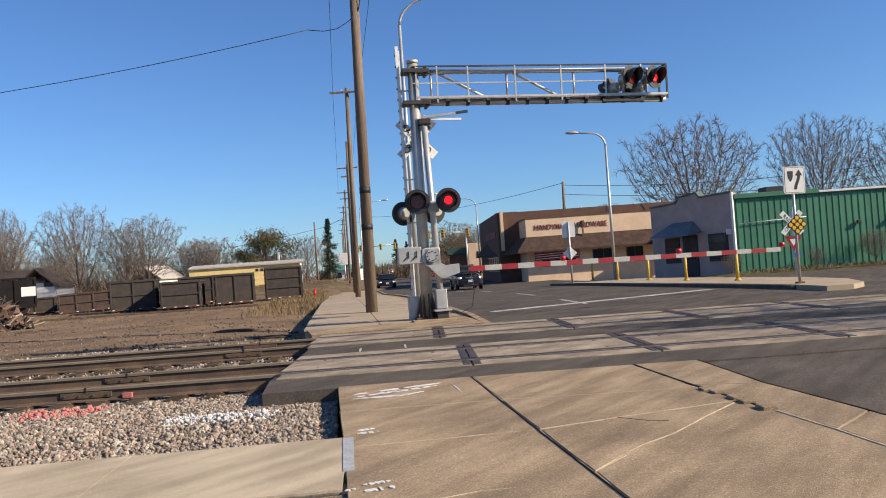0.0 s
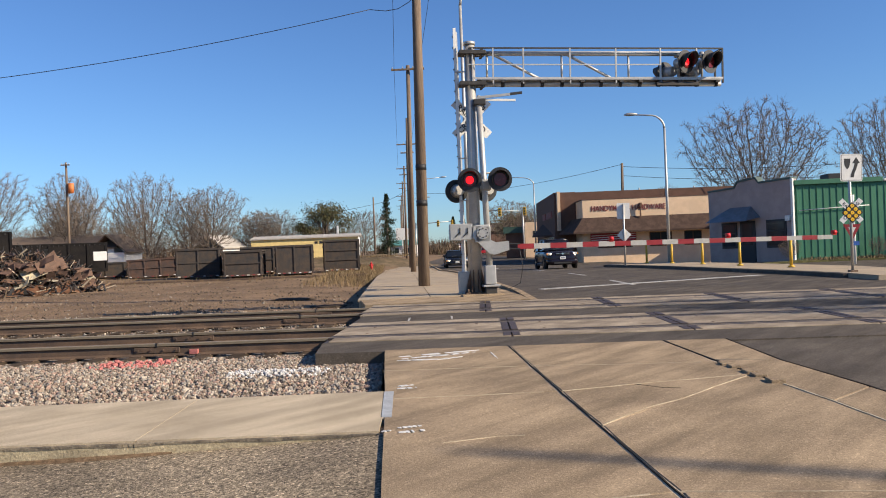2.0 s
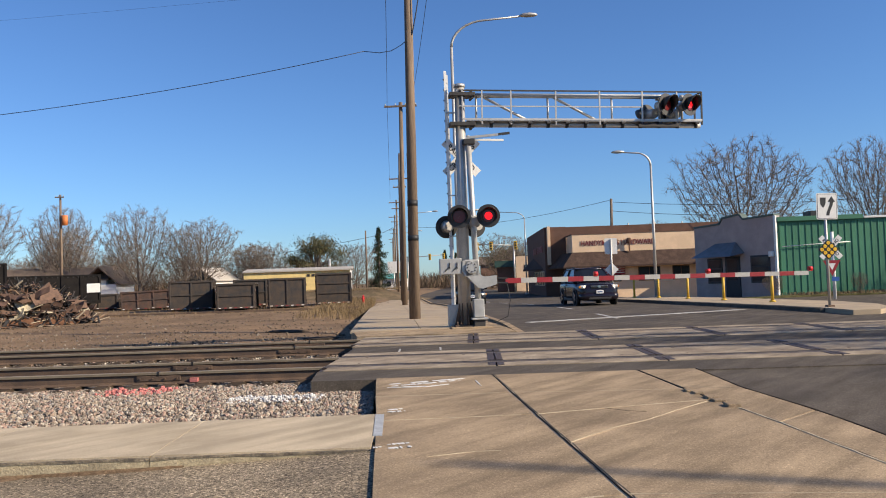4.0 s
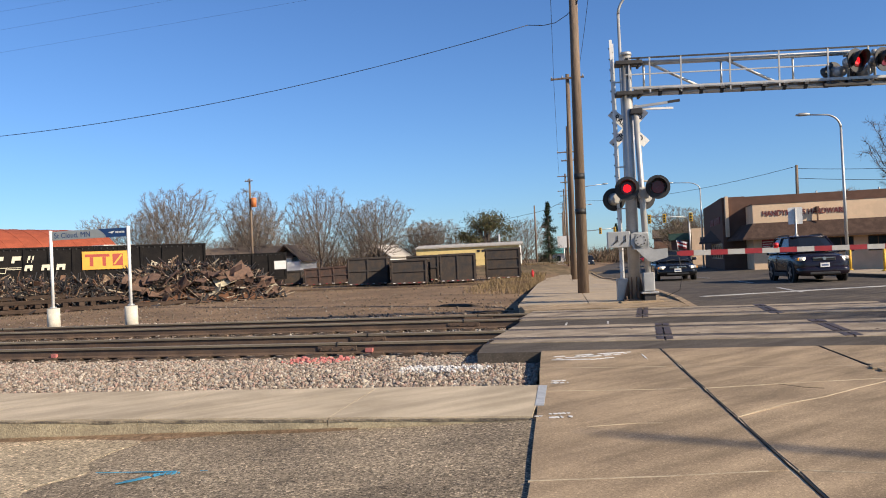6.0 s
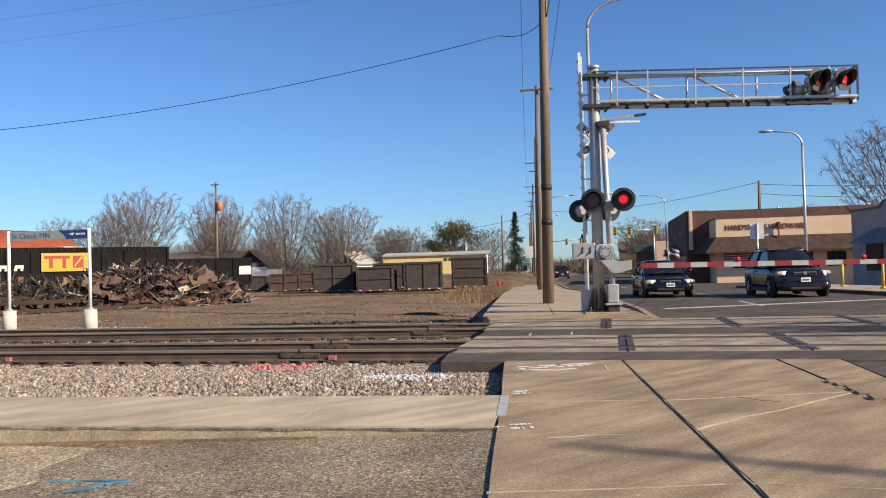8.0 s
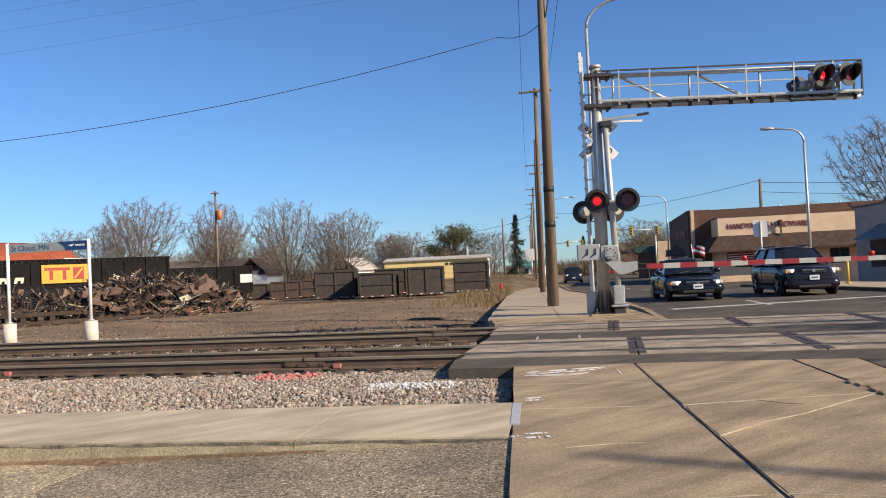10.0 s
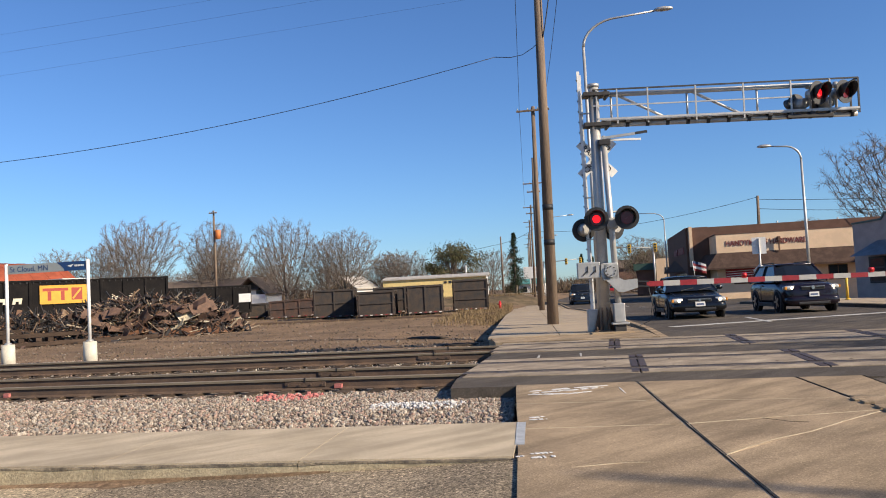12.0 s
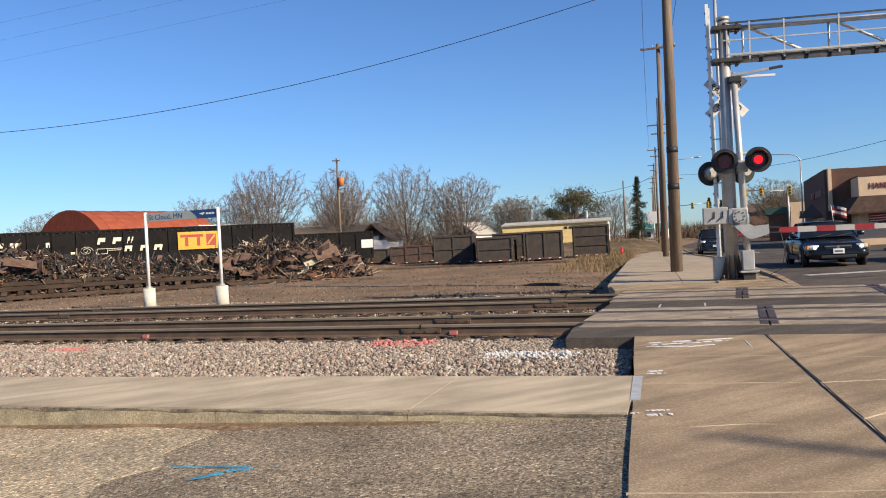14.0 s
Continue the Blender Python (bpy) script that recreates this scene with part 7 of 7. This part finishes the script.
GREENLEAF = island("autumn_leaves", [(0.085, 0.085, 0.028), (0.065, 0.068, 0.025), (0.11, 0.095, 0.03), (0.05, 0.055, 0.022), (0.13, 0.10, 0.035)], 0.8, 0, 0)
SPRUCE = island("spruce_needles", [(0.022, 0.035, 0.018), (0.03, 0.045, 0.022), (0.018, 0.028, 0.016), (0.04, 0.05, 0.026)], 0.85, 0, 0)
lt, _ = leafy(5, 9.4, 10.5, False, GREENLEAF, "round tree with dull green autumn leaves", 9000)
lt.matrix_basis = pose(-22.5, 110, -0.5)
sp, _ = leafy(6, 11.8, 5.4, True, SPRUCE, "tall dark green spruce tree", 9000)
sp.matrix_basis = pose(-15.2, 130, -0.5)
for x, y, s in ((-17.6, 150, 0.72), (-3.0, 190, 0.75), (-6.5, 215, 0.9), (1.5, 200, 0.6)):
    o = copy_thing(sp, pose(x, y, -0.5, 0, 0, x * 30))
    o.scale = (s, s, s)
o = copy_thing(lt, pose(9.0, 165, -0.5, 0, 0, 70))
o.scale = (1.1, 1.1, 0.95)


def brush():
    """A band of brown brush and far woods behind the yard, as one mass of upright twigs."""
    r = np.random.default_rng(11)
    vs, fs = [], []
    for k in range(60000):
        x = -135 + 210 * r.random()
        y = 122 + 40 * r.random() + (34 if x > -22 else 0)
        h = 1.7 * (2.2 + 2.2 * noise.noise((x * 0.09, 2.0, 0)) + 2.0 * r.random()) * (0.6 if x > -22 else 1.0)
        z0 = -0.6 + max(0, h) * 0.65 * r.random()
        l = 0.5 + 1.6 * r.random()
        a, w = r.uniform(0, 6.3), 0.03 + 0.05 * r.random()
        lx, ly = r.normal(0, 0.35, 2) * l
        n = len(vs)
        vs += [(x - w * math.cos(a), y - w * math.sin(a), z0), (x + w * math.cos(a), y + w * math.sin(a), z0), (x + lx, y + ly, z0 + l)]
        fs.append((n, n + 1, n + 2))
    me = bpy.data.meshes.new("far_brush")
    me.from_pydata(vs, [], fs)
    me.materials.append(island("brush_twigs", [(0.13, 0.088, 0.062), (0.10, 0.07, 0.05), (0.16, 0.11, 0.075), (0.075, 0.065, 0.04), (0.12, 0.095, 0.07)], 0.95, 0, 0))
    tagged(new("far_brush", me), "brown leafless brush and far woods", "brush", "", "stuff")


brush()
# unseen tree, added beside the road so its shadow falls on the crossing
plant(2, 18.2, -0.9, 8.4, 40, 1.0, -0.1)
# a bush and dead weeds against the green wall
bush = plant(2, 22.3, 26.6, 1.7, 30, 1.1, -0.2)
plant(3, 19.6, 26.9, 1.0, 70, 1.2, -0.2)
plant(2, 15.6, 27.0, 1.0, 10, 1.2, -0.2)


# ---- vehicles ----
CARPAINT = mat("black_car_paint", (0.006, 0.0065, 0.008), 0.2, var=0.15, scale=3, bump=0.0)
SUVPAINT = mat("dark_plum_car_paint", (0.012, 0.007, 0.011), 0.22, var=0.15, scale=3, bump=0.0)
BLUEPAINT = mat("dark_blue_car_paint", (0.010, 0.014, 0.022), 0.22, var=0.15, scale=3, bump=0.0)
TYRE = mat("tyre_rubber", (0.018, 0.018, 0.018), 0.85, var=0.2, scale=8)
RIM = mat("alloy_rim", (0.35, 0.35, 0.36), 0.35, 0.8, var=0.1, scale=8, bump=0)
CHROME = mat("chrome_trim", (0.6, 0.6, 0.62), 0.15, 1.0, var=0.05, scale=8, bump=0)
HEADLAMP = mat("headlamp_glass", (0.62, 0.60, 0.55), 0.15, 0.2, var=0.1, scale=8, bump=0)
HEADGLOW = glow("lit_headlamp", (1.0, 0.86, 0.62), 1.4)
AMBER = mat("amber_lens", (0.75, 0.28, 0.03), 0.3, var=0.1, scale=8, bump=0)
CARGLASS = mat("tinted_car_glass", (0.012, 0.014, 0.016), 0.05, var=0.1, scale=2, bump=0)
wheels = []


def loft(sections, n=14, power=3.2):
    """A rounded hull through sections (y, half width, z low, z high)."""
    bm = bmesh.new()
    rows = []
    for y, w, z0, z1 in sections:
        ring = []
        for k in range(n):
            a = 2 * math.pi * (k + 0.5) / n
            c, s = math.cos(a), math.sin(a)
            ring.append(bm.verts.new((w * math.copysign(abs(c) ** (2 / power), c), y, (z0 + z1) / 2 + (z1 - z0) / 2 * math.copysign(abs(s) ** (2 / power), s))))
        rows.append(ring)
    for p, q in zip(rows, rows[1:]):
        for k in range(n):
            bm.faces.new((p[k], p[(k + 1) % n], q[(k + 1) % n], q[k]))
    bm.faces.new(rows[0]), bm.faces.new(rows[-1][::-1])
    return bm


def cabin(bm, sill, top):
    """The greenhouse between a sill outline and a roof outline."""
    a, b = [bm.verts.new(p) for p in sill], [bm.verts.new(p) for p in top]
    n = len(a)
    for k in range(n):
        bm.faces.new((a[k], a[(k + 1) % n], b[(k + 1) % n], b[k]))
    bm.faces.new(b), bm.faces.new(a[::-1])
    return bm


def car(name, paint_m, label, L, Wd, belt, H, hood, nose, wheel_r, axles, glass, suv, lit_both=True):
    """A car whose front is at the origin and faces -y."""
    c = thing(name, pose(0, 0, 0), label, "car")
    w = Wd / 2
    body = part("body", loft([(0.0, w * 0.70, 0.34, nose - 0.14), (0.05, w * 0.86, 0.24, nose - 0.04), (0.22, w * 0.95, 0.21, nose + 0.02), (0.7, w, 0.20, nose + 0.07), (hood, w, 0.20, belt), (L * 0.55, w, 0.20, belt + 0.02), (L - 0.6, w, 0.22, belt + 0.03), (L - 0.12, w * 0.93, 0.28, belt - 0.02), (L, w * 0.78, 0.38, belt - 0.2)], 20, 4.5), paint_m, c, "", True)
    g0, g1, g2, g3 = glass
    ws, wr = w * 0.93, w * 0.70
    sill = [(-ws, g0, belt - 0.03), (-ws * 0.55, g0 - 0.1, belt), (ws * 0.55, g0 - 0.1, belt), (ws, g0, belt - 0.03), (ws, g3, belt), (-ws, g3, belt)]
    top = [(-wr, g1, H - 0.06), (-wr * 0.55, g1 - 0.05, H - 0.03), (wr * 0.55, g1 - 0.05, H - 0.03), (wr, g1, H - 0.06), (wr, g2, H - 0.05), (-wr, g2, H - 0.05)]
    part("cabin_glass", cabin(bmesh.new(), sill, top), CARGLASS, c, "dark tinted windows")
    bm = loft([(g1 - 0.10, wr * 0.93, H - 0.09, H - 0.02), (g1 + 0.2, wr * 1.03, H - 0.10, H), ((g1 + g2) / 2, wr * 1.05, H - 0.10, H + 0.015), (g2 - 0.1, wr * 1.03, H - 0.10, H), (g2 + 0.06, wr * 0.92, H - 0.10, H - 0.03)], 16, 4)
    part("roof", bm, paint_m, c, "", True)
    for s in (-1, 1):
        for (ya, yb, e) in ((g0, g1, 0.045), (g3, g2, 0.07)):
            part("pillar", bar(bmesh.new(), (s * ws * 1.0, ya, belt - 0.04), (s * wr * 1.01, yb, H - 0.05), e, e), paint_m, c)
        ym = (g1 + g2) / 2
        part("pillar", bar(bmesh.new(), (s * ws * 1.005, ym, belt - 0.02), (s * wr * 1.02, ym, H - 0.06), 0.06, 0.09), paint_m, c)
        bm = loft([(0, 0.09, -0.06, 0.06), (0.05, 0.11, -0.075, 0.075), (0.12, 0.09, -0.06, 0.06)], 10, 3)
        part("mirror", bm, paint_m, c, "", True, at=pose(s * (w + 0.10), g0 + 0.28, belt + 0.08))
        part("mirror_stem", bar(bmesh.new(), (s * (w - 0.06), g0 + 0.34, belt), (s * (w + 0.06), g0 + 0.34, belt + 0.06), 0.04, 0.05), BLACK, c)
        hl = part("headlight", loft([(0.0, 0.17, -0.06, 0.05), (0.05, 0.22, -0.085, 0.075), (0.25, 0.22, -0.08, 0.08)], 14, 3), HEADLAMP, c, "clear headlight", True, at=pose(s * w * 0.70, 0.015 if not suv else 0.05, nose - 0.10, 0, 0, -s * 14))
        part("headlight_bulb", tube(bmesh.new(), (s * 0.02, -0.02, 0), (s * 0.02, 0.004, 0), 0.055, 0.05, 14), HEADGLOW, hl, "lit bulb")
        part("turn_lamp", box(bmesh.new(), -0.04, 0.04, -0.01, 0.08, -0.05, 0.05, 0.01), AMBER, hl, at=pose(s * 0.2, 0.03, 0))
        part("fog_lamp", tube(bmesh.new(), (s * w * 0.72, 0.0, 0.40), (s * w * 0.72, 0.12, 0.40), 0.06, n=12), BLACK, c)
        part("door_line", box(bmesh.new(), s * w - 0.006, s * w + 0.004, ym - 0.012, ym + 0.012, 0.32, belt - 0.06), BLACK, c)
        part("door_handle", box(bmesh.new(), s * w - 0.01, s * w + 0.03, ym - 0.26, ym - 0.10, belt - 0.16, belt - 0.12, 0.008), paint_m, c)
        part("sill_trim", box(bmesh.new(), s * w - 0.03, s * w + 0.012, axles[0] + 0.45, axles[1] - 0.45, 0.2, 0.34, 0.02), BLACK, c)
        for y in axles:
            part("wheel_arch", tube(bmesh.new(), (s * (w - 0.10), y, wheel_r), (s * (w + 0.008), y, wheel_r), wheel_r + 0.07, n=24), BLACK, c)
            wh = part("wheel", tube(bmesh.new(), (-0.10, 0, 0), (0.10, 0, 0), wheel_r * 0.66, n=20), TYRE, c, "", at=pose(s * (w - 0.085), y, wheel_r))
            pr = [(-0.105, wheel_r * 0.64), (-0.105, wheel_r * 0.93), (-0.07, wheel_r), (0.07, wheel_r), (0.105, wheel_r * 0.93), (0.105, wheel_r * 0.64)]
            bm = bmesh.new()
            rings = [[bm.verts.new((x, r * math.cos(2 * math.pi * k / 28), r * math.sin(2 * math.pi * k / 28))) for x, r in pr] for k in range(28)]
            for k in range(28):
                for i in range(5):
                    bm.faces.new((rings[k][i], rings[k][i + 1], rings[(k + 1) % 28][i + 1], rings[(k + 1) % 28][i]))
            part("tyre", bm, TYRE, wh, "black tyre", True)
            bm = tube(bmesh.new(), (s * 0.095, 0, 0), (s * 0.112, 0, 0), wheel_r * 0.2, n=12)
            for k in range(5):
                a = 2 * math.pi * k / 5
                bar(bm, (s * 0.103, 0, 0), (s * 0.103, wheel_r * 0.62 * math.cos(a), wheel_r * 0.62 * math.sin(a)), 0.03, 0.07)
            part("rim", bm, RIM, wh, "alloy rim")
            wheels.append((c, wh, s * (w - 0.085), y, wheel_r))
    gr = part("grille", box(bmesh.new(), -w * 0.42, w * 0.42, -0.012, 0.1, nose - 0.19, nose - 0.05, 0.02), BLACK, c, "black front grille")
    for k in range(3):
        part("grille_bar", box(bmesh.new(), -w * 0.40, w * 0.40, -0.022, -0.01, nose - 0.175 + k * 0.045, nose - 0.160 + k * 0.045), CHROME if k == 2 else TYRE, gr)
    part("badge", tube(bmesh.new(), (0, -0.035, nose - 0.10), (0, -0.015, nose - 0.10), 0.06 if suv else 0.04, n=16), CHROME, c, "plain round chrome badge")
    part("front_bumper", loft([(-0.05, w * 0.72, 0.30, 0.50), (0.0, w * 0.90, 0.24, 0.56), (0.2, w * 0.985, 0.22, 0.58)], 16, 4), paint_m, c, "", True)
    part("air_intake", box(bmesh.new(), -w * 0.55, w * 0.55, -0.062, 0.0, 0.27, 0.36, 0.02), BLACK, c)
    pl = part("number_plate", box(bmesh.new(), -0.155, 0.155, -0.085, -0.07, 0.0, 0.15, 0.004), WHITE, c, "white number plate with plain bar", at=pose(0, 0, 0.40 if not suv else 0.52))
    part("plate_bar", box(bmesh.new(), -0.11, 0.11, -0.089, -0.0855, 0.045, 0.10), mat("plate_blue", (0.10, 0.14, 0.25), 0.6) if "plate_blue" not in bpy.data.materials else bpy.data.materials["plate_blue"], pl)
    part("bonnet_seam", pipe(bmesh.new(), [(-w * 0.8, hood - 0.02, belt - 0.02), (-w * 0.72, 0.5, nose + 0.055), (-w * 0.5, 0.18, nose + 0.02), (w * 0.5, 0.18, nose + 0.02), (w * 0.72, 0.5, nose + 0.055), (w * 0.8, hood - 0.02, belt - 0.02)], 0.008, 5), BLACK, c)
    for s in (-0.35, 0.25):
        part("wiper", bar(bmesh.new(), (s, g0 - 0.09, belt + 0.02), (s + 0.42, g0 + 0.02, belt + 0.09), 0.015, 0.02), BLACK, c)
    for s in (-1, 1):
        part("tail_light", box(bmesh.new(), s * w * 0.72 - 0.14, s * w * 0.72 + 0.14, L - 0.10, L + 0.01, belt - 0.30, belt - 0.1, 0.02), REDLAMP, c)
        if suv:
            part("roof_bar", bar(bmesh.new(), (s * wr * 0.92, g1 + 0.2, H + 0.04), (s * wr * 0.92, g2 - 0.2, H + 0.04), 0.035, 0.04), BLACK, c)
            part("roof_bar_foot", box(bmesh.new(), s * wr * 0.92 - 0.02, s * wr * 0.92 + 0.02, g1 + 0.25, g1 + 0.35, H - 0.03, H + 0.04), BLACK, c)
    return c


sedan = car("sedan", CARPAINT, "black four-door sedan with lit headlamps", 4.75, 1.79, 0.90, 1.40, 1.35, 0.70, 0.315, (0.92, 3.62), (1.28, 2.0, 3.15, 3.95), False)
fl = part("flag_pole", tube(bmesh.new(), (0.42, 2.6, 1.36), (0.36, 2.6, 1.92), 0.012, n=6), WHITE, sedan, "small window flag")
bm = bmesh.new()
g = [[bm.verts.new((0.38 + 0.09 * i, 2.6 + 0.04 * math.sin(i * 1.4), 1.60 + 0.085 * j - 0.03 * i)) for j in range(5)] for i in range(6)]
for i in range(5):
    for j in range(4):
        bm.faces.new((g[i][j], g[i + 1][j], g[i + 1][j + 1], g[i][j + 1])).material_index = (j % 2) if not (j == 3 and i < 2) else 2
bmesh.ops.solidify(bm, geom=bm.faces, thickness=0.004)
part("flag_cloth", bm, [REDSTRIPE, WHITE, SIGNBLUE], fl, "red and white striped cloth")
suv = car("suv", SUVPAINT, "dark plum compact suv with lit headlamps", 4.5, 1.80, 1.06, 1.66, 1.25, 0.92, 0.36, (0.88, 3.54), (1.10, 1.85, 3.75, 4.35), True)
pickup = car("dark_suv", BLUEPAINT, "dark blue suv approaching along the street", 4.9, 1.92, 1.12, 1.78, 1.3, 1.0, 0.38, (0.92, 3.75), (1.15, 1.9, 4.0, 4.6), True)
parked = car("parked_car", mat("red_car_paint", (0.36, 0.015, 0.02), 0.3, var=0.1, scale=3, bump=0, coat=1.0), "small red car far along the street", 4.5, 1.8, 0.9, 1.42, 1.3, 0.7, 0.32, (0.9, 3.5), (1.25, 1.95, 3.1, 3.9), False)
parked.matrix_basis = pose(-1.0, 150, -0.46, 0, 0, -80)


# ---- what moves ----
SUV_WAY = [(0, 4.14, 44.0), (0.5, 4.5, 41.2), (1, 4.86, 38.5), (1.5, 5.28, 35.7), (2, 5.64, 33.0), (2.5, 5.95, 30.2), (3, 6.25, 27.5), (4, 6.72, 22.9), (5.3, 7.15, 19.2), (5.5, 7.2, 18.8), (6, 7.34, 18.0), (6.5, 7.46, 17.3), (7, 7.58, 16.9), (7.5, 7.65, 16.6), (8.5, 7.69, 16.3), (9.8, 7.70, 16.2), (14, 7.70, 16.2)]
SEDAN_WAY = [(0, -2.71, 70.0), (1, -1.6, 61.0), (2, -0.75, 53.0), (3, 0.25, 45.0), (4.2, 1.4, 36.6), (5.3, 2.31, 29.5), (5.5, 2.46, 28.4), (6, 2.72, 25.8), (6.5, 2.93, 23.5), (7, 3.13, 21.4), (7.5, 3.32, 20.0), (8.6, 3.70, 17.2), (9.8, 3.96, 15.6), (10.5, 4.0, 15.1), (11, 4.01, 15.0), (14, 4.0, 14.9)]
THIRD_WAY = [(0, -16.0, 200.0), (4, -11.0, 152.0), (6.5, -7.4, 118.0), (7.5, -6.0, 106.0), (9.8, -3.25, 81.0), (10.5, -2.5, 73.0), (11, -1.97, 67.0), (12, -1.25, 59.0), (12.5, -1.0, 55.0), (13, -0.78, 51.5), (13.5, -0.6, 49.0), (14, -0.45, 47.0)]


def on_way(way, t):
    """The place along a way, gliding between its rows."""
    ts = [r[0] for r in way]
    k = min(max(np.searchsorted(ts, t) - 1, 0), len(way) - 2)
    p = [way[max(k - 1, 0)], way[k], way[k + 1], way[min(k + 2, len(way) - 1)]]
    u = (t - p[1][0]) / (p[2][0] - p[1][0])
    out = []
    for c in (1, 2):
        m1 = (p[2][c] - p[0][c]) / max(p[2][0] - p[0][0], 1e-6) * (p[2][0] - p[1][0])
        m2 = (p[3][c] - p[1][c]) / max(p[3][0] - p[1][0], 1e-6) * (p[2][0] - p[1][0])
        out.append((2 * u ** 3 - 3 * u ** 2 + 1) * p[1][c] + (u ** 3 - 2 * u ** 2 + u) * m1 + (-2 * u ** 3 + 3 * u ** 2) * p[2][c] + (u ** 3 - u ** 2) * m2)
    return out


def motions():
    for thing_, way in ((suv, SUV_WAY), (sedan, SEDAN_WAY), (pickup, THIRD_WAY)):
        rows, spins, rolled, last = [], [], 0.0, None
        for k in range(0, 421):
            t = k / FPS
            x, y = on_way(way, t)
            if last is not None:
                rolled += math.hypot(x - last[0], y - last[1])
            last = (x, y)
            spins.append((t, rolled))
            if k % 6 == 0:
                slope = math.degrees(math.atan2(dip(y + 3.5) - dip(y + 0.9), 2.6))
                rows.append((t, pose(x, y, -0.028 + dip(y), slope, 0, 5.6)))
        walk(thing_, rows)
        for c, wh, wx, wy, r in wheels:
            if c == thing_:
                # less than a quarter turn from row to row
                keys, done = [(0.0, 0.0)], 0.0
                for (t0, d0), (t1, d1) in zip(spins, spins[1:]):
                    if (d1 - keys[-1][1]) / r > 1.2 and t0 > keys[-1][0]:
                        keys.append((t0, d0))
                keys.append(spins[-1])
                walk(wh, [(t, pose(wx, wy, r, math.degrees(d / r), 0, 0)) for t, d in keys])
    # the paired lamps flash in turn, 0.7 s each, by sliding their glowing discs
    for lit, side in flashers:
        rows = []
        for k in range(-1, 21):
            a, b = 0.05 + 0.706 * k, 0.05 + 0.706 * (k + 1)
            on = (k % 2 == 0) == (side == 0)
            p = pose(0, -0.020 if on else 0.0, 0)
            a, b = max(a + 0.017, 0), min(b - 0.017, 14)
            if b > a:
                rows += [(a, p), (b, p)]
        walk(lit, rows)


motions()
